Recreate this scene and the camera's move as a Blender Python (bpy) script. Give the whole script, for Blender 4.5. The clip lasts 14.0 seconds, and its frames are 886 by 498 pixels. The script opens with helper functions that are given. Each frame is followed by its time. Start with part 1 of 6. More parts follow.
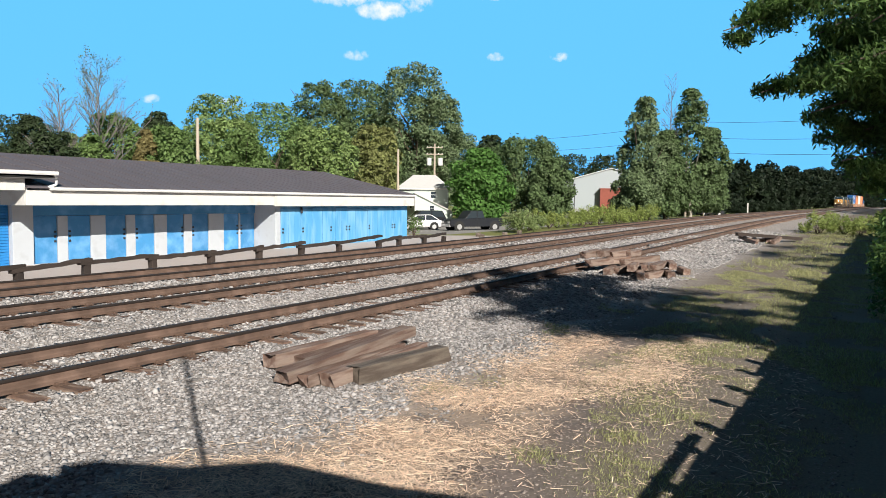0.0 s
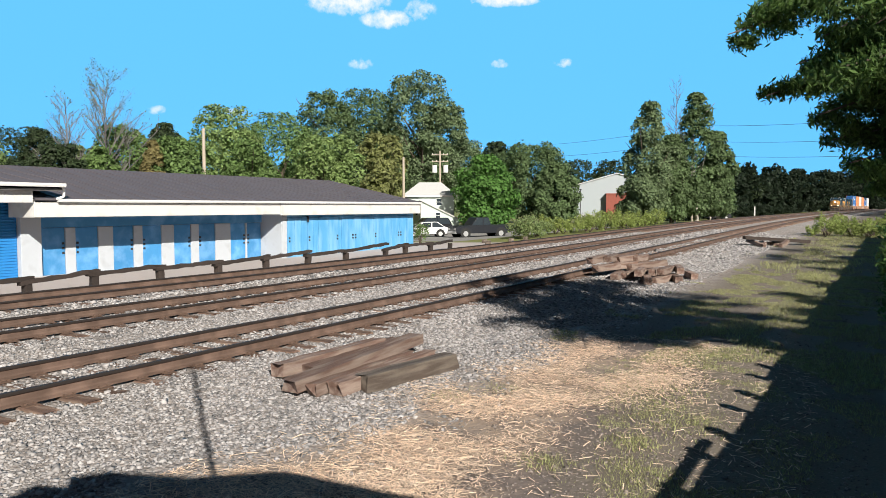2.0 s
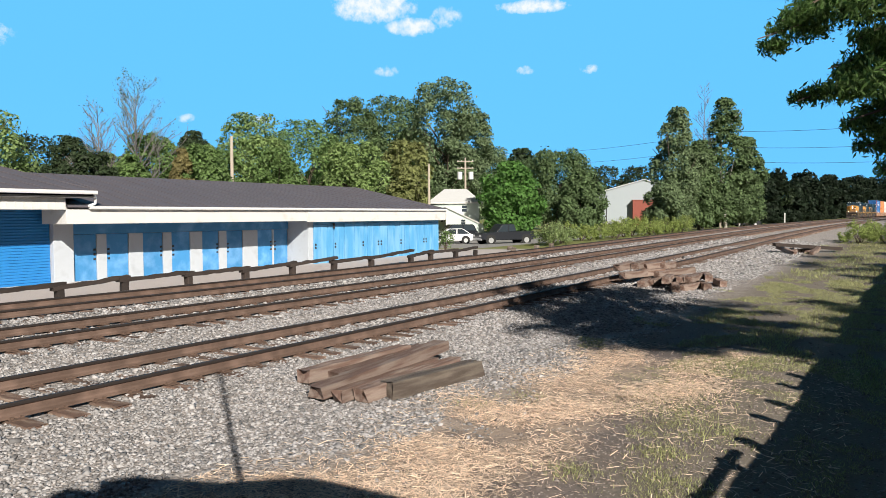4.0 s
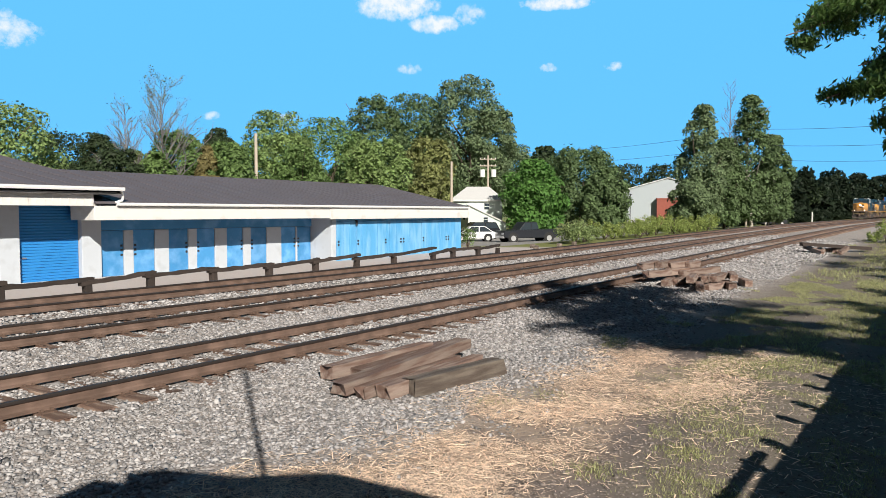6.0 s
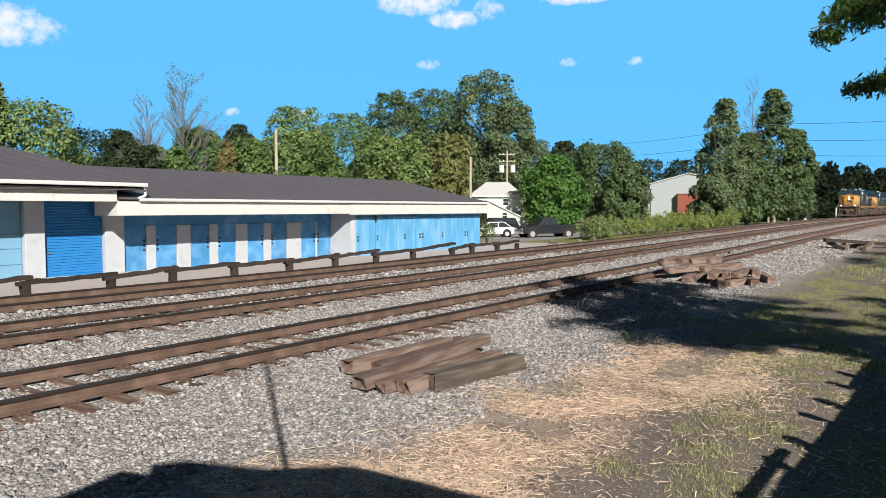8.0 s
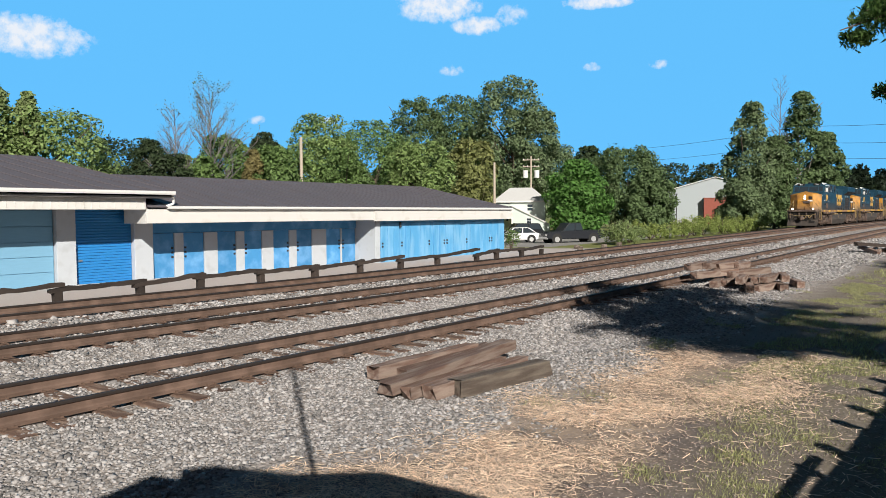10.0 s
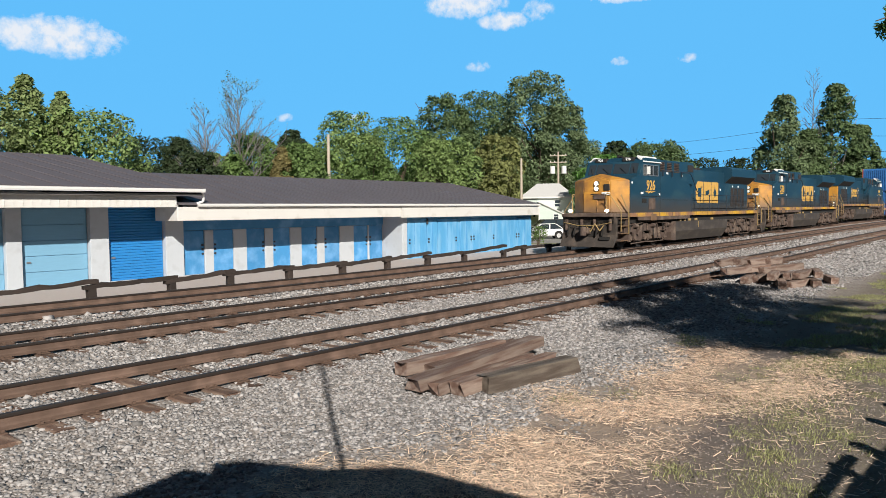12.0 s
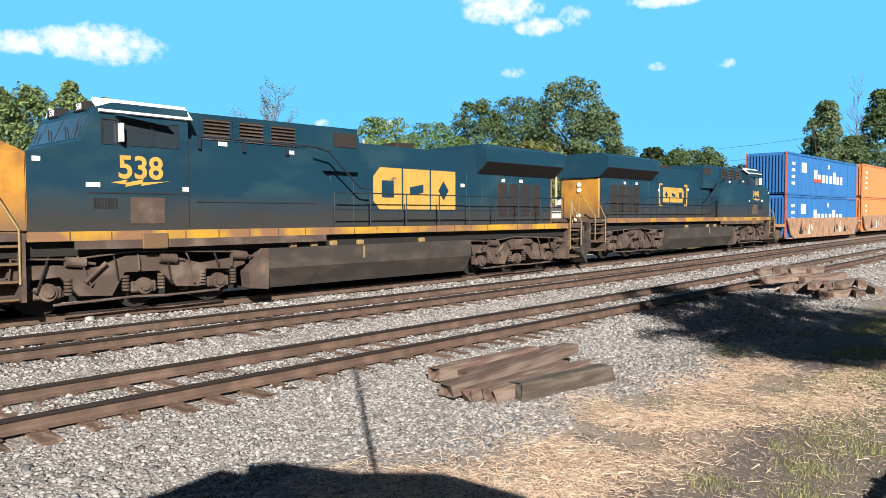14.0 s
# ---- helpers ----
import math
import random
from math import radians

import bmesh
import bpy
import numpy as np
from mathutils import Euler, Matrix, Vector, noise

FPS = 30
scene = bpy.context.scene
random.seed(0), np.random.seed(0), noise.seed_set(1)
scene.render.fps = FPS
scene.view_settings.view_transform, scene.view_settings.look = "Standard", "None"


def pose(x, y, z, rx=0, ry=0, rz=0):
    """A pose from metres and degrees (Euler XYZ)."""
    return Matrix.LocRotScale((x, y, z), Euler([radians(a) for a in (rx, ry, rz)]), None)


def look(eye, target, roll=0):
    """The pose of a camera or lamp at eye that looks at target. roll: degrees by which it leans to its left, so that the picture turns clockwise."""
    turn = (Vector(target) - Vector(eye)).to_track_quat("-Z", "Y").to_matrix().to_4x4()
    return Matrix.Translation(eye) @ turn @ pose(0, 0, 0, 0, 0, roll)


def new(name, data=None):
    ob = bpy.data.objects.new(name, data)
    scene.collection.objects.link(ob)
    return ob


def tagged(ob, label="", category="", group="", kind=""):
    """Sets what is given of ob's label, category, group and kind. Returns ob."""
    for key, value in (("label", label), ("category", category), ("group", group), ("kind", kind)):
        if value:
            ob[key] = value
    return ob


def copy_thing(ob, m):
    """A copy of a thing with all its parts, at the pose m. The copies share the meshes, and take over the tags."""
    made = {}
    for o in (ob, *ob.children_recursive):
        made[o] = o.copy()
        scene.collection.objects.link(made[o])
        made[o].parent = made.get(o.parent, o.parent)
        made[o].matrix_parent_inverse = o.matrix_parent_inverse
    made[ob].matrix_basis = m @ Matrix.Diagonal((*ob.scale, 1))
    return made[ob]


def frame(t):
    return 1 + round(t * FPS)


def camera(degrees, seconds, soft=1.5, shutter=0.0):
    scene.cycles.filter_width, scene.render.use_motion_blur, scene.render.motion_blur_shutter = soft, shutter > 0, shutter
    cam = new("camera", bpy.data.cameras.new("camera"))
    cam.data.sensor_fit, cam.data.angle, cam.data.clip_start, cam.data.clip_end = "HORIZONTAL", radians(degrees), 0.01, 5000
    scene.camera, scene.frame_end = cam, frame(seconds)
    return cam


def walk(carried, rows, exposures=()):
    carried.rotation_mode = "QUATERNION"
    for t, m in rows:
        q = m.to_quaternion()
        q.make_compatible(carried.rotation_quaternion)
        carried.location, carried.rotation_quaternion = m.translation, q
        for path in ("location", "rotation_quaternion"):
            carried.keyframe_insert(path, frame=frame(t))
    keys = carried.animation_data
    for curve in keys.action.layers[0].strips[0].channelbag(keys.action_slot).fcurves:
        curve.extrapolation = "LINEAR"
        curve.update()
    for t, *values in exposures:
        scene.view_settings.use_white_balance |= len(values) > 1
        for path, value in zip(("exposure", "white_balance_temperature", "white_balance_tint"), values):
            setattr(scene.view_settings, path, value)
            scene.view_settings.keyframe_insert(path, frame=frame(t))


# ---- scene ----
cam = camera(62.0, 14.0, soft=0.6)
PATH = [
    (0, (-2.991, -9.054, 2.204), (-1.266, -8.051, 2.074), 0.5),
    (0.5, (-2.989, -9.051, 2.204), (-1.266, -8.046, 2.065), 0.6),
    (1, (-2.987, -9.048, 2.205), (-1.268, -8.032, 2.081), -0.0),
    (1.5, (-2.984, -9.045, 2.205), (-1.266, -8.028, 2.087), -0.3),
    (2, (-2.982, -9.043, 2.205), (-1.264, -8.024, 2.094), -0.2),
    (2.5, (-2.979, -9.041, 2.205), (-1.258, -8.029, 2.077), 0.5),
    (3, (-2.977, -9.038, 2.206), (-1.26, -8.019, 2.08), 0.4),
    (3.5, (-2.976, -9.035, 2.207), (-1.277, -7.984, 2.106), -0.1),
    (6, (-2.99, -9.028, 2.209), (-1.341, -7.901, 2.11), 0.0),
    (6.5, (-2.996, -9.028, 2.208), (-1.354, -7.892, 2.101), 0.0),
    (7, (-3.004, -9.028, 2.208), (-1.371, -7.879, 2.097), 0.0),
    (7.5, (-3.012, -9.027, 2.208), (-1.389, -7.864, 2.101), -0.0),
    (8, (-3.019, -9.026, 2.208), (-1.4, -7.858, 2.097), -0.0),
    (10.5, (-3.046, -9.02, 2.209), (-1.478, -7.783, 2.114), -0.5),
    (11, (-3.049, -9.019, 2.209), (-1.493, -7.767, 2.109), -0.6),
    (11.5, (-3.05, -9.018, 2.21), (-1.505, -7.752, 2.109), -0.6),
    (12, (-3.05, -9.016, 2.21), (-1.515, -7.739, 2.106), -0.6),
    (12.5, (-3.051, -9.014, 2.21), (-1.524, -7.726, 2.115), 0.3),
    (13, (-3.053, -9.012, 2.21), (-1.535, -7.712, 2.124), 0.4),
    (13.5, (-3.055, -9.011, 2.21), (-1.558, -7.688, 2.121), 0.2),
    (14, (-3.058, -9.009, 2.21), (-1.582, -7.663, 2.122), -0.2),
]
walk(cam, [(t, look(eye, target, roll)) for t, eye, target, roll in PATH],
     [(0, 1.28), (1.5, 1.28), (3.5, 1.25), (7.5, 1.18), (10.5, 1.05), (11.5, 1.02), (12.0, 1.04), (12.5, 1.16), (13.0, 1.29), (13.5, 1.37), (14.0, 1.42)])

# ---------------------------------------------------------------- light
SUN_DIR = Vector((0.545, 0.69, -0.476)).normalized()      # the way the sunlight travels
sun = new("sun", bpy.data.lights.new("sun", "SUN"))
sun.data.energy, sun.data.angle, sun.data.color = 3.1, radians(0.53), (1.0, 0.945, 0.85)
sun.rotation_euler = SUN_DIR.to_track_quat("-Z", "Y").to_euler()

# clouds: azimuth from +y, elevation, half width and half height in degrees
CLOUDS = [
    (23.5, 12.0, 4.3, 1.6), (21.0, 11.9, 3.0, 1.25), (18.0, 11.6, 3.0, 0.9), (52.1, 15.6, 3.8, 1.45), (55.1, 14.1, 2.2, 0.8),
    (57.6, 14.8, 1.4, 1.0), (64.3, 15.4, 3.3, 0.6), (38.3, 7.1, 0.9, 0.45), (53.1, 10.9, 1.1, 0.5), (63.7, 10.9, 0.8, 0.45),
    (68.5, 10.8, 0.8, 0.45), (43.7, 7.1, 1.0, 0.35),
]


def make_world():
    w = bpy.data.worlds.new("sky")
    scene.world = w
    w.use_nodes = True
    nt = w.node_tree
    nt.nodes.clear()
    N, L = nt.nodes.new, nt.links.new
    sky = N("ShaderNodeTexSky")
    sky.sky_type = "NISHITA"
    sky.sun_disc = False
    sky.sun_elevation = radians(28)
    sky.sun_rotation = radians(218.3)
    sky.air_density, sky.dust_density, sky.ozone_density = 1.0, 0.2, 2.0
    tc = N("ShaderNodeTexCoord")
    ns = N("ShaderNodeTexNoise")
    ns.inputs["Scale"].default_value = 75.0
    ns.inputs["Detail"].default_value = 7.0
    ns.inputs["Roughness"].default_value = 0.62
    L(tc.outputs["Generated"], ns.inputs["Vector"])
    total = None

    def m(op, a, b=None, clamp=False):
        n = N("ShaderNodeMath")
        n.operation, n.use_clamp = op, clamp
        for i, v in enumerate((a, b)):
            if v is None:
                continue
            if isinstance(v, (int, float)):
                n.inputs[i].default_value = v
            else:
                L(v, n.inputs[i])
        return n.outputs[0]

    def dot(v):
        n = N("ShaderNodeVectorMath")
        n.operation = "DOT_PRODUCT"
        L(tc.outputs["Generated"], n.inputs[0])
        n.inputs[1].default_value = v
        return n.outputs["Value"]

    for az, el, a, b in CLOUDS:
        az, el = radians(az), radians(el)
        c = Vector((math.sin(az) * math.cos(el), math.cos(az) * math.cos(el), math.sin(el)))
        r = Vector((math.cos(az), -math.sin(az), 0))
        u = r.cross(c)
        dx = m("DIVIDE", dot(r), math.sin(radians(a)))
        dz = m("DIVIDE", m("SUBTRACT", dot(u), c.dot(u)), math.sin(radians(b)))
        front = m("GREATER_THAN", dot(c), 0.5)
        d = m("ADD", m("MULTIPLY", dx, dx), m("MULTIPLY", dz, dz))
        dens = m("MULTIPLY", m("MULTIPLY", m("SUBTRACT", 1.0, d, clamp=True), 1.0 if a > 1.5 else 0.62), front)
        total = dens if total is None else m("MAXIMUM", total, dens)
    # edges broken up by the noise
    k = m("MULTIPLY", m("SUBTRACT", m("ADD", total, m("MULTIPLY", m("SUBTRACT", ns.outputs["Fac"], 0.5), 2.0)), 0.2), 1.25, clamp=True)
    k = m("MULTIPLY", k, m("MULTIPLY", total, 3.0, clamp=True))
    mix = N("ShaderNodeMix")
    mix.data_type = "RGBA"
    L(m("MULTIPLY", k, 0.85), mix.inputs["Factor"])
    tint = N("ShaderNodeMix")
    tint.data_type, tint.blend_type = "RGBA", "MULTIPLY"
    tint.inputs["Factor"].default_value = 1.0
    tint.inputs["B"].default_value = SKY_TINT
    L(sky.outputs[0], tint.inputs["A"])
    even = N("ShaderNodeMix")
    even.data_type = "RGBA"
    even.inputs["Factor"].default_value = 0.93
    # paler low down; above the view dimmed towards the zenith to weaken skylight
    zed = N("ShaderNodeSeparateXYZ")
    L(tc.outputs["Generated"], zed.inputs[0])
    fall = N("ShaderNodeMapRange")
    fall.interpolation_type = "SMOOTHSTEP"
    for key, v in (("From Min", 0.27), ("From Max", 0.46), ("To Min", 1.0), ("To Max", 0.05)):
        fall.inputs[key].default_value = v
    L(zed.outputs["Z"], fall.inputs["Value"])
    deep = N("ShaderNodeVectorMath")
    deep.operation = "SCALE"
    deep.inputs[0].default_value = SKY_EVEN[:3]
    L(fall.outputs[0], deep.inputs["Scale"])
    # the sun's half, out of view, is dimmed to grey to keep shade dark
    sunward = N("ShaderNodeMapRange")
    sunward.interpolation_type = "SMOOTHSTEP"
    for key, v in (("From Min", -0.15), ("From Max", 0.75), ("To Min", 0.0), ("To Max", 1.0)):
        sunward.inputs[key].default_value = v
    L(dot(tuple(-SUN_DIR)), sunward.inputs["Value"])
    sun_half_dim = N("ShaderNodeMix")
    sun_half_dim.data_type = "RGBA"
    L(sunward.outputs[0], sun_half_dim.inputs["Factor"])
    L(deep.outputs[0], sun_half_dim.inputs["A"])
    sun_half_dim.inputs["B"].default_value = SKY_SUNWARD
    L(sun_half_dim.outputs["Result"], even.inputs["B"])
    L(tint.outputs["Result"], even.inputs["A"])
    L(even.outputs["Result"], mix.inputs["A"])
    mix.inputs["B"].default_value = (9.0, 8.9, 9.0, 1)
    bg = N("ShaderNodeBackground")
    bg.inputs["Strength"].default_value = SKY_STRENGTH
    L(mix.outputs["Result"], bg.inputs["Color"])
    out = N("ShaderNodeOutputWorld")
    L(bg.outputs[0], out.inputs[0])


SKY_STRENGTH = 0.05
SKY_TINT = (0.5, 0.7, 0.85, 1)
SKY_EVEN = (1.2, 5.15, 9.7, 1)
SKY_SUNWARD = (0.36, 0.36, 0.42, 1)
make_world()

# ---------------------------------------------------------------- materials


def material(name, colour, rough=0.8, metal=0.0, vary=0.25, scale=6.0, fine=60.0, bump=0.0, bump_scale=80.0,
             dirt=None, dirt_amount=0.0, dirt_scale=2.0, random_amount=0.0, island=False, translucent=0.0, stretch=(1, 1, 1),
             spec=0.5, emit=0.0, coords="Object", low_dust=None):
    """Base colour varied at two scales, with an optional second colour in patches and a fine relief."""
    mt = bpy.data.materials.new(name)
    mt.use_nodes = True
    nt = mt.node_tree
    N, L = nt.nodes.new, nt.links.new
    b = nt.nodes["Principled BSDF"]
    b.inputs["Roughness"].default_value = rough
    b.inputs["Metallic"].default_value = metal
    b.inputs["Specular IOR Level"].default_value = spec
    tc = N("ShaderNodeTexCoord")
    mp = N("ShaderNodeMapping")
    mp.inputs["Scale"].default_value = stretch
    if coords == "World":
        geo = N("ShaderNodeNewGeometry")
        L(geo.outputs["Position"], mp.inputs["Vector"])
    else:
        L(tc.outputs[coords], mp.inputs["Vector"])

    def noise_tex(s, detail=4.0):
        n = N("ShaderNodeTexNoise")
        n.inputs["Scale"].default_value = s
        n.inputs["Detail"].default_value = detail
        L(mp.outputs[0], n.inputs["Vector"])
        return n.outputs["Fac"]

    def m(op, a, c):
        n = N("ShaderNodeMath")
        n.operation = op
        for i, v in enumerate((a, c)):
            if isinstance(v, (int, float)):
                n.inputs[i].default_value = v
            else:
                L(v, n.inputs[i])
        return n.outputs[0]

    value = m("ADD", m("MULTIPLY", noise_tex(scale), 0.6), m("MULTIPLY", noise_tex(fine), 0.4))
    fac = m("ADD", m("MULTIPLY", m("SUBTRACT", value, 0.5), 2.2 * vary), 1.0)
    if random_amount:
        if island:
            g = N("ShaderNodeNewGeometry")
            rnd = g.outputs["Random Per Island"]
        else:
            g = N("ShaderNodeObjectInfo")
            rnd = g.outputs["Random"]
        fac = m("MULTIPLY", fac, m("ADD", m("MULTIPLY", m("SUBTRACT", rnd, 0.5), 2 * random_amount), 1.0))
    base = N("ShaderNodeMix")
    base.data_type = "RGBA"
    base.inputs["A"].default_value = (*colour, 1)
    base.inputs["B"].default_value = (*(dirt or colour), 1)
    base.inputs["Factor"].default_value = 0
    if dirt:
        ramp = N("ShaderNodeMapRange")
        ramp.inputs["From Min"].default_value = 0.62 - 0.35 * dirt_amount
        ramp.inputs["From Max"].default_value = 0.82 - 0.35 * dirt_amount
        L(noise_tex(dirt_scale, 6.0), ramp.inputs["Value"])
        L(ramp.outputs[0], base.inputs["Factor"])
    if low_dust:
        # road dust thrown up on the lower part of the body
        z0, z1, dc = low_dust
        sp = N("ShaderNodeSeparateXYZ")
        L(tc.outputs["Object"], sp.inputs[0])
        mr = N("ShaderNodeMapRange")
        mr.interpolation_type = "SMOOTHSTEP"
        for key, v in (("From Min", z0), ("From Max", z1), ("To Min", 0.95), ("To Max", 0.0)):
            mr.inputs[key].default_value = v
        L(m("ADD", sp.outputs["Z"], m("MULTIPLY", m("SUBTRACT", noise_tex(1.3, 5.0), 0.5), 0.7)), mr.inputs["Value"])
        dm = N("ShaderNodeMix")
        dm.data_type = "RGBA"
        L(mr.outputs[0], dm.inputs["Factor"])
        L(base.outputs["Result"], dm.inputs["A"])
        dm.inputs["B"].default_value = (*dc, 1)
        base = dm
    mul = N("ShaderNodeVectorMath")
    mul.operation = "SCALE"
    L(base.outputs["Result"], mul.inputs[0])
    L(fac, mul.inputs["Scale"])
    L(mul.outputs[0], b.inputs["Base Color"])
    if bump:
        bp = N("ShaderNodeBump")
        bp.inputs["Strength"].default_value = bump
        bp.inputs["Distance"].default_value = 0.02
        L(noise_tex(bump_scale, 5.0), bp.inputs["Height"])
        L(bp.outputs[0], b.inputs["Normal"])
    if emit:
        b.inputs["Emission Color"].default_value = (*colour, 1)
        b.inputs["Emission Strength"].default_value = emit
    if translucent:
        tr = N("ShaderNodeBsdfTranslucent")
        L(mul.outputs[0], tr.inputs["Color"])
        mx = N("ShaderNodeMixShader")
        mx.inputs[0].default_value = translucent
        L(b.outputs[0], mx.inputs[1])
        L(tr.outputs[0], mx.inputs[2])
        L(mx.outputs[0], nt.nodes["Material Output"].inputs["Surface"])
    return mt


def glass(name, tint=(0.03, 0.04, 0.05), rough=0.05):
    mt = bpy.data.materials.new(name)
    mt.use_nodes = True
    b = mt.node_tree.nodes["Principled BSDF"]
    b.inputs["Base Color"].default_value = (*tint, 1)
    b.inputs["Roughness"].default_value = rough
    b.inputs["IOR"].default_value = 1.5
    return mt


M = dict(
    stone=material("ballast_stone", (0.285, 0.27, 0.268), 0.9, vary=0.35, random_amount=0.6, island=True, bump=0.3, coords="World", scale=1.2, fine=40),
    tie=material("weathered_tie", (0.13, 0.078, 0.058), 0.85, vary=0.5, scale=3, fine=40, bump=0.6, bump_scale=30, stretch=(4, 1, 4), dirt=(0.30, 0.22, 0.17), dirt_amount=0.5, random_amount=0.3),
    rust=material("rusty_rail", (0.105, 0.066, 0.049), 0.75, vary=0.35, scale=4, fine=90, bump=0.3, dirt=(0.155, 0.10, 0.076), dirt_amount=0.5),
    railtop=material("dark_rail_head", (0.030, 0.024, 0.022), 0.55, vary=0.25, scale=3, spec=0.25),
    plate=material("tie_plate_steel", (0.12, 0.075, 0.055), 0.7, vary=0.3, bump=0.3),
    timber=material("creosoted_timber", (0.145, 0.086, 0.066), 0.9, vary=0.45, scale=2.5, fine=35, bump=0.8, bump_scale=24, stretch=(0.6, 5, 5), dirt=(0.25, 0.19, 0.158), dirt_amount=0.6, random_amount=0.25),
    greywood=material("grey_weathered_timber", (0.19, 0.155, 0.125), 0.9, vary=0.45, scale=2.5, fine=35, bump=0.8, bump_scale=24, stretch=(0.6, 5, 5), dirt=(0.10, 0.075, 0.06), dirt_amount=0.6, random_amount=0.25),
    fence=material("dark_fence_timber", (0.034, 0.024, 0.02), 0.9, vary=0.5, scale=3, fine=30, bump=0.8, bump_scale=20, stretch=(0.7, 4, 4), random_amount=0.3),
    clod=material("soil_clod", (0.22, 0.185, 0.165), 0.95, vary=0.3, random_amount=0.5, island=True, coords="World"),
    straw=material("straw", (0.74, 0.565, 0.43), 0.8, vary=0.2, random_amount=0.45, island=True, coords="World"),
    grass=material("grass_blade", (0.35, 0.355, 0.16), 0.7, vary=0.2, random_amount=0.5, island=True, translucent=0.35, coords="World"),
    white=material("white_painted_board", (0.64, 0.625, 0.60), 0.6, vary=0.06, scale=1.5, fine=30, dirt=(0.50, 0.47, 0.43), dirt_amount=0.2, dirt_scale=1.2),
    gutter=material("white_gutter", (0.70, 0.70, 0.69), 0.4, vary=0.06),
    pier=material("white_masonry_pier", (0.47, 0.50, 0.54), 0.85, vary=0.1, scale=2, fine=50, bump=0.3, dirt=(0.40, 0.42, 0.45), dirt_amount=0.25),
    bluedoor=material("blue_painted_door", (0.055, 0.25, 0.52), 0.55, vary=0.18, scale=1.3, fine=20, dirt=(0.14, 0.36, 0.66), dirt_amount=0.45, dirt_scale=1.5, random_amount=0.1),
    bluewall=material("blue_painted_plywood", (0.09, 0.33, 0.60), 0.6, vary=0.16, scale=1.0, fine=20, stretch=(2, 2, 0.4), dirt=(0.18, 0.42, 0.66), dirt_amount=0.5, dirt_scale=1.2),
    roller=material("blue_roller_door", (0.025, 0.21, 0.52), 0.4, vary=0.1),
    paleblue=material("faded_blue_wood", (0.17, 0.36, 0.52), 0.6, vary=0.12, stretch=(0.4, 1, 3)),
    roof=material("dark_metal_roof", (0.112, 0.10, 0.112), 0.55, metal=0.0, vary=0.2, scale=1.0, fine=14, stretch=(1, 0.15, 1)),
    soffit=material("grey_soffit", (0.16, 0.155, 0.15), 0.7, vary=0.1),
    darkmetal=material("black_metal", (0.03, 0.03, 0.032), 0.5, vary=0.2),
    steel=material("grey_steel", (0.32, 0.32, 0.33), 0.4, metal=0.6, vary=0.15),
    polewood=material("utility_pole_wood", (0.42, 0.36, 0.29), 0.9, vary=0.25, stretch=(3, 3, 0.3), bump=0.3),
    bark=material("bark", (0.10, 0.075, 0.055), 0.95, vary=0.4, scale=6, fine=50, bump=0.8, bump_scale=20),
    palebark=material("pale_bark", (0.34, 0.31, 0.27), 0.9, vary=0.3, scale=5, bump=0.4),
    twig=material("grey_twigs", (0.17, 0.155, 0.15), 0.9, vary=0.3, scale=5),
    wire=material("wire", (0.04, 0.05, 0.06), 0.6),
)


def leaf_material(name, colour, amount=0.4):
    return material(name, colour, 0.62, vary=0.15, random_amount=amount, island=True, translucent=0.4, coords="World", scale=0.25, fine=3.0, spec=0.25)


LEAF = dict(
    mid=leaf_material("leaf_green", (0.155, 0.24, 0.08)),
    light=leaf_material("leaf_light_green", (0.23, 0.32, 0.115)),
    dark=leaf_material("leaf_dark_green", (0.05, 0.075, 0.035)),
    yellow=leaf_material("leaf_yellow_green", (0.22, 0.24, 0.09)),
    olive=leaf_material("leaf_olive", (0.235, 0.30, 0.125)),
    grey=leaf_material("leaf_grey_green", (0.165, 0.225, 0.115)),
    orange=leaf_material("leaf_orange", (0.22, 0.19, 0.08)),
    maple=leaf_material("leaf_bright_green", (0.10, 0.215, 0.05)),
    near=material("leaf_near", (0.088, 0.155, 0.04), 0.6, vary=0.15, random_amount=0.5, island=True, translucent=0.5, coords="World", scale=0.8, fine=5.0, spec=0.3),
    deep=leaf_material("leaf_deep_green", (0.125, 0.185, 0.08)),
    # deep shade of the far woods is put into this leaf colour
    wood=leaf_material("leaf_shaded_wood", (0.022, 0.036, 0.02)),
    weed=leaf_material("leaf_weed", (0.27, 0.33, 0.10)),
)

# ---------------------------------------------------------------- builders


def part(name, bm, mat, parent, label=""):
    """One mesh object under a thing or under a part."""
    me = bpy.data.meshes.new(name)
    bm.normal_update()
    bm.to_mesh(me)
    bm.free()
    ob = new(name, me)
    me.materials.append(mat)
    ob.parent = parent
    if label:
        tagged(ob, label)
    return ob


def thing(name, label, category, group="", at=None, kind=""):
    ob = new(name)
    if at is not None:
        ob.matrix_basis = at
    return tagged(ob, label, category, group, kind)


def mesh_object(name, verts, faces, mat, parent=None, smooth=False):
    me = bpy.data.meshes.new(name)
    me.from_pydata(verts, [], faces)
    me.materials.append(mat)
    if smooth:
        me.polygons.foreach_set("use_smooth", [True] * len(me.polygons))
    me.update()
    ob = new(name, me)
    ob.parent = parent
    return ob


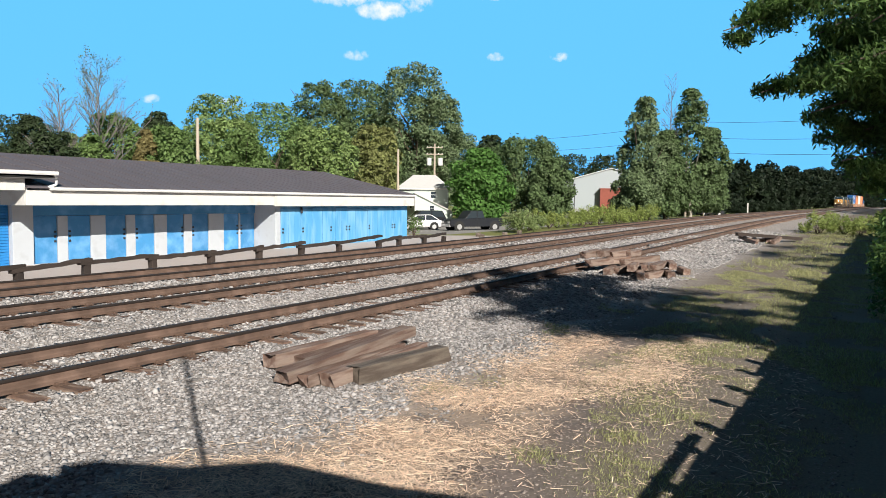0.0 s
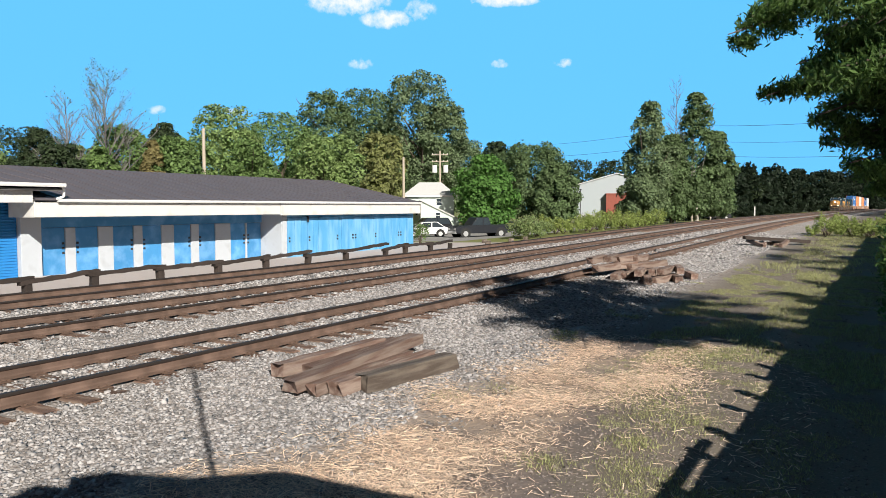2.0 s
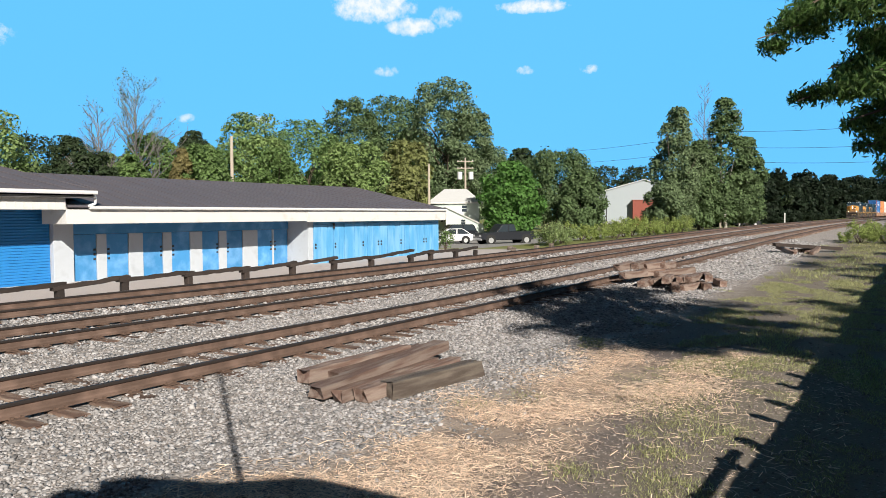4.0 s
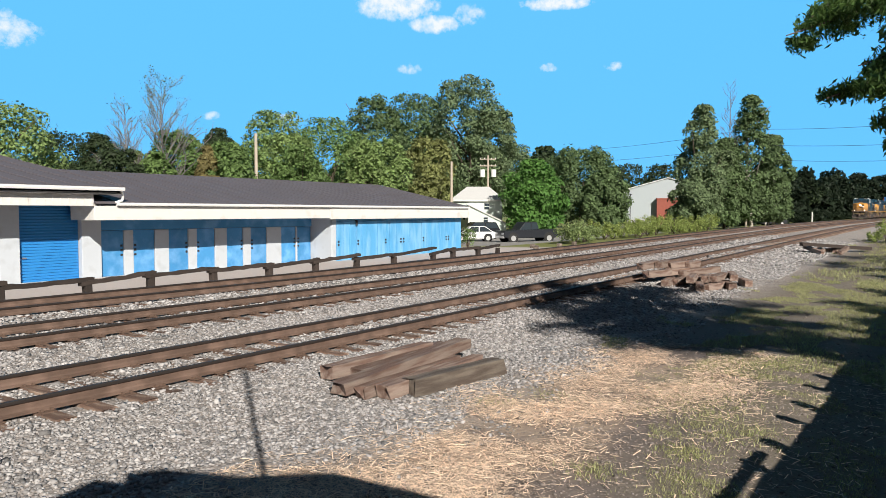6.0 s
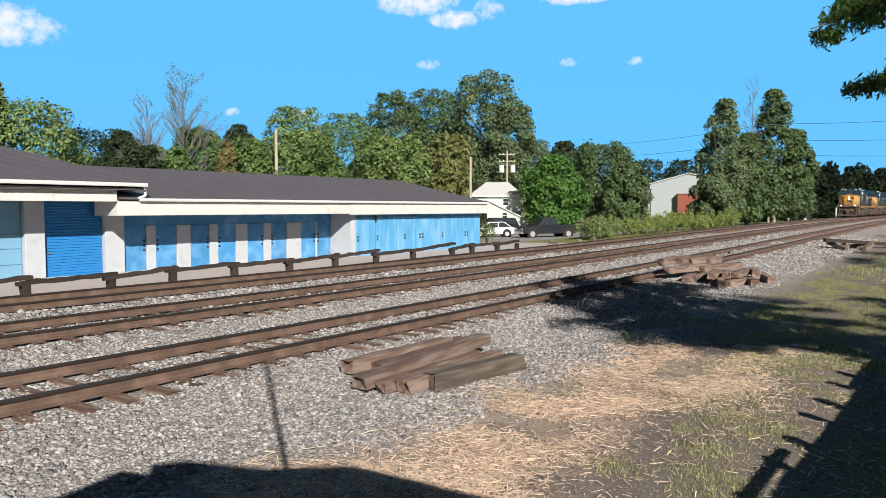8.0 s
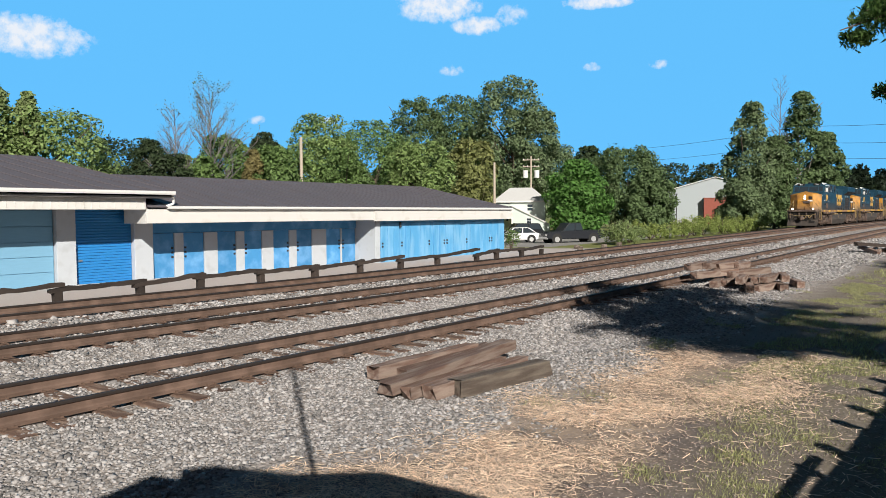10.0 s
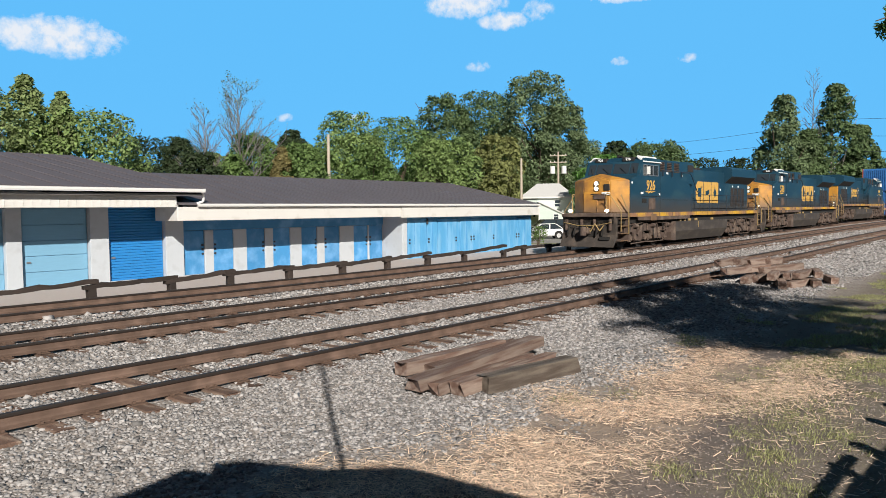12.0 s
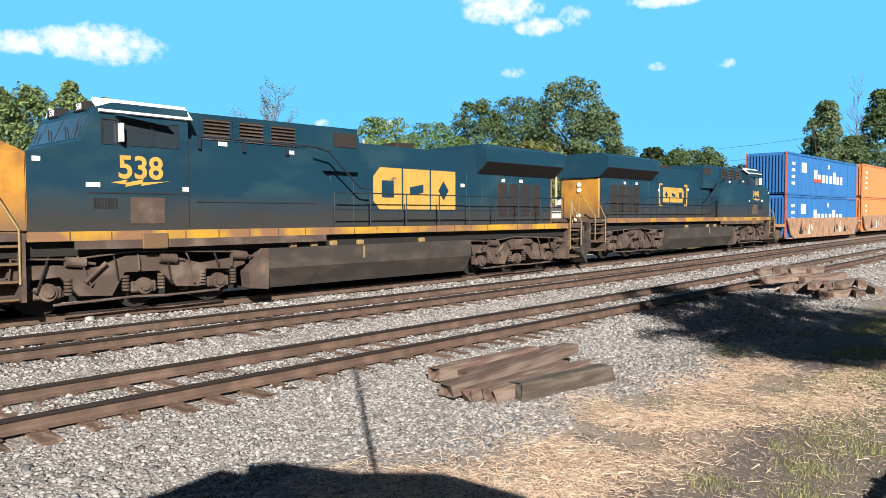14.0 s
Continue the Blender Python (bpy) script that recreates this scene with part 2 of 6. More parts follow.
def quick_mesh(name, verts, quads, mat, parent=None):
    """A mesh from numpy arrays of vertices and of quads or triangles."""
    verts, quads = np.asarray(verts, np.float32), np.asarray(quads, np.int32)
    k = quads.shape[1]
    me = bpy.data.meshes.new(name)
    me.vertices.add(len(verts))
    me.vertices.foreach_set("co", verts.ravel())
    me.loops.add(quads.size)
    me.loops.foreach_set("vertex_index", quads.ravel())
    me.polygons.add(len(quads))
    me.polygons.foreach_set("loop_start", np.arange(0, quads.size, k, dtype=np.int32))
    me.materials.append(mat)
    me.update(calc_edges=True)
    ob = new(name, me)
    ob.parent = parent
    return ob


def box(bm, x0, x1, y0, y1, z0, z1, bevel=0.0):
    r = bmesh.ops.create_cube(bm, size=1.0)
    for v in r["verts"]:
        v.co = Vector(((x0 + x1) / 2 + v.co.x * (x1 - x0), (y0 + y1) / 2 + v.co.y * (y1 - y0), (z0 + z1) / 2 + v.co.z * (z1 - z0)))
    if bevel:
        es = list({e for v in r["verts"] for e in v.link_edges})
        bmesh.ops.bevel(bm, geom=es, offset=bevel, segments=1, affect="EDGES", profile=0.5)
    return bm


def boxed(*a, bevel=0.0):
    return box(bmesh.new(), *a, bevel=bevel)


def rod(bm, a, b, r0, r1=None, n=8):
    """A round bar from a to b."""
    a, b = Vector(a), Vector(b)
    d = b - a
    r = bmesh.ops.create_cone(bm, cap_ends=True, segments=n, radius1=r0, radius2=r0 if r1 is None else r1, depth=d.length)
    m = Matrix.Translation((a + b) / 2) @ d.to_track_quat("Z", "Y").to_matrix().to_4x4()
    bmesh.ops.transform(bm, matrix=m, verts=r["verts"])
    return bm


def bars(points, r, n=6):
    bm = bmesh.new()
    for a, b in zip(points, points[1:]):
        rod(bm, a, b, r, n=n)
    return bm


def prism(outline, y0, y1, axis="y"):
    """An outline in x, z drawn out along y (or in y, z along x)."""
    bm = bmesh.new()
    lo, hi = [], []
    for u, v in outline:
        lo.append(bm.verts.new((u, y0, v) if axis == "y" else (y0, u, v)))
        hi.append(bm.verts.new((u, y1, v) if axis == "y" else (y1, u, v)))
    bm.faces.new(lo), bm.faces.new(hi[::-1])
    n = len(lo)
    for i in range(n):
        bm.faces.new((lo[i], hi[i], hi[(i + 1) % n], lo[(i + 1) % n]))
    bmesh.ops.recalc_face_normals(bm, faces=bm.faces)
    return bm


def text_mesh(body, size, mat, m, parent, name="number"):
    cu = bpy.data.curves.new(name, "FONT")
    cu.offset = size * 0.022
    cu.body, cu.size, cu.extrude, cu.align_x, cu.align_y = body, size, 0.004, "CENTER", "CENTER"
    tmp = new("tmp", cu)
    bpy.context.view_layer.update()
    me = bpy.data.meshes.new_from_object(tmp.evaluated_get(bpy.context.evaluated_depsgraph_get()))
    bpy.data.objects.remove(tmp)
    bpy.data.curves.remove(cu)
    me.materials.clear()
    me.materials.append(mat)
    ob = new(name, me)
    ob.parent = parent
    ob.matrix_basis = m
    return ob


# ---------------------------------------------------------------- the lie of the land


def bend(x):
    """Sideways drift of the line, a very wide curve."""
    return -(max(x, 0.0) ** 2) / 21400


def rise(x):
    """The line climbs a little beyond the yard."""
    return 0.6 * (1 - math.exp(-((max(x - 8.0, 0.0) / 60.0) ** 2)))


TRACKS = [(0.7175, 0.0), (4.87, 0.08), (8.77, 0.12)]       # centre line and rail height
PROFILE_Y = [-400, -60, -14, -9, -5.0, -3.6, -2.2, -1.1, -0.65, 2.1, 2.8, 3.4, 6.3, 7.0, 7.4, 10.1, 11.2, 12.4, 13.5, 20, 60, 160, 1500]
PROFILE_Z = [-1.5, -0.8, -0.62, -0.60, -0.57, -0.50, -0.42, -0.29, -0.222, -0.205, -0.235, -0.15, -0.13, -0.16, -0.095, -0.10, -0.26, -0.45, -0.5, -0.52, -0.6, -0.9, -3]


def ground_z(x, y):
    z = float(np.interp(y - bend(x), PROFILE_Y, PROFILE_Z))
    w = min(1.0, max(0.0, (26 - y) / 12)) * min(1.0, max(0.0, (y + 40) / 12))
    lumps = 0.03 * noise.noise((x * 0.7, y * 0.7, 0)) + 0.015 * noise.noise((x * 2.1, y * 2.1, 4)) if abs(y) < 14 and x < 70 else 0.0
    return z + rise(x) * w + lumps

# ---------------------------------------------------------------- ground


def ground_material():
    mt = bpy.data.materials.new("ground")
    mt.use_nodes = True
    nt = mt.node_tree
    N, L = nt.nodes.new, nt.links.new
    b = nt.nodes["Principled BSDF"]
    b.inputs["Roughness"].default_value = 0.95
    b.inputs["Specular IOR Level"].default_value = 0.2
    geo = N("ShaderNodeNewGeometry")
    sep = N("ShaderNodeSeparateXYZ")
    L(geo.outputs["Position"], sep.inputs[0])

    def m(op, a, c=0.0, clamp=False):
        n = N("ShaderNodeMath")
        n.operation, n.use_clamp = op, clamp
        for i, v in enumerate((a, c)):
            if isinstance(v, (int, float)):
                n.inputs[i].default_value = v
            else:
                L(v, n.inputs[i])
        return n.outputs[0]

    def ns(scale, detail=5.0, rough=0.55):
        n = N("ShaderNodeTexNoise")
        n.inputs["Scale"].default_value = scale
        n.inputs["Detail"].default_value = detail
        n.inputs["Roughness"].default_value = rough
        L(geo.outputs["Position"], n.inputs["Vector"])
        return n.outputs["Fac"]

    def mixc(f, a, c):
        n = N("ShaderNodeMix")
        n.data_type = "RGBA"
        if isinstance(f, (int, float)):
            n.inputs["Factor"].default_value = f
        else:
            L(f, n.inputs["Factor"])
        for k, v in (("A", a), ("B", c)):
            if isinstance(v, tuple):
                n.inputs[k].default_value = (*v, 1)
            else:
                L(v, n.inputs[k])
        return n.outputs["Result"]

    def step(v, lo, hi):
        n = N("ShaderNodeMapRange")
        n.interpolation_type = "SMOOTHSTEP"
        n.inputs["From Min"].default_value, n.inputs["From Max"].default_value = lo, hi
        if lo > hi:
            n.inputs["From Min"].default_value, n.inputs["From Max"].default_value = hi, lo
            n.inputs["To Min"].default_value, n.inputs["To Max"].default_value = 1, 0
        L(v, n.inputs["Value"])
        return n.outputs[0]

    big, mid, fine = ns(0.35), ns(1.6), ns(14.0, 6)
    x = sep.outputs["X"]
    # the line bends very slightly
    y = m("ADD", sep.outputs["Y"], m("DIVIDE", m("POWER", m("MAXIMUM", x, 0.0), 2.0), 21400.0))
    wob = m("ADD", y, m("MULTIPLY", m("SUBTRACT", mid, 0.5), 1.6))
    # gravel from stones of many greys
    vor = N("ShaderNodeTexVoronoi")
    vor.inputs["Scale"].default_value = 22.0
    L(geo.outputs["Position"], vor.inputs["Vector"])
    grey = N("ShaderNodeSeparateColor")
    L(vor.outputs["Color"], grey.inputs[0])
    gravel = mixc(grey.outputs[0], (0.22, 0.20, 0.19), (0.50, 0.455, 0.43))
    # darker towards stone edges: shade of the gaps is put into the colour
    gravel = mixc(m("MULTIPLY", step(vor.outputs["Distance"], 0.35, 0.7), 0.5), gravel, (0.13, 0.115, 0.105))
    gravel = mixc(m("MULTIPLY", big, 0.35), gravel, (0.36, 0.31, 0.28))
    dirt = mixc(ns(26.0, 8, 0.7), (0.065, 0.052, 0.047), (0.25, 0.205, 0.188))
    soil_grass = mixc(ns(30.0, 8, 0.7), (0.075, 0.062, 0.053), (0.28, 0.24, 0.19))
    strawc = mixc(ns(35.0, 4), (0.27, 0.205, 0.15), (0.56, 0.43, 0.325))
    pave = mixc(fine, (0.40, 0.355, 0.34), (0.54, 0.485, 0.465))
    # verge beside the line: dirt, with grass further away from it
    col = mixc(step(m("ADD", wob, m("MULTIPLY", m("SUBTRACT", big, 0.5), 3.0)), -5.6, -7.0), dirt, soil_grass)
    far = step(x, 11.0, 19.0)
    col = mixc(m("MULTIPLY", far, step(m("ADD", wob, m("MULTIPLY", big, 2.0)), -1.6, -3.0)), col, soil_grass)
    # straw spread over a strip
    s = m("MULTIPLY", step(wob, -6.1, -5.2), step(wob, -3.0, -3.9))
    s = m("MULTIPLY", s, m("MULTIPLY", step(x, 0.0, 1.5), step(x, 12.0, 9.0)))
    s = m("MULTIPLY", s, step(m("ADD", mid, m("MULTIPLY", big, 0.5)), 0.45, 0.85))
    col = mixc(m("MULTIPLY", s, 0.75), col, strawc)
    # ballast bed
    bed = m("MULTIPLY", step(wob, -4.6, -3.0), step(wob, 13.2, 12.2))
    col = mixc(bed, col, gravel)
    # yard paving beyond the line, then grass
    yard = m("MULTIPLY", step(wob, 12.4, 13.2), step(m("ADD", wob, m("MULTIPLY", x, 0.0)), 60.0, 50.0))
    yard = m("MULTIPLY", yard, step(x, 47.0, 44.0))
    col2 = mixc(step(wob, 11.8, 13.0), col, mixc(mid, (0.13, 0.15, 0.05), (0.24, 0.24, 0.09)))
    col = mixc(yard, col2, pave)
    # car park by the house
    lot = m("MULTIPLY", m("MULTIPLY", step(x, 46.0, 48.0), step(x, 92.0, 88.0)), m("MULTIPLY", step(y, 19.0, 20.0), step(y, 36.0, 34.0)))
    col = mixc(lot, col, mixc(fine, (0.23, 0.22, 0.21), (0.33, 0.32, 0.31)))
    L(col, b.inputs["Base Color"])
    bp = N("ShaderNodeBump")
    bp.inputs["Strength"].default_value = 0.7
    bp.inputs["Distance"].default_value = 0.03
    L(m("ADD", m("MULTIPLY", vor.outputs["Distance"], m("MULTIPLY", bed, -1.0)), fine), bp.inputs["Height"])
    L(bp.outputs[0], b.inputs["Normal"])
    return mt


def make_ground():
    xs = [-1500, -600, -250, -100, -50, -25, -12] + list(np.arange(-6, 30, 0.3)) + list(np.arange(30, 70, 0.8)) + list(np.arange(70, 420, 6)) + [450, 550, 700, 1000, 1600, 2500]
    ys = [-1500, -500, -200, -100, -60, -40, -28, -20, -14] + list(np.arange(-11, 14.2, 0.28)) + [15, 16.5, 18, 20, 23, 26, 30, 36, 45, 60, 80, 110, 160, 260, 500, 1000, 2500]
    verts = [(x, y, ground_z(x, y)) for x in xs for y in ys]
    n = len(ys)
    faces = [(i * n + j, (i + 1) * n + j, (i + 1) * n + j + 1, i * n + j + 1) for i in range(len(xs) - 1) for j in range(n - 1)]
    g = mesh_object("ground", verts, faces, ground_material(), smooth=True)
    tagged(g, "gravel railway bed with straw, dirt and grass verge", "ground", kind="structure")


make_ground()

# ---------------------------------------------------------------- tracks

RAIL = [(-0.075, 0.0), (0.075, 0.0), (0.075, 0.014), (0.018, 0.035), (0.011, 0.06), (0.011, 0.125), (0.036, 0.14), (0.037, 0.168),
        (0.030, 0.178), (-0.030, 0.178), (-0.037, 0.168), (-0.036, 0.14), (-0.011, 0.125), (-0.011, 0.06), (-0.018, 0.035), (-0.075, 0.014)]


def rail(parent, yc, top, dark=(7, 8, 9, 10)):
    xs = [-400, -200, -80] + list(range(-30, 430, 4)) + [500, 700]
    verts, faces = [], []
    k = len(RAIL)
    for x in xs:
        for u, v in RAIL:
            verts.append((x, yc + bend(x) + u, top + rise(x) - 0.178 + v))
    for i in range(len(xs) - 1):
        for j in range(k):
            a, b = i * k + j, i * k + (j + 1) % k
            faces.append((a, a + k, b + k, b))
    ob = mesh_object("rail", verts, faces, M["rust"], parent)
    ob.data.materials.append(M["railtop"])
    for i, p in enumerate(ob.data.polygons):
        if i % k in dark:
            p.material_index = 1
    return ob


def tie_mesh(seed):
    rnd = random.Random(seed)
    bm = boxed(-0.115, 0.115, -1.3, 1.3, -0.18, 0.0, bevel=0.012)
    for v in bm.verts:
        v.co += Vector((rnd.uniform(-0.012, 0.012), rnd.uniform(-0.03, 0.03), rnd.uniform(-0.008, 0.004)))
    me = bpy.data.meshes.new("tie")
    bm.normal_update()
    bm.to_mesh(me)
    bm.free()
    me.materials.append(M["tie"])
    return me


def plate_mesh():
    bm = boxed(-0.09, 0.09, -0.17, 0.17, 0, 0.014)
    for sx in (-0.06, 0.06):
        for sy in (-0.1, 0.1):
            box(bm, sx - 0.018, sx + 0.018, sy - 0.02, sy + 0.02, 0.014, 0.04)
    me = bpy.data.meshes.new("tie_plate")
    bm.normal_update()
    bm.to_mesh(me)
    bm.free()
    me.materials.append(M["plate"])
    return me


TIES, PLATE = [tie_mesh(i) for i in range(5)], plate_mesh()


def make_tracks():
    rnd = random.Random(5)
    for n, (yc, top) in enumerate(TRACKS):
        tr = thing("railway_track", "straight railway track with rusty rails on worn wooden ties in ballast", "railway track", "parallel tracks")
        for s in (-1, 1):
            rail(tr, yc + s * 0.7545, top, (7, 8, 9, 10) if n == 0 else (8, 9, 10))
        drop = (0.195, 0.20, 0.20)[n]
        x, far = -8.0, []
        while x < 170:
            px, tilt = x + rnd.uniform(-0.05, 0.05), rnd.uniform(-2.5, 2.5)
            m = pose(px, yc + bend(px) + rnd.uniform(-0.06, 0.06), top + rise(px) - drop + rnd.uniform(-0.012, 0.006), rnd.uniform(-0.4, 0.4), 0, tilt)
            if x < 56:
                ob = new("tie", rnd.choice(TIES))
                ob.parent, ob.matrix_basis = tr, m
                if n < 2 and x < 40:
                    for s in (-1, 1):
                        p = new("tie_plate", PLATE)
                        p.parent = tr
                        p.matrix_basis = pose(px, yc + bend(px) + s * 0.7545, top + rise(px) - 0.1925, 0, 0, tilt)
            else:
                far.append(m)
            x += 0.53
        bm = bmesh.new()
        for m in far:
            r = bmesh.ops.create_cube(bm, size=1.0)
            for v in r["verts"]:
                v.co = m @ Vector((v.co.x * 0.23, v.co.y * 2.6, v.co.z * 0.18 - 0.09))
        tagged(part("distant_ties", bm, M["tie"], tr), kind="stuff")
    # joint bars on the near rail
    bm = boxed(23.2, 24.1, -0.09, -0.03, -0.13, -0.03)
    for i in range(6):
        box(bm, 23.26 + i * 0.15, 23.30 + i * 0.15, -0.11, -0.09, -0.1, -0.06)
    tagged(part("joint_bar", bm, M["plate"], None), "rusty steel joint bar bolted to the rail", "joint bar")


make_tracks()


def loose_stones(zones, name, mat, label, category, everywhere=False):
    """Loose angular stones over rectangles x0, x1, y0, y1 with a count per square metre and a size."""
    rng = np.random.default_rng(3)
    cube = np.array([(x, y, z) for x in (-1, 1) for y in (-1, 1) for z in (-1, 1)], float)
    quad = np.array([(0, 1, 3, 2), (4, 6, 7, 5), (0, 4, 5, 1), (2, 3, 7, 6), (0, 2, 6, 4), (1, 5, 7, 3)])
    V, F, base = [], [], 0
    for x0, x1, y0, y1, dens, size in zones:
        k = int((x1 - x0) * (y1 - y0) * dens)
        x, y = rng.uniform(x0, x1, k), rng.uniform(y0, y1, k)
        keep = (y > -3.6 + 0.9 * np.sin(x * 0.9) * np.sin(x * 0.37 + 1)) | (rng.random(k) < 0.12) | everywhere
        for yc, _ in TRACKS:
            for s in (-1, 1):
                keep &= np.abs(y - yc - s * 0.7545) > 0.09
        x, y = x[keep], y[keep]
        k = len(x)
        z = np.array([ground_z(a, b) for a, b in zip(x, y)])
        s = size * rng.lognormal(0, 0.33, k)
        sh = cube[None] * rng.uniform(0.45, 1.15, (k, 8, 3)) * (s[:, None] * rng.uniform(0.7, 1.3, (k, 3)))[:, None, :]
        q = rng.normal(size=(k, 4))
        q /= np.linalg.norm(q, axis=1)[:, None]
        w, a, b, c = q.T
        R = np.stack([1 - 2 * (b * b + c * c), 2 * (a * b - c * w), 2 * (a * c + b * w), 2 * (a * b + c * w), 1 - 2 * (a * a + c * c), 2 * (b * c - a * w), 2 * (a * c - b * w), 2 * (b * c + a * w), 1 - 2 * (a * a + b * b)], -1).reshape(k, 3, 3)
        P = np.einsum("kij,knj->kni", R, sh) * np.array([1.0, 1.0, 0.62]) + np.stack([x, y, z + s * 0.2], -1)[:, None]
        V.append(P.reshape(-1, 3))
        F.append((quad[None] + (base + 8 * np.arange(k))[:, None, None]).reshape(-1, 4))
        base += 8 * k
    ob = quick_mesh(name, np.concatenate(V), np.concatenate(F), mat)
    tagged(ob, label, category, kind="stuff")


BALLAST = [(-2, 7, -4.6, -0.4, 820, 0.0155), (7, 16, -4.2, -0.4, 460, 0.0185), (16, 34, -3.6, -0.4, 170, 0.024),
           (0, 16, 1.6, 4.2, 420, 0.018), (16, 40, 1.6, 4.2, 130, 0.026), (0, 16, 0.05, 1.4, 300, 0.019), (0, 16, -0.45, -0.12, 160, 0.018), (16, 30, 0.05, 1.4, 120, 0.027),
           (0, 30, 6.0, 8.0, 200, 0.026), (0, 20, 4.2, 5.6, 120, 0.024), (0, 34, 9.6, 11.8, 40, 0.03),
           (34, 62, -3.4, -0.4, 55, 0.036), (40, 66, 1.6, 4.2, 45, 0.036), (30, 56, 6.0, 8.0, 45, 0.036), (30, 50, 0.05, 1.4, 40, 0.034)]
CLODS = [(1, 12, -9, -4.0, 330, 0.007), (1, 14, -9, -4.0, 26, 0.013), (12, 30, -8.5, -3.4, 30, 0.014)]
loose_stones(BALLAST, "ballast_stones", M["stone"], "crushed grey and white ballast stones", "ballast")
loose_stones(CLODS, "soil_clods", M["clod"], "small brown clods and pebbles on bare dirt", "soil", True)

# ---------------------------------------------------------------- storage building


def slab(name, corners, thick, mat, parent, label=""):
    """A thick sheet through four or three corners, its thickness downward."""
    bm = bmesh.new()
    top = [bm.verts.new(c) for c in corners]
    low = [bm.verts.new((c[0], c[1], c[2] - thick)) for c in corners]
    bm.faces.new(top), bm.faces.new(low[::-1])
    for i in range(len(top)):
        j = (i + 1) % len(top)
        bm.faces.new((top[i], low[i], low[j], top[j]))
    bmesh.ops.recalc_face_normals(bm, faces=bm.faces)
    return part(name, bm, mat, parent, label)


def seams(corners_a, corners_b, n, parent):
    """Standing seams up a roof slope, between the eave line a and the ridge line b."""
    for i in range(n + 1):
        f = i / n
        a, b = Vector(corners_a[0]).lerp(Vector(corners_a[1]), f), Vector(corners_b[0]).lerp(Vector(corners_b[1]), f)
        bm = bmesh.new()
        rod(bm, a + Vector((0, 0, 0.008)), b + Vector((0, 0, 0.008)), 0.014, n=4)
        part("roof_seam", bm, M["roof"], parent)


def make_storage():
    b = thing("storage_building", "long low storage building with white eaves and blue doors", "building")
    G = -0.56
    wall_y = 20.45
    # back and end walls
    part("wall", boxed(-12, 13.4, 20.6, 31, G, 3.0), M["pier"], b)
    part("wall", boxed(13.4, 40.2, 20.62, 31, G, 2.4), M["pier"], b)
    # ---- tall section
    ex, ey = 14.15, 18.15
    slab("roof", [(-14, ey - 0.05, 3.22), (ex, ey - 0.05, 3.22), (11.9, 25.2, 4.88), (-14, 25.2, 4.88)], 0.08, M["roof"], b)
    slab("roof", [(ex, ey - 0.05, 3.22), (ex, 32.3, 3.22), (11.9, 25.2, 4.88)], 0.08, M["roof"], b)
    slab("roof", [(ex, 32.3, 3.22), (-14, 32.3, 3.22), (-14, 25.2, 4.88), (11.9, 25.2, 4.88)], 0.08, M["roof"], b)
    seams([(-14, ey - 0.05, 3.22), (ex, ey - 0.05, 3.22)], [(-14, 25.2, 4.88), (11.9, 25.2, 4.88)], 30, b)
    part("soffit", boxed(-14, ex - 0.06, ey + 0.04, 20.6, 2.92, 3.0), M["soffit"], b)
    part("gutter", prism([(ey - 0.14, 3.06), (ey + 0.02, 3.06), (ey + 0.02, 3.2), (ey - 0.16, 3.2), (ey - 0.16, 3.12)], -14, ex, "x"), M["gutter"], b, "white metal gutter")
    part("fascia", boxed(-14, 13.1, ey + 0.3, ey + 0.42, 2.46, 2.92, bevel=0.01), M["white"], b, "white ribbed fascia")
    for i in range(70):
        x = 13.0 - i * 0.3
        part("rib", boxed(x - 0.012, x + 0.012, ey + 0.285, ey + 0.298, 2.47, 2.9), M["white"], b)
    part("fascia", boxed(ex - 0.05, ex, ey, 20.6, 2.95, 3.2), M["white"], b)
    # doors and piers of the tall section
    for x0, x1 in ((-9.5, -8.8), (-6.0, -5.3), (-2.5, -1.8), (1.1, 1.8), (4.3, 5.0), (7.35, 7.9), (10.4, 11.15), (13.6, 14.45)):
        part("pier", boxed(x0, x1, 20.25, 20.6, G, 2.9, bevel=0.015), M["pier"], b, "white masonry pier")
    for i, (x0, x1) in enumerate(((-8.8, -6.0), (-5.3, -2.5), (-1.8, 1.1), (1.8, 4.3), (5.0, 7.35), (7.95, 10.38), (11.17, 13.58))):
        d = part("garage_door", boxed(x0, x1, 20.5, 20.56, G, 2.5), M["roller"] if i == 6 else M["paleblue"], b,
                 "bright blue steel roller door" if i == 6 else "faded blue wooden overhead door")
        if i == 6:
            for k in range(26):
                z = G + 0.05 + k * 0.115
                bm = bmesh.new()
                rod(bm, (x0 + 0.03, 20.5, z), (x1 - 0.03, 20.5, z), 0.035, n=6)
                part("slat", bm, M["roller"], d)
        else:
            for k in range(5):
                z = G + k * 0.6
                part("panel", boxed(x0 + 0.03, x1 - 0.03, 20.47, 20.5, z + 0.02, min(z + 0.585, 2.48), bevel=0.008), M["paleblue"], d)
        part("handle", boxed(x0 + 0.15, x0 + 0.3, 20.43, 20.47, 0.4, 0.46), M["steel"], d)
    # ---- low section
    x0, x1, y0 = 13.15, 40.35, 18.5
    slab("roof", [(x0 + 0.02, y0 - 0.08, 2.62), (x1, y0 - 0.08, 2.62), (38.6, 25.2, 4.22), (x0 + 0.02, 25.2, 4.22)], 0.07, M["roof"], b)
    slab("roof", [(x1, y0 - 0.08, 2.62), (x1, 32.2, 2.62), (38.6, 25.2, 4.22)], 0.07, M["roof"], b)
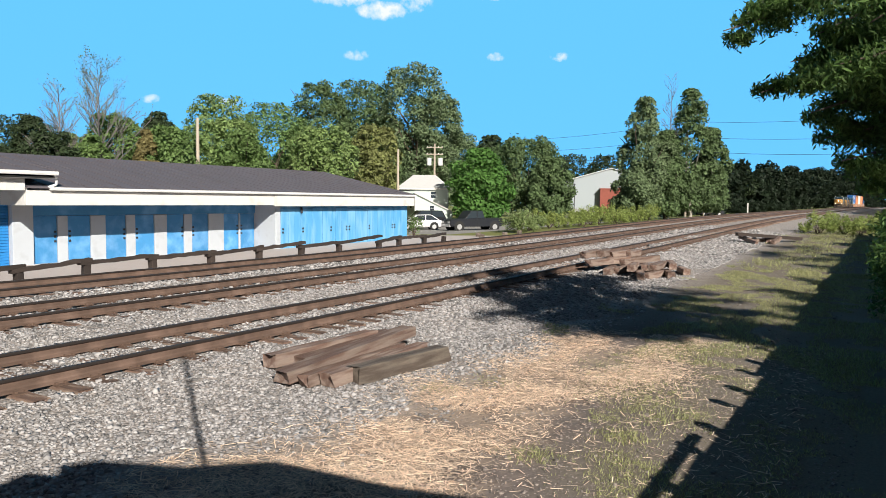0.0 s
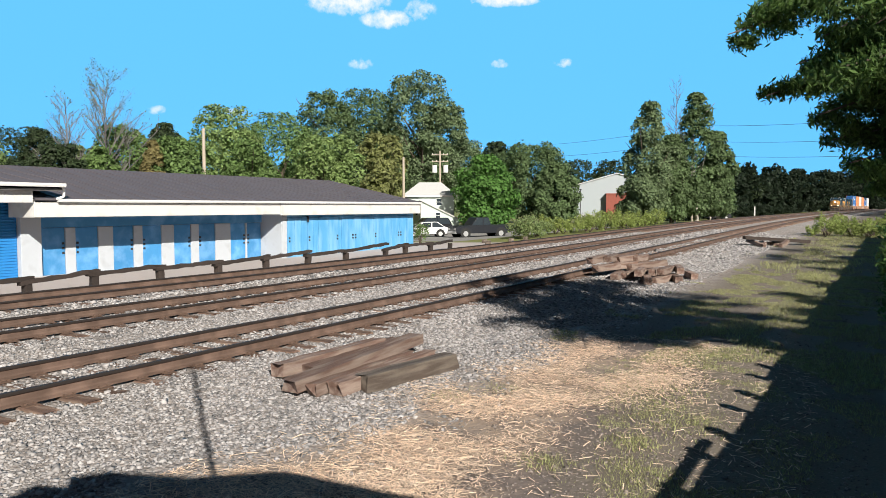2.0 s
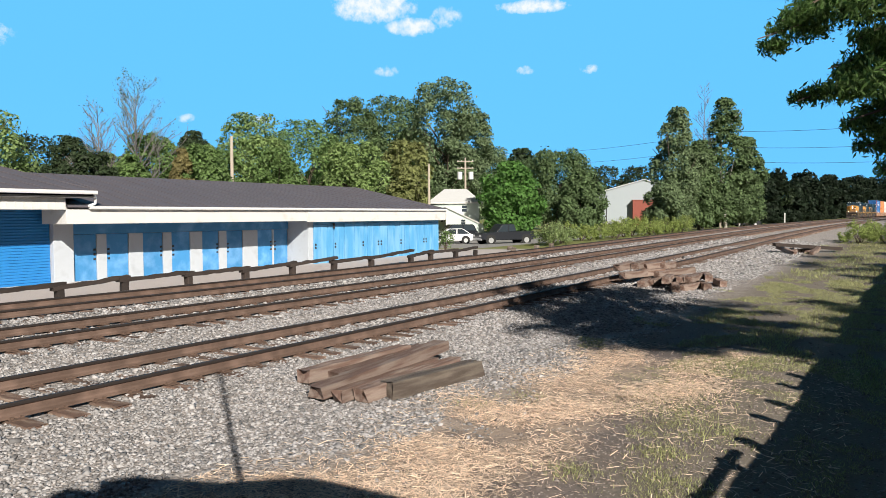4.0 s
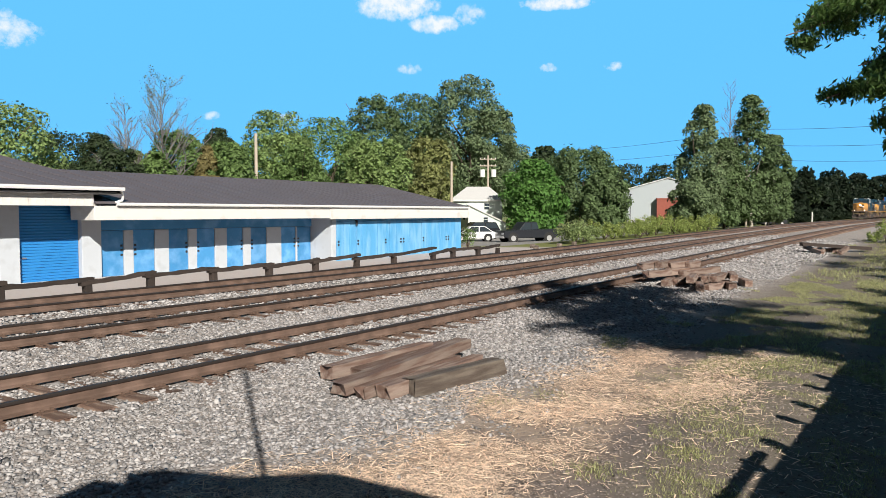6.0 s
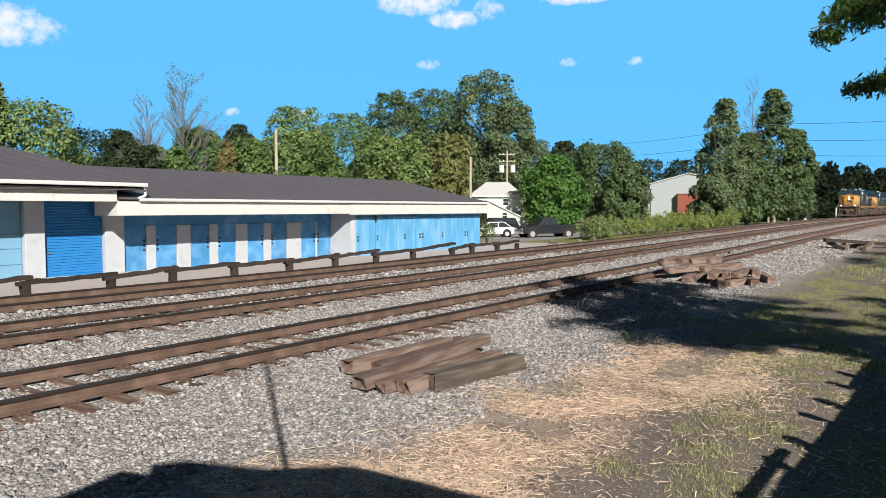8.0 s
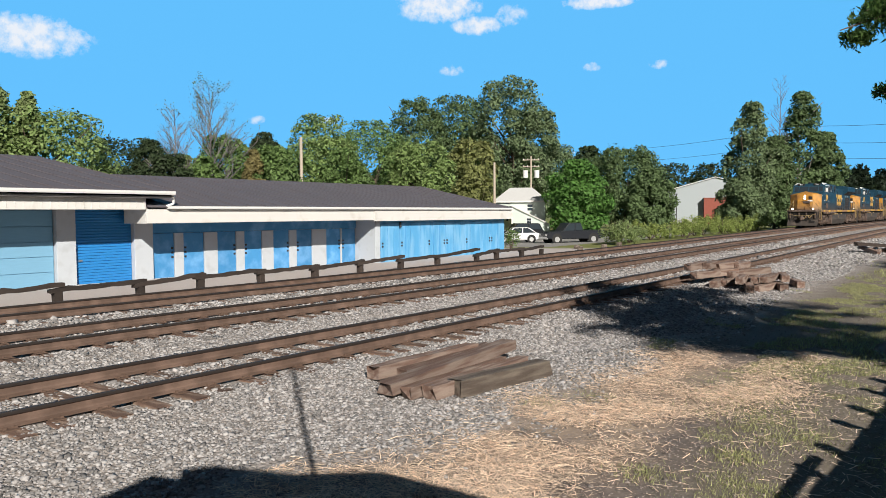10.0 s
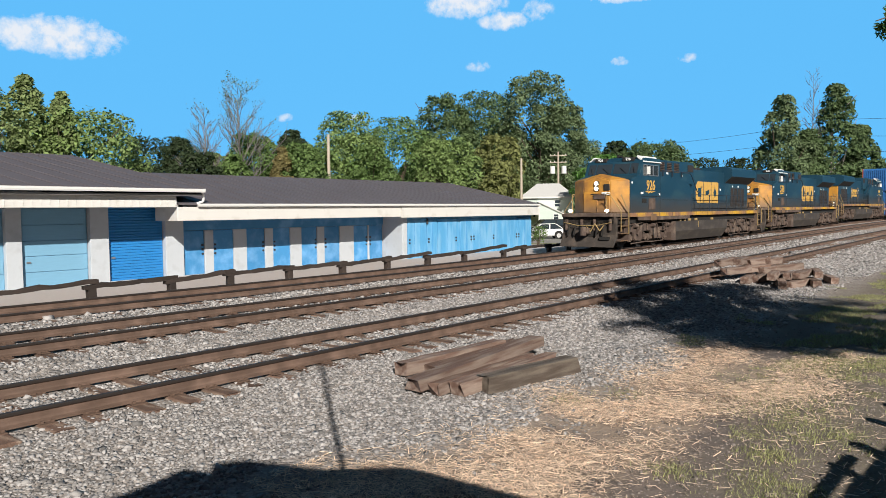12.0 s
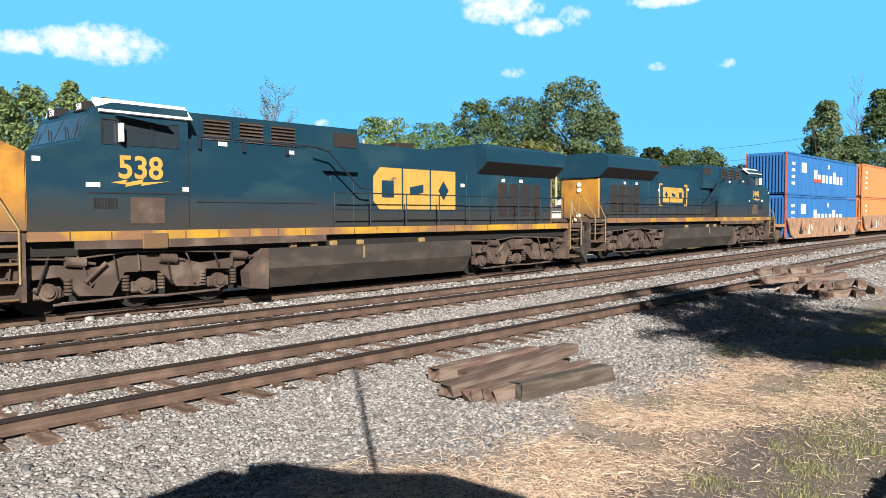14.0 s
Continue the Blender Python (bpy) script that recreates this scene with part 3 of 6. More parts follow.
    slab("roof", [(x1, 32.2, 2.62), (x0 - 1, 32.2, 2.62), (x0 - 1, 25.2, 4.22), (38.6, 25.2, 4.22)], 0.07, M["roof"], b)
    seams([(x0, y0 - 0.08, 2.62), (x1, y0 - 0.08, 2.62)], [(x0, 25.2, 4.22), (38.6, 25.2, 4.22)], 32, b)
    part("gutter", prism([(y0 - 0.16, 2.48), (y0 - 0.01, 2.48), (y0 - 0.01, 2.6), (y0 - 0.18, 2.6), (y0 - 0.18, 2.53)], x0 + 0.9, x1, "x"), M["gutter"], b, "white metal gutter")
    part("fascia", boxed(x0, 26.5, y0, y0 + 0.1, 1.9, 2.47, bevel=0.01), M["white"], b, "white painted fascia board")
    part("fascia", boxed(26.5, x1, y0 - 0.03, y0 + 0.08, 1.84, 2.475, bevel=0.01), M["white"], b, "white painted fascia board")
    part("fascia", boxed(x1 - 0.09, x1 - 0.004, y0 + 0.1, 31.9, 2.0, 2.47), M["white"], b)
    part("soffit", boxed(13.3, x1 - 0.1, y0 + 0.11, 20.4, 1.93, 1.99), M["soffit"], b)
    part("fascia", boxed(x0, x0 + 0.1, y0 + 0.102, 20.24, 1.9, 2.6), M["white"], b, "white painted end board")
    part("downpipe", bars([(14.05, ey - 0.05, 3.1), (14.25, ey + 0.15, 2.95), (14.25, ey + 0.2, 2.7), (14.0, y0 - 0.05, 2.6)], 0.05, 8), M["gutter"], b, "white downpipe elbow")
    part("lintel", boxed(14.45, 27.05, 20.44, 20.6, 1.45, 1.95), M["bluedoor"], b, "dark blue lintel board")
    doors = [(14.53, 15.58), (16.03, 17.1), (17.82, 18.88), (19.35, 20.41), (21.12, 22.16), (22.64, 23.72), (24.74, 25.82), (25.92, 27.0)]
    prev = 14.45
    for i, (a, c) in enumerate(doors):
        if a - prev > 0.06:
            part("pier", boxed(prev, a, 20.42, 20.6, G, 1.44, bevel=0.008), M["pier"], b, "white wall panel between doors")
        d = part("door", boxed(a + 0.012, c - 0.012, 20.47, 20.53, G + 0.04, 1.44, bevel=0.01), M["bluedoor"], b, "blue painted storage door, scuffed")
        s = 1 if i % 2 == 0 else -1
        hx = c - 0.1 if s > 0 else a + 0.1
        for z in (0.38, 0.58, 0.78):
            part("hasp", boxed(hx - 0.05, hx + 0.05, 20.435, 20.47, z - 0.045, z + 0.045, bevel=0.006), M["darkmetal"], d)
        prev = c
    # blue end section stands forward, with a white return wall
    part("return_wall", boxed(27.04, 27.2, 18.98, 20.6, G, 1.93), M["pier"], b, "white return wall")
    part("front_wall", boxed(27.2, 40.2, 18.98, 19.2, G, 1.93), M["bluewall"], b, "blue painted plywood wall")
    part("end_wall", boxed(40.05, 40.2, 19.2, 31, G, 2.0), M["bluewall"], b)
    part("corner_trim", boxed(27.1, 27.42, 18.93, 18.977, G, 1.9, bevel=0.006), M["pier"], b)
    edges = [27.45, 28.6, 29.1, 30.06, 31.9, 32.2, 33.4, 35.0, 35.5, 36.6, 38.4, 40.1]
    for i, (a, c) in enumerate(zip(edges, edges[1:])):
        w = c - a
        d = part("door" if w > 0.8 else "panel", boxed(a + 0.02, c - 0.02, 18.92 if w > 0.8 else 18.945, 18.976, G + 0.03, 1.68 + 0.05 * (i % 2), bevel=0.008), M["bluewall"], b)
        if w > 0.8:
            hx = c - 0.14 if i % 2 else a + 0.14
            for z in (0.4, 0.58):
                part("hasp", boxed(hx - 0.05, hx + 0.05, 18.885, 18.92, z - 0.05, z + 0.05), M["darkmetal"], d)
            part("stile", boxed(a + w * 0.5 - 0.012, a + w * 0.5 + 0.012, 18.912, 18.92, G + 0.05, 1.6), M["bluedoor"], d)
    lamp = part("wall_lamp", boxed(29.0, 29.12, 18.8, 18.9, 1.45, 1.72, bevel=0.02), M["darkmetal"], b, "black wall lantern")
    part("bracket", boxed(29.04, 29.08, 18.8, 18.95, 1.72, 1.78), M["darkmetal"], lamp)
    # sill at the foot of the doors
    part("kerb", boxed(7, 40.2, 20.2, 20.42, G - 0.05, G + 0.05, bevel=0.01), M["pier"], b)


make_storage()

# ---------------------------------------------------------------- low timber barrier


def make_barrier():
    rnd = random.Random(8)
    posts = [-1.2, 1.4, 4.6, 7.5, 10.2, 12.5, 15.2, 18.0, 20.7, 23.45, 26.3, 29.75, 31.7, 34.4, 36.7]
    heights = [0.5, 0.5, 0.52, 0.5, 0.45, 0.52, 0.5, 0.46, 0.5, 0.5, 0.44, 0.42, 0.5, 0.42, 0.42]
    f = thing("timber_barrier", "low barrier of dark weathered timbers on short posts", "barrier")
    for x, h in zip(posts, heights):
        z = ground_z(x, 14.0)
        m = pose(x, 14, z, rnd.uniform(-3, 3), rnd.uniform(-3, 3), rnd.uniform(-8, 8))
        bm = boxed(-0.12, 0.12, -0.12, 0.12, -0.1, h - 0.02, bevel=0.02)
        for v in bm.verts:
            v.co += Vector((rnd.uniform(-0.015, 0.015), rnd.uniform(-0.015, 0.015), 0))
        p = part("post", bm, M["fence"], f)
        p.matrix_basis = m
    for i, (a, c) in enumerate(zip(posts, posts[1:])):
        if i in (10,):
            za, zc = 0.40, 0.62
        else:
            za, zc = heights[i] - 0.1 + rnd.uniform(-0.03, 0.03), heights[i + 1] + rnd.uniform(-0.02, 0.10)
        A = Vector((a - 0.25, 13.98, ground_z(a, 14) + za))
        B = Vector((c + 0.2, 14.02, ground_z(c, 14) + zc))
        n, segs = 10, []
        bm = bmesh.new()
        for k in range(n + 1):
            q = A.lerp(B, k / n) + Vector((0, 0, rnd.uniform(-0.018, 0.018)))
            ring = [bm.verts.new(q + Vector((0, u * rnd.uniform(0.85, 1.15), v * rnd.uniform(0.85, 1.15)))) for u, v in ((-0.12, 0.02), (0.12, 0.02), (0.12, 0.15), (-0.12, 0.15))]
            segs.append(ring)
        for r, s in zip(segs, segs[1:]):
            for k in range(4):
                bm.faces.new((r[k], r[(k + 1) % 4], s[(k + 1) % 4], s[k]))
        bm.faces.new(segs[0][::-1]), bm.faces.new(segs[-1])
        bmesh.ops.recalc_face_normals(bm, faces=bm.faces)
        part("beam", bm, M["fence"], f)
    # stumps further on
    for x, y in ((42.5, 14.3), (46.0, 14.2), (49.0, 14.4), (44.5, 15.6)):
        bm = boxed(x - 0.2, x + 0.2, y - 0.15, y + 0.15, ground_z(x, y) - 0.05, ground_z(x, y) + 0.28, bevel=0.05)
        tagged(part("timber_stump", bm, M["greywood"], None), "short weathered timber stump by the yard", "stump", "stumps")


make_barrier()

# ---------------------------------------------------------------- train

TM = dict(
    blue=material("locomotive_blue", (0.009, 0.042, 0.072), 0.42, vary=0.18, scale=0.8, fine=10, low_dust=(1.9, 2.9, (0.05, 0.046, 0.043)), dirt=(0.022, 0.062, 0.085), dirt_amount=0.35, dirt_scale=0.9, stretch=(0.6, 1, 1.5)),
    yellow=material("locomotive_yellow", (0.50, 0.235, 0.035), 0.5, vary=0.2, scale=1.2, fine=15, low_dust=(1.7, 2.7, (0.16, 0.10, 0.06)), dirt=(0.28, 0.13, 0.035), dirt_amount=0.5, dirt_scale=1.3),
    stripe=material("sill_yellow", (0.62, 0.35, 0.03), 0.5, vary=0.2, scale=0.8, dirt=(0.26, 0.14, 0.075), dirt_amount=0.72, dirt_scale=0.8),
    grime=material("truck_grime", (0.088, 0.060, 0.049), 0.85, vary=0.4, scale=2.0, fine=30, bump=0.3, dirt=(0.15, 0.11, 0.085), dirt_amount=0.4),
    tank=material("fuel_tank_grime", (0.048, 0.040, 0.036), 0.7, vary=0.25, scale=1.0, fine=15, stretch=(0.5, 1, 1), dirt=(0.085, 0.07, 0.058), dirt_amount=0.4),
    black=material("underframe_black", (0.018, 0.016, 0.015), 0.8, vary=0.3),
    grille=material("radiator_grille", (0.03, 0.023, 0.02), 0.7, vary=0.3),
    roofwhite=material("cab_roof_white", (0.75, 0.74, 0.72), 0.5, vary=0.1),
    logo=material("logo_gold", (0.60, 0.35, 0.08), 0.55, vary=0.18, scale=3, fine=25, dirt=(0.5, 0.28, 0.06), dirt_amount=0.3),
    label=material("label_white", (0.8, 0.8, 0.78), 0.5, vary=0.05),
    glass=glass("dark_window_glass"),
    lamp=material("headlight_lens", (1.0, 0.85, 0.66), 0.3, emit=7.0),
    pilot=material("pilot_grime", (0.045, 0.036, 0.031), 0.85, vary=0.4, scale=2.5, fine=25, bump=0.4, dirt=(0.10, 0.075, 0.06), dirt_amount=0.35),
    lampdim=material("marker_lens", (0.9, 0.88, 0.82), 0.2),
    rail=material("handrail_paint", (0.30, 0.21, 0.09), 0.5, vary=0.15),
    rail2=material("handrail_blue", (0.02, 0.03, 0.045), 0.5),
)
LOCO_PITCH = 23.4


def company_mark(parent, x, zc, w, h, y, boxed_mark=False):
    """Three plain gold blocks, each with a blue patch."""
    k = w / 3.0
    f = 1 if y > 0 else -1
    skin = (min(y, y + f * 0.006), max(y, y + f * 0.006))
    proud = (min(y + f * 0.007, y + f * 0.011), max(y + f * 0.007, y + f * 0.011))
    for i in range(3):
        a = x + i * k + 0.012 * w
        b = a + k * 0.94
        c = 0.22 * k
        out = [(a, zc - h / 2), (b, zc - h / 2), (b, zc + h / 2), (a, zc + h / 2)]
        if i == 0:
            out = [(a + c, zc - h / 2), (b, zc - h / 2), (b, zc + h / 2), (a + c, zc + h / 2), (a, zc + h / 2 - c), (a, zc - h / 2 + c)]
        blk = part("mark_block", prism(out, *skin), TM["logo"], parent, "gold painted block of the company mark")
        mid = (a + b) / 2
        r = k * 0.20
        shape = [[(mid - r, zc - h * 0.2), (mid + r, zc - h * 0.2), (mid + r, zc + h * 0.2), (mid - r, zc + h * 0.2)],
                 [(mid - r * 1.2, zc - h * 0.14), (mid + r * 1.2, zc - h * 0.06), (mid + r * 1.2, zc + h * 0.14), (mid - r * 1.2, zc + h * 0.06)],
                 [(mid, zc - h * 0.24), (mid + r, zc), (mid, zc + h * 0.24), (mid - r, zc)]][i]
        part("mark_patch", prism(shape, *proud), TM["blue"], blk)
    if boxed_mark:
        for s in (-1, 1):
            e = x - 0.35 if s < 0 else x + w + 0.35
            bm = boxed(e - 0.06, e + 0.06, *skin, zc - h * 0.72, zc + h * 0.72)
            for v in (-1, 1):
                box(bm, min(e, e - s * 0.3), max(e, e - s * 0.3), *skin, zc + v * h * 0.68 - 0.05, zc + v * h * 0.68 + 0.05)
            part("mark_bracket", bm, TM["logo"], parent)


def wheel(parent, x, y, r=0.53):
    bm = bmesh.new()
    s = -1 if y < 0 else 1
    rod(bm, (x, y, r), (x, y - s * 0.13, r), r, n=24)
    rod(bm, (x, y - s * 0.13, r), (x, y - s * 0.16, r), r + 0.03, n=24)
    rod(bm, (x, y + s * 0.02, r), (x, y, r), r * 0.6, n=20)
    return part("wheel", bm, TM["black"], parent, "steel wheel, dark with brake dust")


def truck(parent, xs, y_side=1.32):
    """A three-axle truck: side frames that swing down between the axles, axle boxes, springs, cylinders."""
    # black core box is added to stand in for the deep shade between wheels
    t = part("truck", boxed(xs[0] - 0.95, xs[2] + 0.95, -0.62, 0.62, 0.22, 1.32), TM["black"], parent, "grimy three-axle truck")
    for s in (-1, 1):
        y0, y1 = (s * y_side, s * (y_side - 0.16))
        y0, y1 = min(y0, y1), max(y0, y1)
        m01, m12 = (xs[0] + xs[1]) / 2, (xs[1] + xs[2]) / 2
        out = [(xs[0] - 0.75, 1.12), (xs[0] - 0.75, 0.86), (xs[0] - 0.35, 0.80), (xs[0] + 0.25, 0.84), (m01 - 0.40, 0.40), (m01 + 0.30, 0.36), (xs[1] - 0.45, 0.86),
               (xs[1] + 0.35, 0.86), (m12 - 0.15, 0.46), (m12 + 0.42, 0.42), (xs[2] - 0.35, 0.84), (xs[2] + 0.4, 0.80), (xs[2] + 0.75, 0.90), (xs[2] + 0.75, 1.10),
               (m12 + 0.5, 0.98), (m12 - 0.2, 1.16), (xs[1] + 0.3, 1.24), (xs[1] - 0.4, 1.24), (m01 + 0.1, 1.02), (m01 - 0.5, 0.98), (xs[0] + 0.3, 1.08)]
        part("side_frame", prism(out, y0, y1), TM["grime"], t, "cast side frame, brown with dust")
        for i, x in enumerate(xs):
            wheel(t, x, s * 0.83)
            bm = bmesh.new()
            rod(bm, (x, s * (y_side - 0.1), 0.53), (x, s * (y_side + 0.04), 0.53), 0.19, n=14)
            rod(bm, (x, s * (y_side + 0.04), 0.53), (x, s * (y_side + 0.09), 0.53), 0.11, n=12)
            box(bm, x - 0.30, x + 0.30, min(s * (y_side - 0.12), s * y_side), max(s * (y_side - 0.12), s * y_side), 0.38, 0.64, bevel=0.04)
            part("axle_box", bm, TM["grime"], t)
            for d in (-0.42, 0.42):
                bm = bmesh.new()
                for k in range(5):
                    rod(bm, (x + d, s * (y_side - 0.03), 0.44 + k * 0.075), (x + d, s * (y_side - 0.03), 0.49 + k * 0.075), 0.085, n=10)
                part("spring", bm, TM["grime"], t)
            bm = bmesh.new()
            rod(bm, (x + 0.35, s * (y_side + 0.05), 1.16), (x + 0.75, s * (y_side + 0.05), 1.12), 0.11, n=12)
            rod(bm, (x + 0.75, s * (y_side + 0.05), 1.12), (x + 0.98, s * (y_side + 0.02), 1.08), 0.035, n=8)
            part("brake_cylinder", bm, TM["grime"], t)
            part("brake_shoe", boxed(x - 0.74, x - 0.58, min(s * 0.72, s * 0.92), max(s * 0.72, s * 0.92), 0.3, 0.72, bevel=0.03), TM["grime"], t)
        part("air_pipe", bars([(xs[0] - 0.7, s * (y_side + 0.03), 1.25), (xs[0] + 0.5, s * (y_side + 0.06), 1.2), (xs[1] - 0.3, s * (y_side + 0.05), 1.33), (xs[1] + 0.7, s * (y_side + 0.05), 1.3), (xs[2] + 0.5, s * (y_side + 0.05), 1.22)], 0.022, 6), TM["grime"], t)
        hose = random.Random(int(xs[0] * 10) + s)
        for k in range(9):
            hx = xs[0] - 0.6 + k * (xs[2] - xs[0] + 1.0) / 8 + hose.uniform(-0.15, 0.15)
            hz, lean = hose.uniform(0.5, 0.95), hose.uniform(-0.3, 0.3)
            part("hose", bars([(hx, s * (y_side - 0.05), 1.36), (hx + lean * 0.3, s * (y_side + 0.07), 1.15), (hx + lean, s * (y_side + 0.06), hz), (hx + lean * 1.4, s * (y_side - 0.02), hz + 0.08)], hose.uniform(0.014, 0.026), 5), TM["black"] if k % 2 else TM["grime"], t)
        part("damper", bars([(m01 - 0.3, s * (y_side + 0.07), 0.7), (m01 + 0.15, s * (y_side + 0.07), 1.1)], 0.045, 8), TM["grime"], t)
        part("rigging", bars([(xs[0] + 0.1, s * (y_side + 0.02), 0.25), (xs[1] - 0.2, s * (y_side + 0.02), 0.3), (xs[1] + 0.5, s * (y_side + 0.02), 0.27), (xs[2], s * (y_side + 0.02), 0.3)], 0.03, 6), TM["grime"], t)
    return t


def handrail(parent, posts, z0, z1, y, mat):
    """Posts with a top rail and a middle one."""
    for x in posts:
        bm = bmesh.new()
        rod(bm, (x, y, z0), (x, y, z1), 0.022, n=6)
        part("stanchion", bm, mat, parent)
    part("handrail", bars([(posts[0], y, z1), (posts[-1], y, z1)], 0.02), mat, parent)


def locomotive(number, origin_x, reversed_unit=False, lit=False, small_mark=False):
    """A wide-nosed six-axle diesel. x runs from the nose back, z from the rail top."""
    lo = thing("locomotive", "dark blue and yellow diesel locomotive with dusty trucks, road number " + number, "locomotive", "locomotives of the train")
    B = 1.56
    # underframe and sills
    part("underframe", boxed(-1.35, 21.2, -1.35, 1.35, 1.28, 1.62), TM["black"], lo)
    for s in (-1, 1):
        y0, y1 = (s * (B - 0.03), s * (B + 0.015))
        y0, y1 = min(y0, y1), max(y0, y1)
        sill = part("sill", boxed(-0.02, 19.85, y0, y1, 1.60, 1.80), TM["stripe"], lo, "yellow side sill, dirty at the ends")
        for k in range(22):
            x = 0.8 + k * 0.87
            part("sill_joint", boxed(x - 0.012, x + 0.012, min(y0, y0 - 0.004 if s < 0 else y0), y1 + (0.004 if s > 0 else 0), 1.61, 1.79), TM["grime"], sill)
        part("skirt", prism([(0.9, 1.6), (0.9, 1.42), (2.5, 1.4), (7.6, 1.42), (7.6, 1.6)], y0, y1 - 0.006 * s), TM["grime"], lo)
        part("jacking_pad", boxed(2.35, 2.95, min(s * 1.55, s * 1.63), max(s * 1.55, s * 1.63), 1.38, 1.74, bevel=0.02), TM["yellow"], lo)
    part("walkway", boxed(-1.35, 21.0, -B + 0.03, B - 0.03, 1.62, 1.78), TM["grime"], lo)
    # body under the cab and behind it, full width
    body = part("lower_body", prism([(0, 1.8), (7.85, 1.8), (7.85, 3.0), (6.9, 3.95), (3.53, 3.95), (3.53, 3.68), (1.05, 3.68), (0.0, 3.44)], -B, B), TM["blue"], lo, "dark blue body side, grey with dust below")
    for s in (-1, 1):
        q = s * (B + 0.006)
        part("access_door", boxed(2.1, 2.9, min(q, q + s * 0.01), max(q, q + s * 0.01), 1.95, 2.55, bevel=0.01), TM["grime"], body, "grey access door")
        bm = bmesh.new()
        for k in range(9):
            box(bm, 1.30 + k * 0.06, 1.335 + k * 0.06, min(q, q + s * 0.012), max(q, q + s * 0.012), 2.30, 2.52)
        part("louvre", bm, TM["black"], body)
        part("seam", boxed(1.2, 3.5, min(q, q + s * 0.005), max(q, q + s * 0.005), 2.62, 2.645), TM["black"], body)
        part("seam", boxed(3.7, 7.3, min(q, q + s * 0.005), max(q, q + s * 0.005), 2.45, 2.47), TM["black"], body)
        part("seam", boxed(3.5, 3.52, min(q, q + s * 0.005), max(q, q + s * 0.005), 1.85, 3.9), TM["black"], body)
        for x, z, w in ((1.15, 2.8, 0.3), (3.35, 2.75, 0.16), (0.1, 3.3, 0.16), (4.3, 3.88, 0.25), (6.3, 3.8, 0.25)):
            part("label_plate", boxed(x, x + w, min(q, q + s * 0.006), max(q, q + s * 0.006), z - 0.05, z + 0.05), TM["label"], body)
    # nose
    nose = bmesh.new()
    f = [(-0.55, -0.75, 1.78), (-0.55, 0.75, 1.78), (-0.50, 0.72, 3.42), (-0.50, -0.72, 3.42)]
    g = [(0.0, -B - 0.003, 1.78), (0.0, B + 0.003, 1.78), (0.0, B + 0.003, 3.46), (0.0, -B - 0.003, 3.46)]
    fv, gv = [nose.verts.new(c) for c in f], [nose.verts.new(c) for c in g]
    t0, t1 = nose.verts.new((-0.48, 0, 3.62)), nose.verts.new((0.0, 0, 3.80))
    nose.faces.new(fv[:2] + [fv[2], t0, fv[3]])
    nose.faces.new((gv[3], t1, gv[2], gv[1], gv[0]))
    nose.faces.new((fv[0], fv[3], gv[3], gv[0])), nose.faces.new((fv[1], gv[1], gv[2], fv[2]))
    nose.faces.new((fv[3], t0, t1, gv[3])), nose.faces.new((fv[2], gv[2], t1, t0))
    nose.faces.new((fv[0], gv[0], gv[1], fv[1]))
    bmesh.ops.recalc_face_normals(nose, faces=nose.faces)
    bmesh.ops.bevel(nose, geom=list(nose.edges), offset=0.05, segments=2, affect="EDGES")
    nose = part("nose", nose, TM["yellow"], lo, "yellow wide nose with grime streaks")
    for z in (3.02, 3.28):
        bm = bmesh.new()
        rod(bm, (-0.600, 0, z), (-0.500, 0, z), 0.10, n=16)
        part("headlight", bm, TM["lamp"] if lit else TM["lampdim"], nose, "glowing headlight" if lit else "headlight")
        bm = bmesh.new()
        rod(bm, (-0.585, 0, z), (-0.500, 0, z), 0.135, n=16)
        part("headlight_ring", bm, TM["black"], nose)
    part("nose_window", boxed(-0.575, -0.500, -0.72, -0.38, 2.92, 3.24, bevel=0.03), TM["black"], nose, "dark nose window")
    part("nose_door", boxed(-0.575, -0.520, -0.05, 0.72, 1.85, 2.85, bevel=0.02), TM["yellow"], nose, "nose door")
    part("nose_grab_irons", bars([(-0.600, 0.3, 2.75), (-0.600, -0.5, 2.75), (-0.600, -0.5, 2.2)], 0.02), TM["black"], nose)
    part("nose_bracket", boxed(-0.640, -0.550, -0.5, 0.15, 2.5, 2.72, bevel=0.02), TM["grime"], nose)
    part("nose_plate", boxed(-0.590, -0.550, -0.75, -0.30, 2.70, 2.84), TM["label"], nose)
    # cab
    cab = part("cab", prism([(0.02, 3.45), (1.05, 3.72), (1.42, 4.48), (1.75, 4.60), (3.52, 4.60), (3.52, 3.45)], -B + 0.01, B - 0.01), TM["blue"], lo, "blue crew cab")
    part("cab_roof", prism([(1.42, 4.49), (1.78, 4.66), (3.6, 4.66), (3.6, 4.58), (1.75, 4.58), (1.4, 4.46)], -1.2, 1.2), TM["blue"], cab)
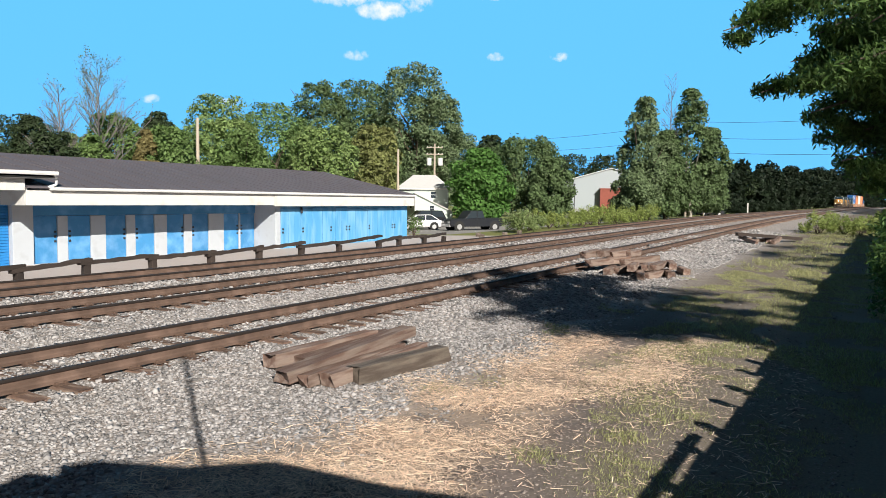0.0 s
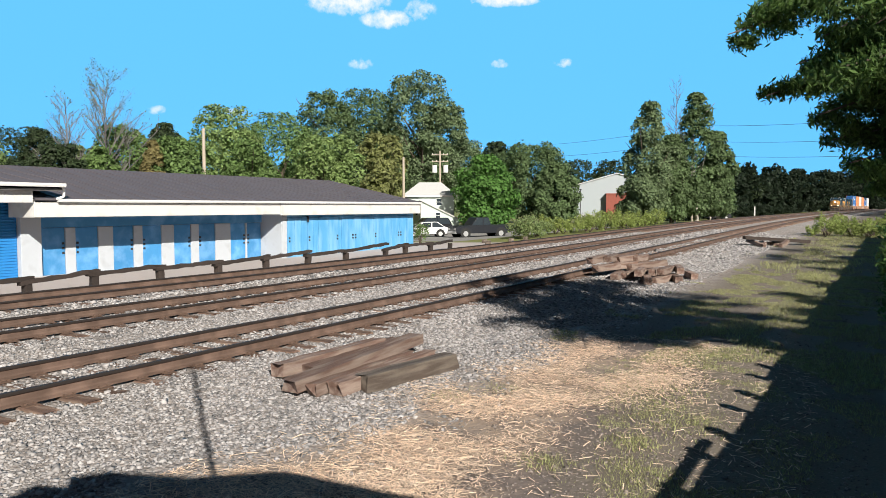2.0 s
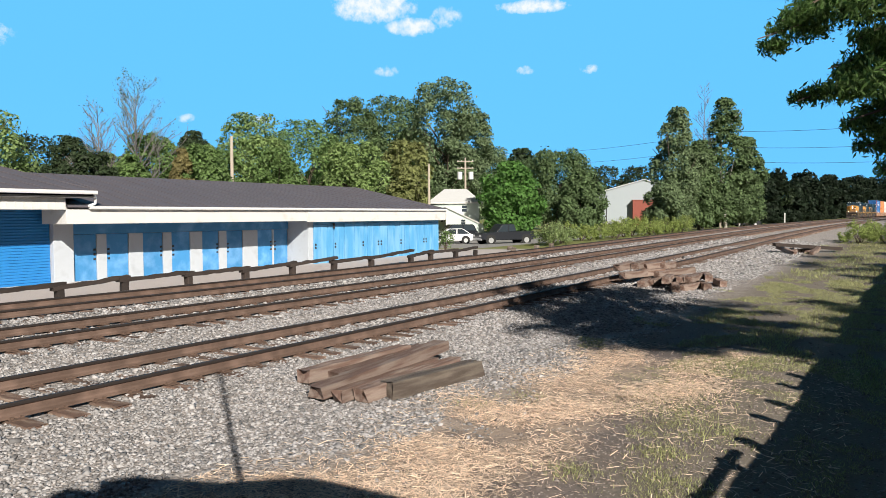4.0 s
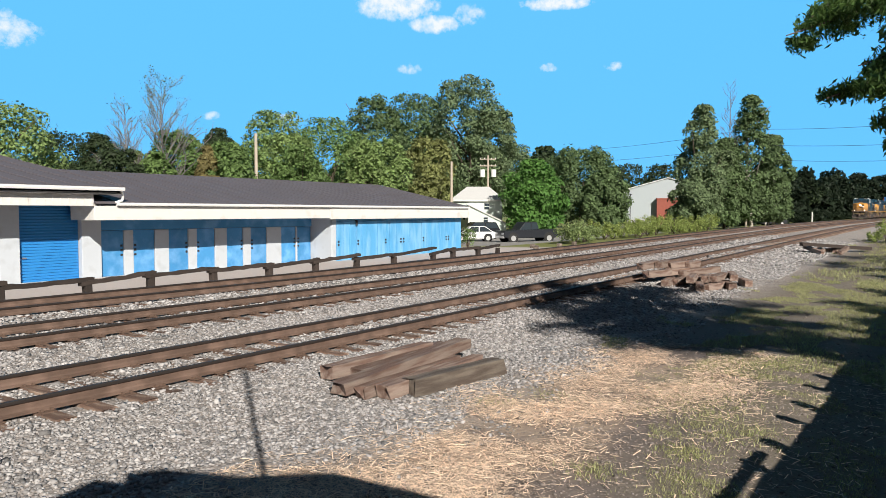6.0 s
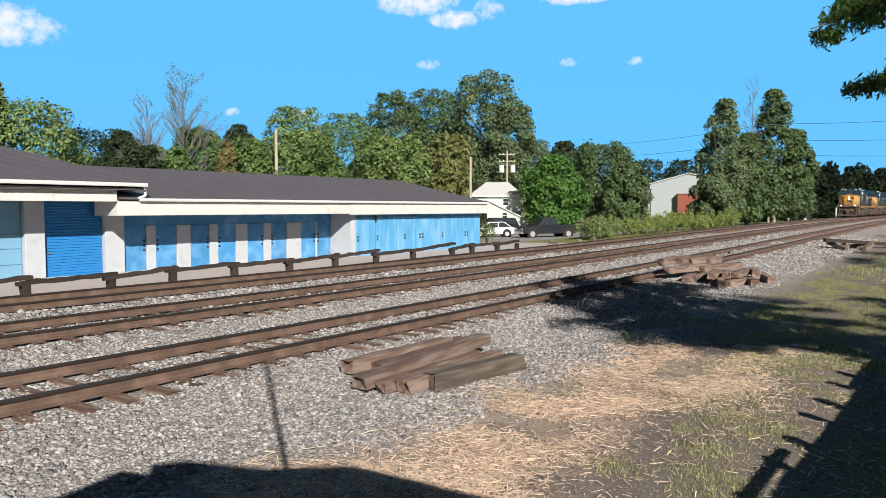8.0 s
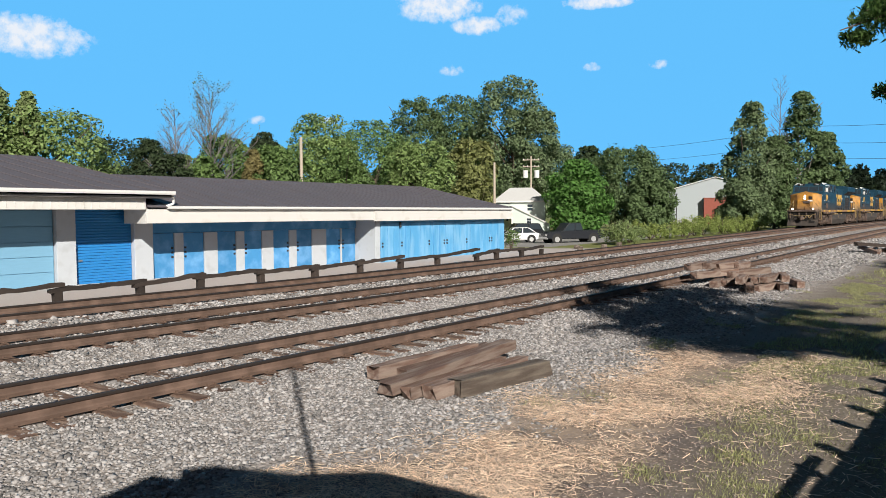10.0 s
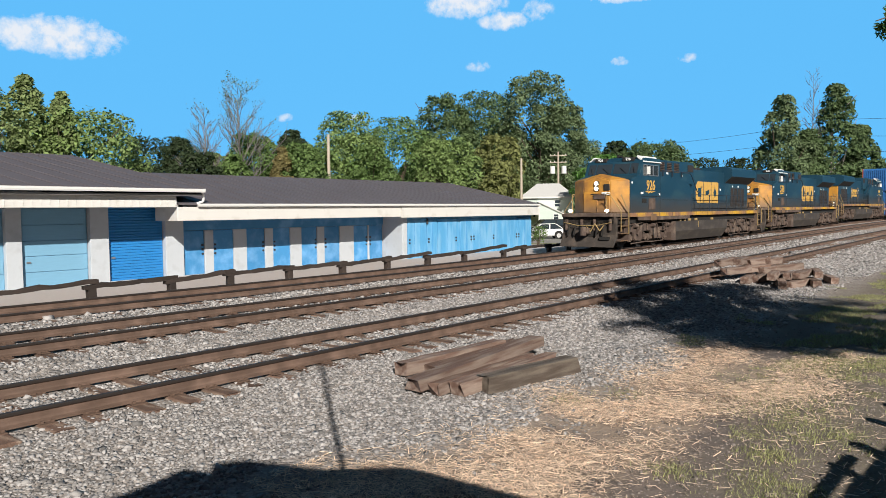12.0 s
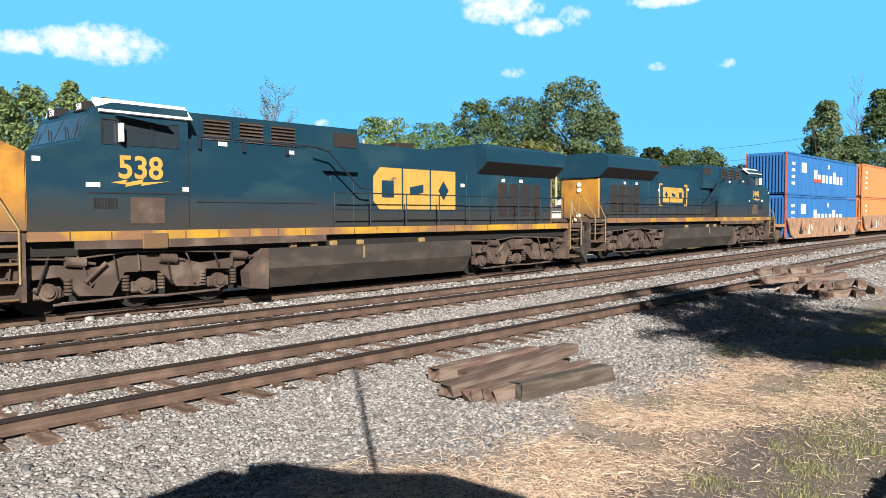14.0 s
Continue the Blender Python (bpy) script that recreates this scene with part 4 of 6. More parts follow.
    for s in (-1, 1):
        part("roof_panel", prism([(s * 1.58, 4.36), (s * 1.62, 4.38), (s * 1.24, 4.72), (s * 1.18, 4.66)], 1.45, 3.62, "x"), TM["roofwhite"], cab, "sun-bleached white roof edge")
        q = s * (B - 0.005)
        for a, b in ((1.50, 1.86), (1.92, 2.62), (2.66, 3.26)):
            w = part("side_window", boxed(a, b, min(q, q - s * 0.02), max(q, q - s * 0.02), 3.72, 4.22), TM["glass"], cab, "dark side window")
            fr = bmesh.new()
            for u in (a, b):
                box(fr, u - 0.018, u + 0.018, min(q, q + s * 0.02), max(q, q + s * 0.02), 3.69, 4.25)
            for v in (3.70, 4.24):
                box(fr, a, b, min(q, q + s * 0.02), max(q, q + s * 0.02), v - 0.018, v + 0.018)
            part("window_frame", fr, M["steel"] if number == "926" else TM["rail2"], w)
        part("sun_visor", prism([(1.80, 4.34), (1.80, 4.30), (3.0, 4.16), (3.0, 4.20)], min(q, q + s * 0.22), max(q, q + s * 0.22)), TM["blue"], cab) if number != "926" else None
        part("mirror", boxed(1.86, 1.92, min(q, q + s * 0.18), max(q, q + s * 0.18), 3.75, 4.15), TM["label"], cab)
    # windshield panes on the sloped front
    for a, b in ((-1.38, -0.98), (-0.92, -0.05), (0.05, 0.92), (0.98, 1.38)):
        bm = bmesh.new()
        sl = Vector((0.37, 0, 0.76)).normalized()
        nrm = Vector((-0.76, 0, 0.37)).normalized()
        base = Vector((1.05, 0, 3.72))
        vs = [base + sl * h + nrm * 0.012 + Vector((0, y, 0)) for h, y in ((0.08, a), (0.08, b), (0.66, b), (0.66, a))]
        vs2 = [v - nrm * 0.03 for v in vs]
        A, C = [bm.verts.new(v) for v in vs], [bm.verts.new(v) for v in vs2]
        bm.faces.new(A), bm.faces.new(C[::-1])
        for i in range(4):
            bm.faces.new((A[i], C[i], C[(i + 1) % 4], A[(i + 1) % 4]))
        bmesh.ops.recalc_face_normals(bm, faces=bm.faces)
        w = part("windshield", bm, TM["glass"], cab, "dark windshield pane")
        part("wiper", bars([vs[0] + nrm * 0.03 + Vector((0, 0.1, 0.02)), vs[0].lerp(vs[2], 0.6) + nrm * 0.03], 0.012, 5), TM["black"], w)
    for s in (-1, 1):
        nb = part("number_board", boxed(1.36, 1.62, min(s * 0.45, s * 1.1), max(s * 0.45, s * 1.1), 4.43, 4.645, bevel=0.02), TM["black"], cab, "number board beside the roof")
        text_mesh(number, 0.19, TM["label"], Matrix.Translation((1.352, s * 0.78, 4.54)) @ pose(0, 0, 0, 90, 0, -90), nb)
    # equipment behind the cab: blower and radiator grilles
    up = part("upper_hood", prism([(3.55, 3.4), (3.55, 4.62), (9.1, 4.66), (9.14, 4.3), (9.14, 3.4)], -1.18, 1.18), TM["blue"], lo, "blue upper hood")
    for s in (-1, 1):
        q = s * 1.19
        for a, b in ((4.06, 4.86), (5.06, 5.84), (6.02, 6.86)):
            gr = part("grille", boxed(a, b, min(q, q + s * 0.01), max(q, q + s * 0.01), 3.98, 4.52), TM["grille"], up, "brown louvred grille")
            for k in range(6):
                part("louvre", boxed(a, b, min(q + s * 0.01, q + s * 0.06), max(q + s * 0.01, q + s * 0.06), 4.0 + k * 0.09, 4.03 + k * 0.09), TM["grime"], gr)
            for u in (a, b):
                part("grille_frame", boxed(u - 0.035, u + 0.035, min(q, q + s * 0.07), max(q, q + s * 0.07), 3.94, 4.55), TM["blue"], gr)
        part("hatch", boxed(8.2, 9.05, min(q, q + s * 0.01), max(q, q + s * 0.01), 4.1, 4.5), TM["grille"], up)
        part("ledge_rail", bars([(3.75, s * 1.62, 4.02), (7.2, s * 1.62, 4.0), (7.7, s * 1.6, 3.9), (8.9, s * 1.5, 2.95), (9.3, s * 1.5, 2.9)], 0.028, 6), TM["rail2"], up)
        for x in (3.78, 5.0, 6.3):
            part("ledge_post", boxed(x - 0.03, x + 0.03, min(s * 1.575, s * 1.64), max(s * 1.575, s * 1.64), 3.72, 4.04), TM["rail2"], up)
    # long hood
    hood = part("long_hood", prism([(7.8, 1.8), (19.45, 1.8), (19.45, 4.25), (9.0, 4.30), (7.8, 4.30)], -1.0, 1.0), TM["blue"], lo, "long blue engine hood")
    part("exhaust_stack", boxed(11.5, 12.3, -0.4, 0.4, 4.3, 4.52, bevel=0.03), TM["grille"], hood)
    for s in (-1, 1):
        q = s * 1.002
        for k in range(13):
            x = 8.2 + k * 0.86
            part("hood_door", boxed(x + 0.015, x + 0.845, min(q, q + s * 0.018), max(q, q + s * 0.018), 1.95, 3.62, bevel=0.008), TM["blue"], hood)
        for x in (16.0, 16.7, 17.4, 18.1):
            part("tall_louvre", boxed(x, x + 0.55, min(q + s * 0.02, q + s * 0.04), max(q + s * 0.02, q + s * 0.04), 2.1, 3.3, bevel=0.01), TM["grille"], hood)
        for x, z in ((10.6, 3.2), (13.9, 3.1), (16.2, 3.35), (17.3, 3.35)):
            part("label_plate", boxed(x, x + 0.2, min(q + s * 0.042, q + s * 0.05), max(q + s * 0.042, q + s * 0.05), z, z + 0.12), TM["label"], hood)
    # radiator wings over the rear
    wing = part("radiator_cab", prism([(-1.5, 4.52), (-1.5, 4.02), (-1.02, 3.60), (1.02, 3.60), (1.5, 4.02), (1.5, 4.52), (1.2, 4.62), (-1.2, 4.62)], 14.8, 19.7, "x"), TM["blue"], lo, "overhanging radiator housing")
    for s in (-1, 1):
        bm = bmesh.new()
        bmesh.ops.create_grid(bm, x_segments=1, y_segments=1, size=0.5)
        n0, n1 = Vector((0, s * 1.5, 4.02)), Vector((0, s * 1.02, 3.60))
        out = Vector((0, s * 0.42, -0.48)).normalized() * 0.012
        for v in bm.verts:
            v.co = Vector((17.25 + v.co.x * 4.7, 0, 0)) + n0.lerp(n1, v.co.y + 0.5) + out
        r = bmesh.ops.extrude_face_region(bm, geom=bm.faces[:])
        bmesh.ops.translate(bm, verts=[v for v in r["geom"] if isinstance(v, bmesh.types.BMVert)], vec=-out * 0.8)
        part("radiator_intake", bm, TM["black"], wing, "black radiator intake under the overhang")
    part("fan_cover", boxed(15.3, 19.2, -0.9, 0.9, 4.62, 4.70), TM["blue"], wing)
    part("rear_face", boxed(19.45, 19.6, -0.98, 0.98, 1.8, 3.6, bevel=0.03), TM["yellow"], lo, "yellow rear end of the hood")
    for z in (3.05, 3.3):
        bm = bmesh.new()
        rod(bm, (19.6, 0, z), (19.66, 0, z), 0.1, n=14)
        part("rear_headlight", bm, TM["lampdim"], lo)
    # fuel tank
    tank = part("fuel_tank", prism([(-1.52, 1.28), (-1.52, 0.75), (-1.2, 0.22), (1.2, 0.22), (1.52, 0.75), (1.52, 1.28)], 5.75, 13.9, "x"), TM["tank"], lo, "long grey-brown fuel tank")
    for s in (-1, 1):
        part("tank_end", prism([(5.2, 0.28), (5.75, 0.22), (5.75, 1.28), (5.6, 1.28), (5.15, 0.7)], min(s * 1.1, s * 1.5), max(s * 1.1, s * 1.5)), TM["grime"], tank)
        part("fuel_gauge", boxed(9.0, 9.06, min(s * 1.52, s * 1.54), max(s * 1.52, s * 1.54), 0.9, 1.25), TM["rail"], tank)
        for x in (6.6, 7.3, 8.0, 9.0, 11.6):
            part("pipe_fitting", boxed(x - 0.12, x + 0.12, min(s * 1.2, s * 1.45), max(s * 1.2, s * 1.45), 1.27, 1.42, bevel=0.03), TM["rail"], tank)
    truck(lo, (0.42, 2.5, 4.4))
    truck(lo, (14.7, 16.8, 18.9))
    # handrails along the walkway
    for s in (-1, 1):
        handrail(lo, [7.95, 9.3, 10.8, 12.3, 13.8, 15.2, 16.6, 18.0, 19.6], 1.8, 2.78, s * (B - 0.04), TM["rail2"])
        part("mid_rail", bars([(8.0, s * (B - 0.04), 2.3), (19.6, s * (B - 0.04), 2.3)], 0.016), TM["rail2"], lo)
        # end steps with sloping rails
        for x0, d in ((-0.05, -1), (19.9, 1)):
            well = part("step_well", boxed(min(x0, x0 + d * 1.25), max(x0, x0 + d * 1.25), min(s * 1.0, s * 1.12), max(s * 1.0, s * 1.12), 0.35, 1.78), TM["grime"], lo)
            for k in range(4):
                part("step", boxed(min(x0 + d * 0.12, x0 + d * 0.9), max(x0 + d * 0.12, x0 + d * 0.9), min(s * 1.1, s * 1.5), max(s * 1.1, s * 1.5), 0.42 + k * 0.36, 0.47 + k * 0.36), TM["grime"], well, "worn steel step")
                part("step_edge", boxed(min(x0 + d * 0.12, x0 + d * 0.9), max(x0 + d * 0.12, x0 + d * 0.9), min(s * 1.5, s * 1.515), max(s * 1.5, s * 1.515), 0.42 + k * 0.36, 0.465 + k * 0.36), TM["yellow"], well)
            part("step_side", boxed(min(x0, x0 + d * 0.1), max(x0, x0 + d * 0.1), min(s * 1.1, s * 1.54), max(s * 1.1, s * 1.54), 0.38, 1.62), TM["grime"], well)
            part("grab_rail", bars([(x0 + d * 0.12, s * 1.56, 0.75), (x0 + d * 0.12, s * 1.56, 1.85), (x0 + d * 0.55, s * 1.35, 2.72)], 0.024), TM["rail"], lo)
            part("grab_rail", bars([(x0 + d * 0.95, s * 1.56, 0.9), (x0 + d * 0.95, s * 1.56, 1.9), (x0 + d * 1.0, s * 0.95, 2.75), (x0 + d * 1.25, s * 0.95, 2.75), (x0 + d * 1.25, s * 0.95, 1.8)], 0.022), TM["rail"], lo)
    # pilots, couplers, hoses
    for x, d in ((-1.35, -1), (21.2, 1)):
        plow = part("pilot", prism([(x, 1.62), (x, 0.75), (x + d * 0.35, 0.16), (x + d * 0.25, 0.14), (x - d * 0.2, 0.6), (x - d * 0.2, 1.62)], -1.45, 1.45), TM["pilot"], lo, "dark steel pilot with snowplough")
        part("anticlimber", boxed(min(x - d * 0.3, x + d * 0.2), max(x - d * 0.3, x + d * 0.2), -1.3, 1.3, 1.62, 1.8, bevel=0.02), TM["grime"], plow)
        cp = bmesh.new()
        box(cp, min(x, x + d * 0.42), max(x, x + d * 0.42), -0.16, 0.16, 0.78, 1.08, bevel=0.04)
        rod(cp, (x + d * 0.42, 0.08, 0.72), (x + d * 0.42, 0.08, 1.14), 0.16, n=10)
        part("coupler", cp, TM["grime"], plow)
        for y in (-0.95, -0.6, 0.6, 0.95):
            part("air_hose", bars([(x + d * 0.02, y, 1.3), (x + d * 0.22, y + 0.05, 1.05), (x + d * 0.2, y + 0.12, 0.7), (x + d * 0.1, y + 0.25, 0.62)], 0.035, 8), TM["black"], plow)
        part("cable", bars([(x + d * 0.08, -0.9, 1.25), (x + d * 0.2, -0.7, 0.95), (x + d * 0.22, -0.45, 1.3), (x + d * 0.2, -0.2, 0.9), (x + d * 0.1, 0.1, 1.2)], 0.03, 8), TM["rail"], plow)
        for y in (-1.2, -0.35, 0.35, 1.2):
            part("uncoupling_bracket", boxed(min(x, x + d * 0.14), max(x, x + d * 0.14), y - 0.06, y + 0.06, 0.95, 1.5, bevel=0.02), TM["grime"], plow)
        part("uncoupling_lever", bars([(x + d * 0.16, -1.3, 1.35), (x + d * 0.16, -0.5, 1.2), (x + d * 0.2, 0.5, 1.2), (x + d * 0.16, 1.3, 1.35)], 0.02), TM["rail"], plow)
        part("draft_pocket", boxed(min(x, x + d * 0.08), max(x, x + d * 0.08), -0.4, 0.4, 0.65, 1.2, bevel=0.03), TM["black"], plow)
        part("plough_slot", boxed(min(x + d * 0.05, x + d * 0.24), max(x + d * 0.05, x + d * 0.24), -1.2, -0.7, 0.5, 0.66), TM["black"], plow)
        for y in (-1.0, 1.0):
            bm = bmesh.new()
            rod(bm, (x + d * 0.12, y, 1.92), (x - d * 0.05, y, 1.92), 0.07, n=12)
            part("ditch_light", bm, TM["lamp"] if lit and d < 0 else TM["lampdim"], plow, "ditch light")
    # roof fittings
    bm = bmesh.new()
    for k in range(3):
        rod(bm, (2.2 + 0.18 * k, 0.1 * k, 4.75), (1.8 + 0.18 * k, 0.1 * k, 4.75), 0.03, 0.07, n=8)
    box(bm, 2.2, 2.6, -0.05, 0.3, 4.66, 4.74)
    part("horn", bm, TM["black"], cab)
    part("antenna", bars([(2.9, 0.3, 4.66), (2.9, 0.3, 4.85)], 0.02), TM["black"], cab)
    # writing and marks on both sides
    for s in (-1, 1):
        mm = Matrix.Translation((2.36, s * (B + 0.008), 3.18)) @ pose(0, 0, 0, 90, 0, 0 if s < 0 else 180)
        text_mesh(number, 0.70 if len(number) < 4 else 0.50, TM["logo"], mm, cab)
        bm = prism([(1.68, 2.86), (2.05, 2.93), (2.0, 2.86), (2.42, 2.95), (2.38, 2.88), (3.02, 2.92), (2.35, 2.80), (2.38, 2.85), (2.0, 2.77), (2.02, 2.82)], min(s * B, s * (B + 0.01)), max(s * B, s * (B + 0.01)))
        part("bolt_mark", bm, TM["logo"], cab, "gold lightning stripe")
    # the company mark on the side that passes the yard verge
    f = 1 if reversed_unit else -1
    side = part("mark_panel", boxed(9.6, 14.2, min(f * 1.045, f * 1.02), max(f * 1.045, f * 1.02), 2.0, 3.75), TM["blue"], hood)
    if small_mark:
        company_mark(side, 11.2, 2.95, 2.4, 0.75, f * 1.046, True)
    else:
        company_mark(side, 9.8, 2.95, 3.85, 1.32, f * 1.046)
    return lo


def container(parent_name, m, colour, label, seed):
    c = thing("shipping_container", label, "shipping container", "double-stacked containers", at=m)
    L, W, H = 17.6, 2.6, 2.87
    n = 60
    bm = bmesh.new()
    # corrugated sides
    for s in (-1, 1):
        pts = []
        for i in range(n * 4 + 1):
            x = 0.12 + (L - 0.24) * i / (n * 4)
            pts.append((x, s * (W / 2 - (0.0 if (i % 4) < 2 else 0.03))))
        lo = [bm.verts.new((x, y, 0.12)) for x, y in pts]
        hi = [bm.verts.new((x, y, H - 0.12)) for x, y in pts]
        for i in range(len(pts) - 1):
            bm.faces.new((lo[i], lo[i + 1], hi[i + 1], hi[i]))
    part("side_panel", bm, colour, c)
    part("core", boxed(0.1, L - 0.1, -W / 2 + 0.05, W / 2 - 0.05, 0.05, H - 0.02), colour, c)
    for s in (-1, 1):
        for z in (0.06, H - 0.06):
            part("side_rail", boxed(0, L, s * W / 2 - 0.04, s * W / 2 + 0.02, z - 0.06, z + 0.06), colour, c)
    for x in (0.06, 2.6, L - 2.6, L - 0.06):
        for s in (-1, 1):
            part("corner_post", boxed(x - 0.09, x + 0.09, s * W / 2 - 0.05, s * W / 2 + 0.025, 0, H), TM["cred"] if seed < 2 and x < 1 else colour, c)
    for k in range(12):
        y = -W / 2 + 0.15 + k * 0.21
        part("end_rib", boxed(-0.03, 0.1, y - 0.05, y + 0.05, 0.15, H - 0.15), colour, c)
    for s in (-1, 1):
        q = s * (W / 2 + 0.002)
        y0, y1 = min(q, q + s * 0.008), max(q, q + s * 0.008)
        if seed < 2:
            part("badge", boxed(3.3, 4.4, y0, y1, 1.6, 2.3, bevel=0.003), TM["label"], c, "white badge")
            for k, w in enumerate((0.7, 0.6, 0.62, 0.45, 0.65, 0.7, 0.6, 0.65)):
                part("lettering_bar", boxed(6.2 + k * 0.95, 6.2 + k * 0.95 + w, y0, y1, 1.0, 1.9 if k in (0, 5) else 1.6), TM["label"], c, "white bar of lettering")
            part("lettering_bar", boxed(6.0, 8.1, y0 - 0.003, y1 + 0.003, 1.0, 1.25), TM["cred"], c)
        for k in range(4):
            part("code_bar", boxed(1.2, 1.9, y0, y1, 0.7 + k * 0.45, 0.9 + k * 0.45), TM["label"], c)
        part("placard", boxed(9.6, 10.0, y0, y1, 2.1, 2.4), TM["label"], c)
    return c


TM["cblue"] = material("container_blue", (0.035, 0.16, 0.42), 0.5, vary=0.15, scale=0.7)
TM["cred"] = material("container_red", (0.50, 0.10, 0.06), 0.5, vary=0.15)
TM["corange"] = material("container_orange", (0.62, 0.24, 0.09), 0.5, vary=0.15, scale=0.7)
TM["cgrey"] = material("container_white", (0.60, 0.58, 0.56), 0.5, vary=0.12, scale=0.7)
TM["well"] = material("well_car_paint", (0.43, 0.25, 0.16), 0.7, vary=0.3, scale=1, dirt=(0.24, 0.16, 0.11), dirt_amount=0.5)


def well_car():
    w = thing("well_car", "rusty brown articulated well car with painted scrawls", "railway wagon", "well cars")
    L = 19.4
    for s in (-1, 1):
        part("side_sill", prism([(0.9, 1.5), (1.6, 0.55), (2.2, 0.3), (L - 2.2, 0.3), (L - 1.6, 0.55), (L - 0.9, 1.5), (L - 0.9, 1.7), (0.9, 1.7)], min(s * 1.42, s * 1.50), max(s * 1.42, s * 1.50)), TM["well"], w)
        for k in range(10):
            part("side_rib", boxed(2.6 + k * 1.55, 2.7 + k * 1.55, min(s * 1.5, s * 1.55), max(s * 1.5, s * 1.55), 0.35, 1.65), TM["well"], w)
        for k, (x, ww, h) in enumerate(((3.2, 1.6, 0.8), (5.2, 1.2, 0.7), (11.5, 1.3, 0.7), (13.0, 0.9, 0.8), (14.2, 1.5, 0.6))):
            part("scrawl", prism([(x, 0.6), (x + ww * 0.3, 0.6 + h), (x + ww * 0.4, 0.7), (x + ww * 0.7, 0.55 + h), (x + ww, 0.62), (x + ww * 0.7, 0.62 + h * 0.5), (x + ww * 0.4, 0.55)], min(s * 1.50, s * 1.508), max(s * 1.50, s * 1.508)), TM["label"] if k % 2 else TM["black"], w)
    part("floor", boxed(1.2, L - 1.2, -1.42, 1.42, 0.28, 0.36), TM["well"], w)
    for x0 in (0.0, L - 1.0):
        part("end_platform", boxed(x0, x0 + 1.0, -1.3, 1.3, 1.1, 1.3), TM["well"], w)
    for x in (-0.75, 0.75):
        for s in (-1, 1):
            wheel(w, x, s * 0.83, 0.48)
    for s in (-1, 1):
        part("side_frame", prism([(-1.2, 0.62), (-0.9, 0.36), (-0.5, 0.4), (-0.3, 0.26), (0.3, 0.26), (0.5, 0.4), (0.9, 0.36), (1.2, 0.62), (0.5, 0.9), (-0.5, 0.9)], min(s * 0.95, s * 1.1), max(s * 0.95, s * 1.1)), TM["grime"], w)
    part("bolster", boxed(-0.3, 0.3, -1.0, 1.0, 0.5, 1.1), TM["black"], w)
    return w


TRAIN = []          # things of the train with their places behind the lead nose


def make_train():
    TRAIN.append((locomotive("926", 0, lit=True), 0.0, False))
    TRAIN.append((locomotive("538", 0), LOCO_PITCH, False))
    TRAIN.append((locomotive("3440", 0, reversed_unit=True, small_mark=True), 2 * LOCO_PITCH + 19.4, True))
    start = 3 * LOCO_PITCH - 2.3 + 1.2
    car = well_car()
    kinds = ["cblue", "corange", "cgrey", "corange", "cblue", "cgrey"]
    names = {"cblue": "blue corrugated shipping container with red end posts and white bars", "corange": "orange corrugated shipping container", "cgrey": "off-white corrugated shipping container"}
    for i, k in enumerate(kinds):
        x = start + i * 19.5
        TRAIN.append((car if i == 0 else copy_thing(car, Matrix()), x, False))
        for j in range(2):
            c = container("c", Matrix(), TM[k], names[k], 0 if k == "cblue" else 5)
            TRAIN.append((c, x + 0.9, False, 0.37 + j * 2.9))


make_train()


def train_pose(s, z=0.0, reverse=False):
    yc, top = TRACKS[2]
    d = 0.5
    slope = (bend(s + d) - bend(s - d)) / (2 * d)
    return pose(s, yc + bend(s), top + rise(s) + z, 0, 0, math.degrees(math.atan(slope)) + (180 if reverse else 0))


def motions():
    """The train runs towards the viewer at an even 26 m/s."""
    for ob, back, rev, *z in TRAIN:
        rows = []
        for i in range(57):
            t = i * 0.25
            rows.append((t, train_pose(4.9 + 26.0 * (13.0 - t) + back, z[0] if z else 0.0, rev)))
        walk(ob, rows)

# ---------------------------------------------------------------- trees


def crown_points(rng, lobes, n, spread=1.0):
    """Leaf places on and in overlapping lobes that fill a unit crown (radius 1, from z 0 to 1)."""
    P = []
    for cx, cy, cz, r in lobes:
        k = int(n * r * r / sum(l[3] ** 2 for l in lobes))
        d = rng.normal(size=(k, 3))
        d /= np.linalg.norm(d, axis=1)[:, None]
        rad = r * (1 - 0.45 * rng.random(k) ** 1.7)
        P.append(np.array([cx, cy, cz]) + d * rad[:, None] * np.array([1, 1, 0.42 * spread]))
    return np.concatenate(P)


def leaf_quads(rng, P, size, aspect=0.6, droop=0.0, out=None):
    k = len(P)
    u = rng.normal(size=(k, 3))
    if out is not None:
        nn = out + np.array([0, 0, 0.45]) + rng.normal(size=(k, 3)) * 0.55
        nn /= np.linalg.norm(nn, axis=1)[:, None]
        u -= nn * (u * nn).sum(1)[:, None]
    u[:, 2] -= droop
    u /= np.linalg.norm(u, axis=1)[:, None]
    w = rng.normal(size=(k, 3)) if out is None else nn
    v = np.cross(u, w)
    v /= np.linalg.norm(v, axis=1)[:, None]
    s = size * rng.uniform(0.6, 1.35, k)[:, None]
    n = np.cross(u, v)
    a, b = u * s, v * s * aspect
    quad = np.stack([P - a, P + b * 0.9 + n * s * 0.12, P + a, P - b * 0.9 + n * s * 0.12], 1)
    return quad.reshape(-1, 3), np.arange(4 * k).reshape(k, 4)


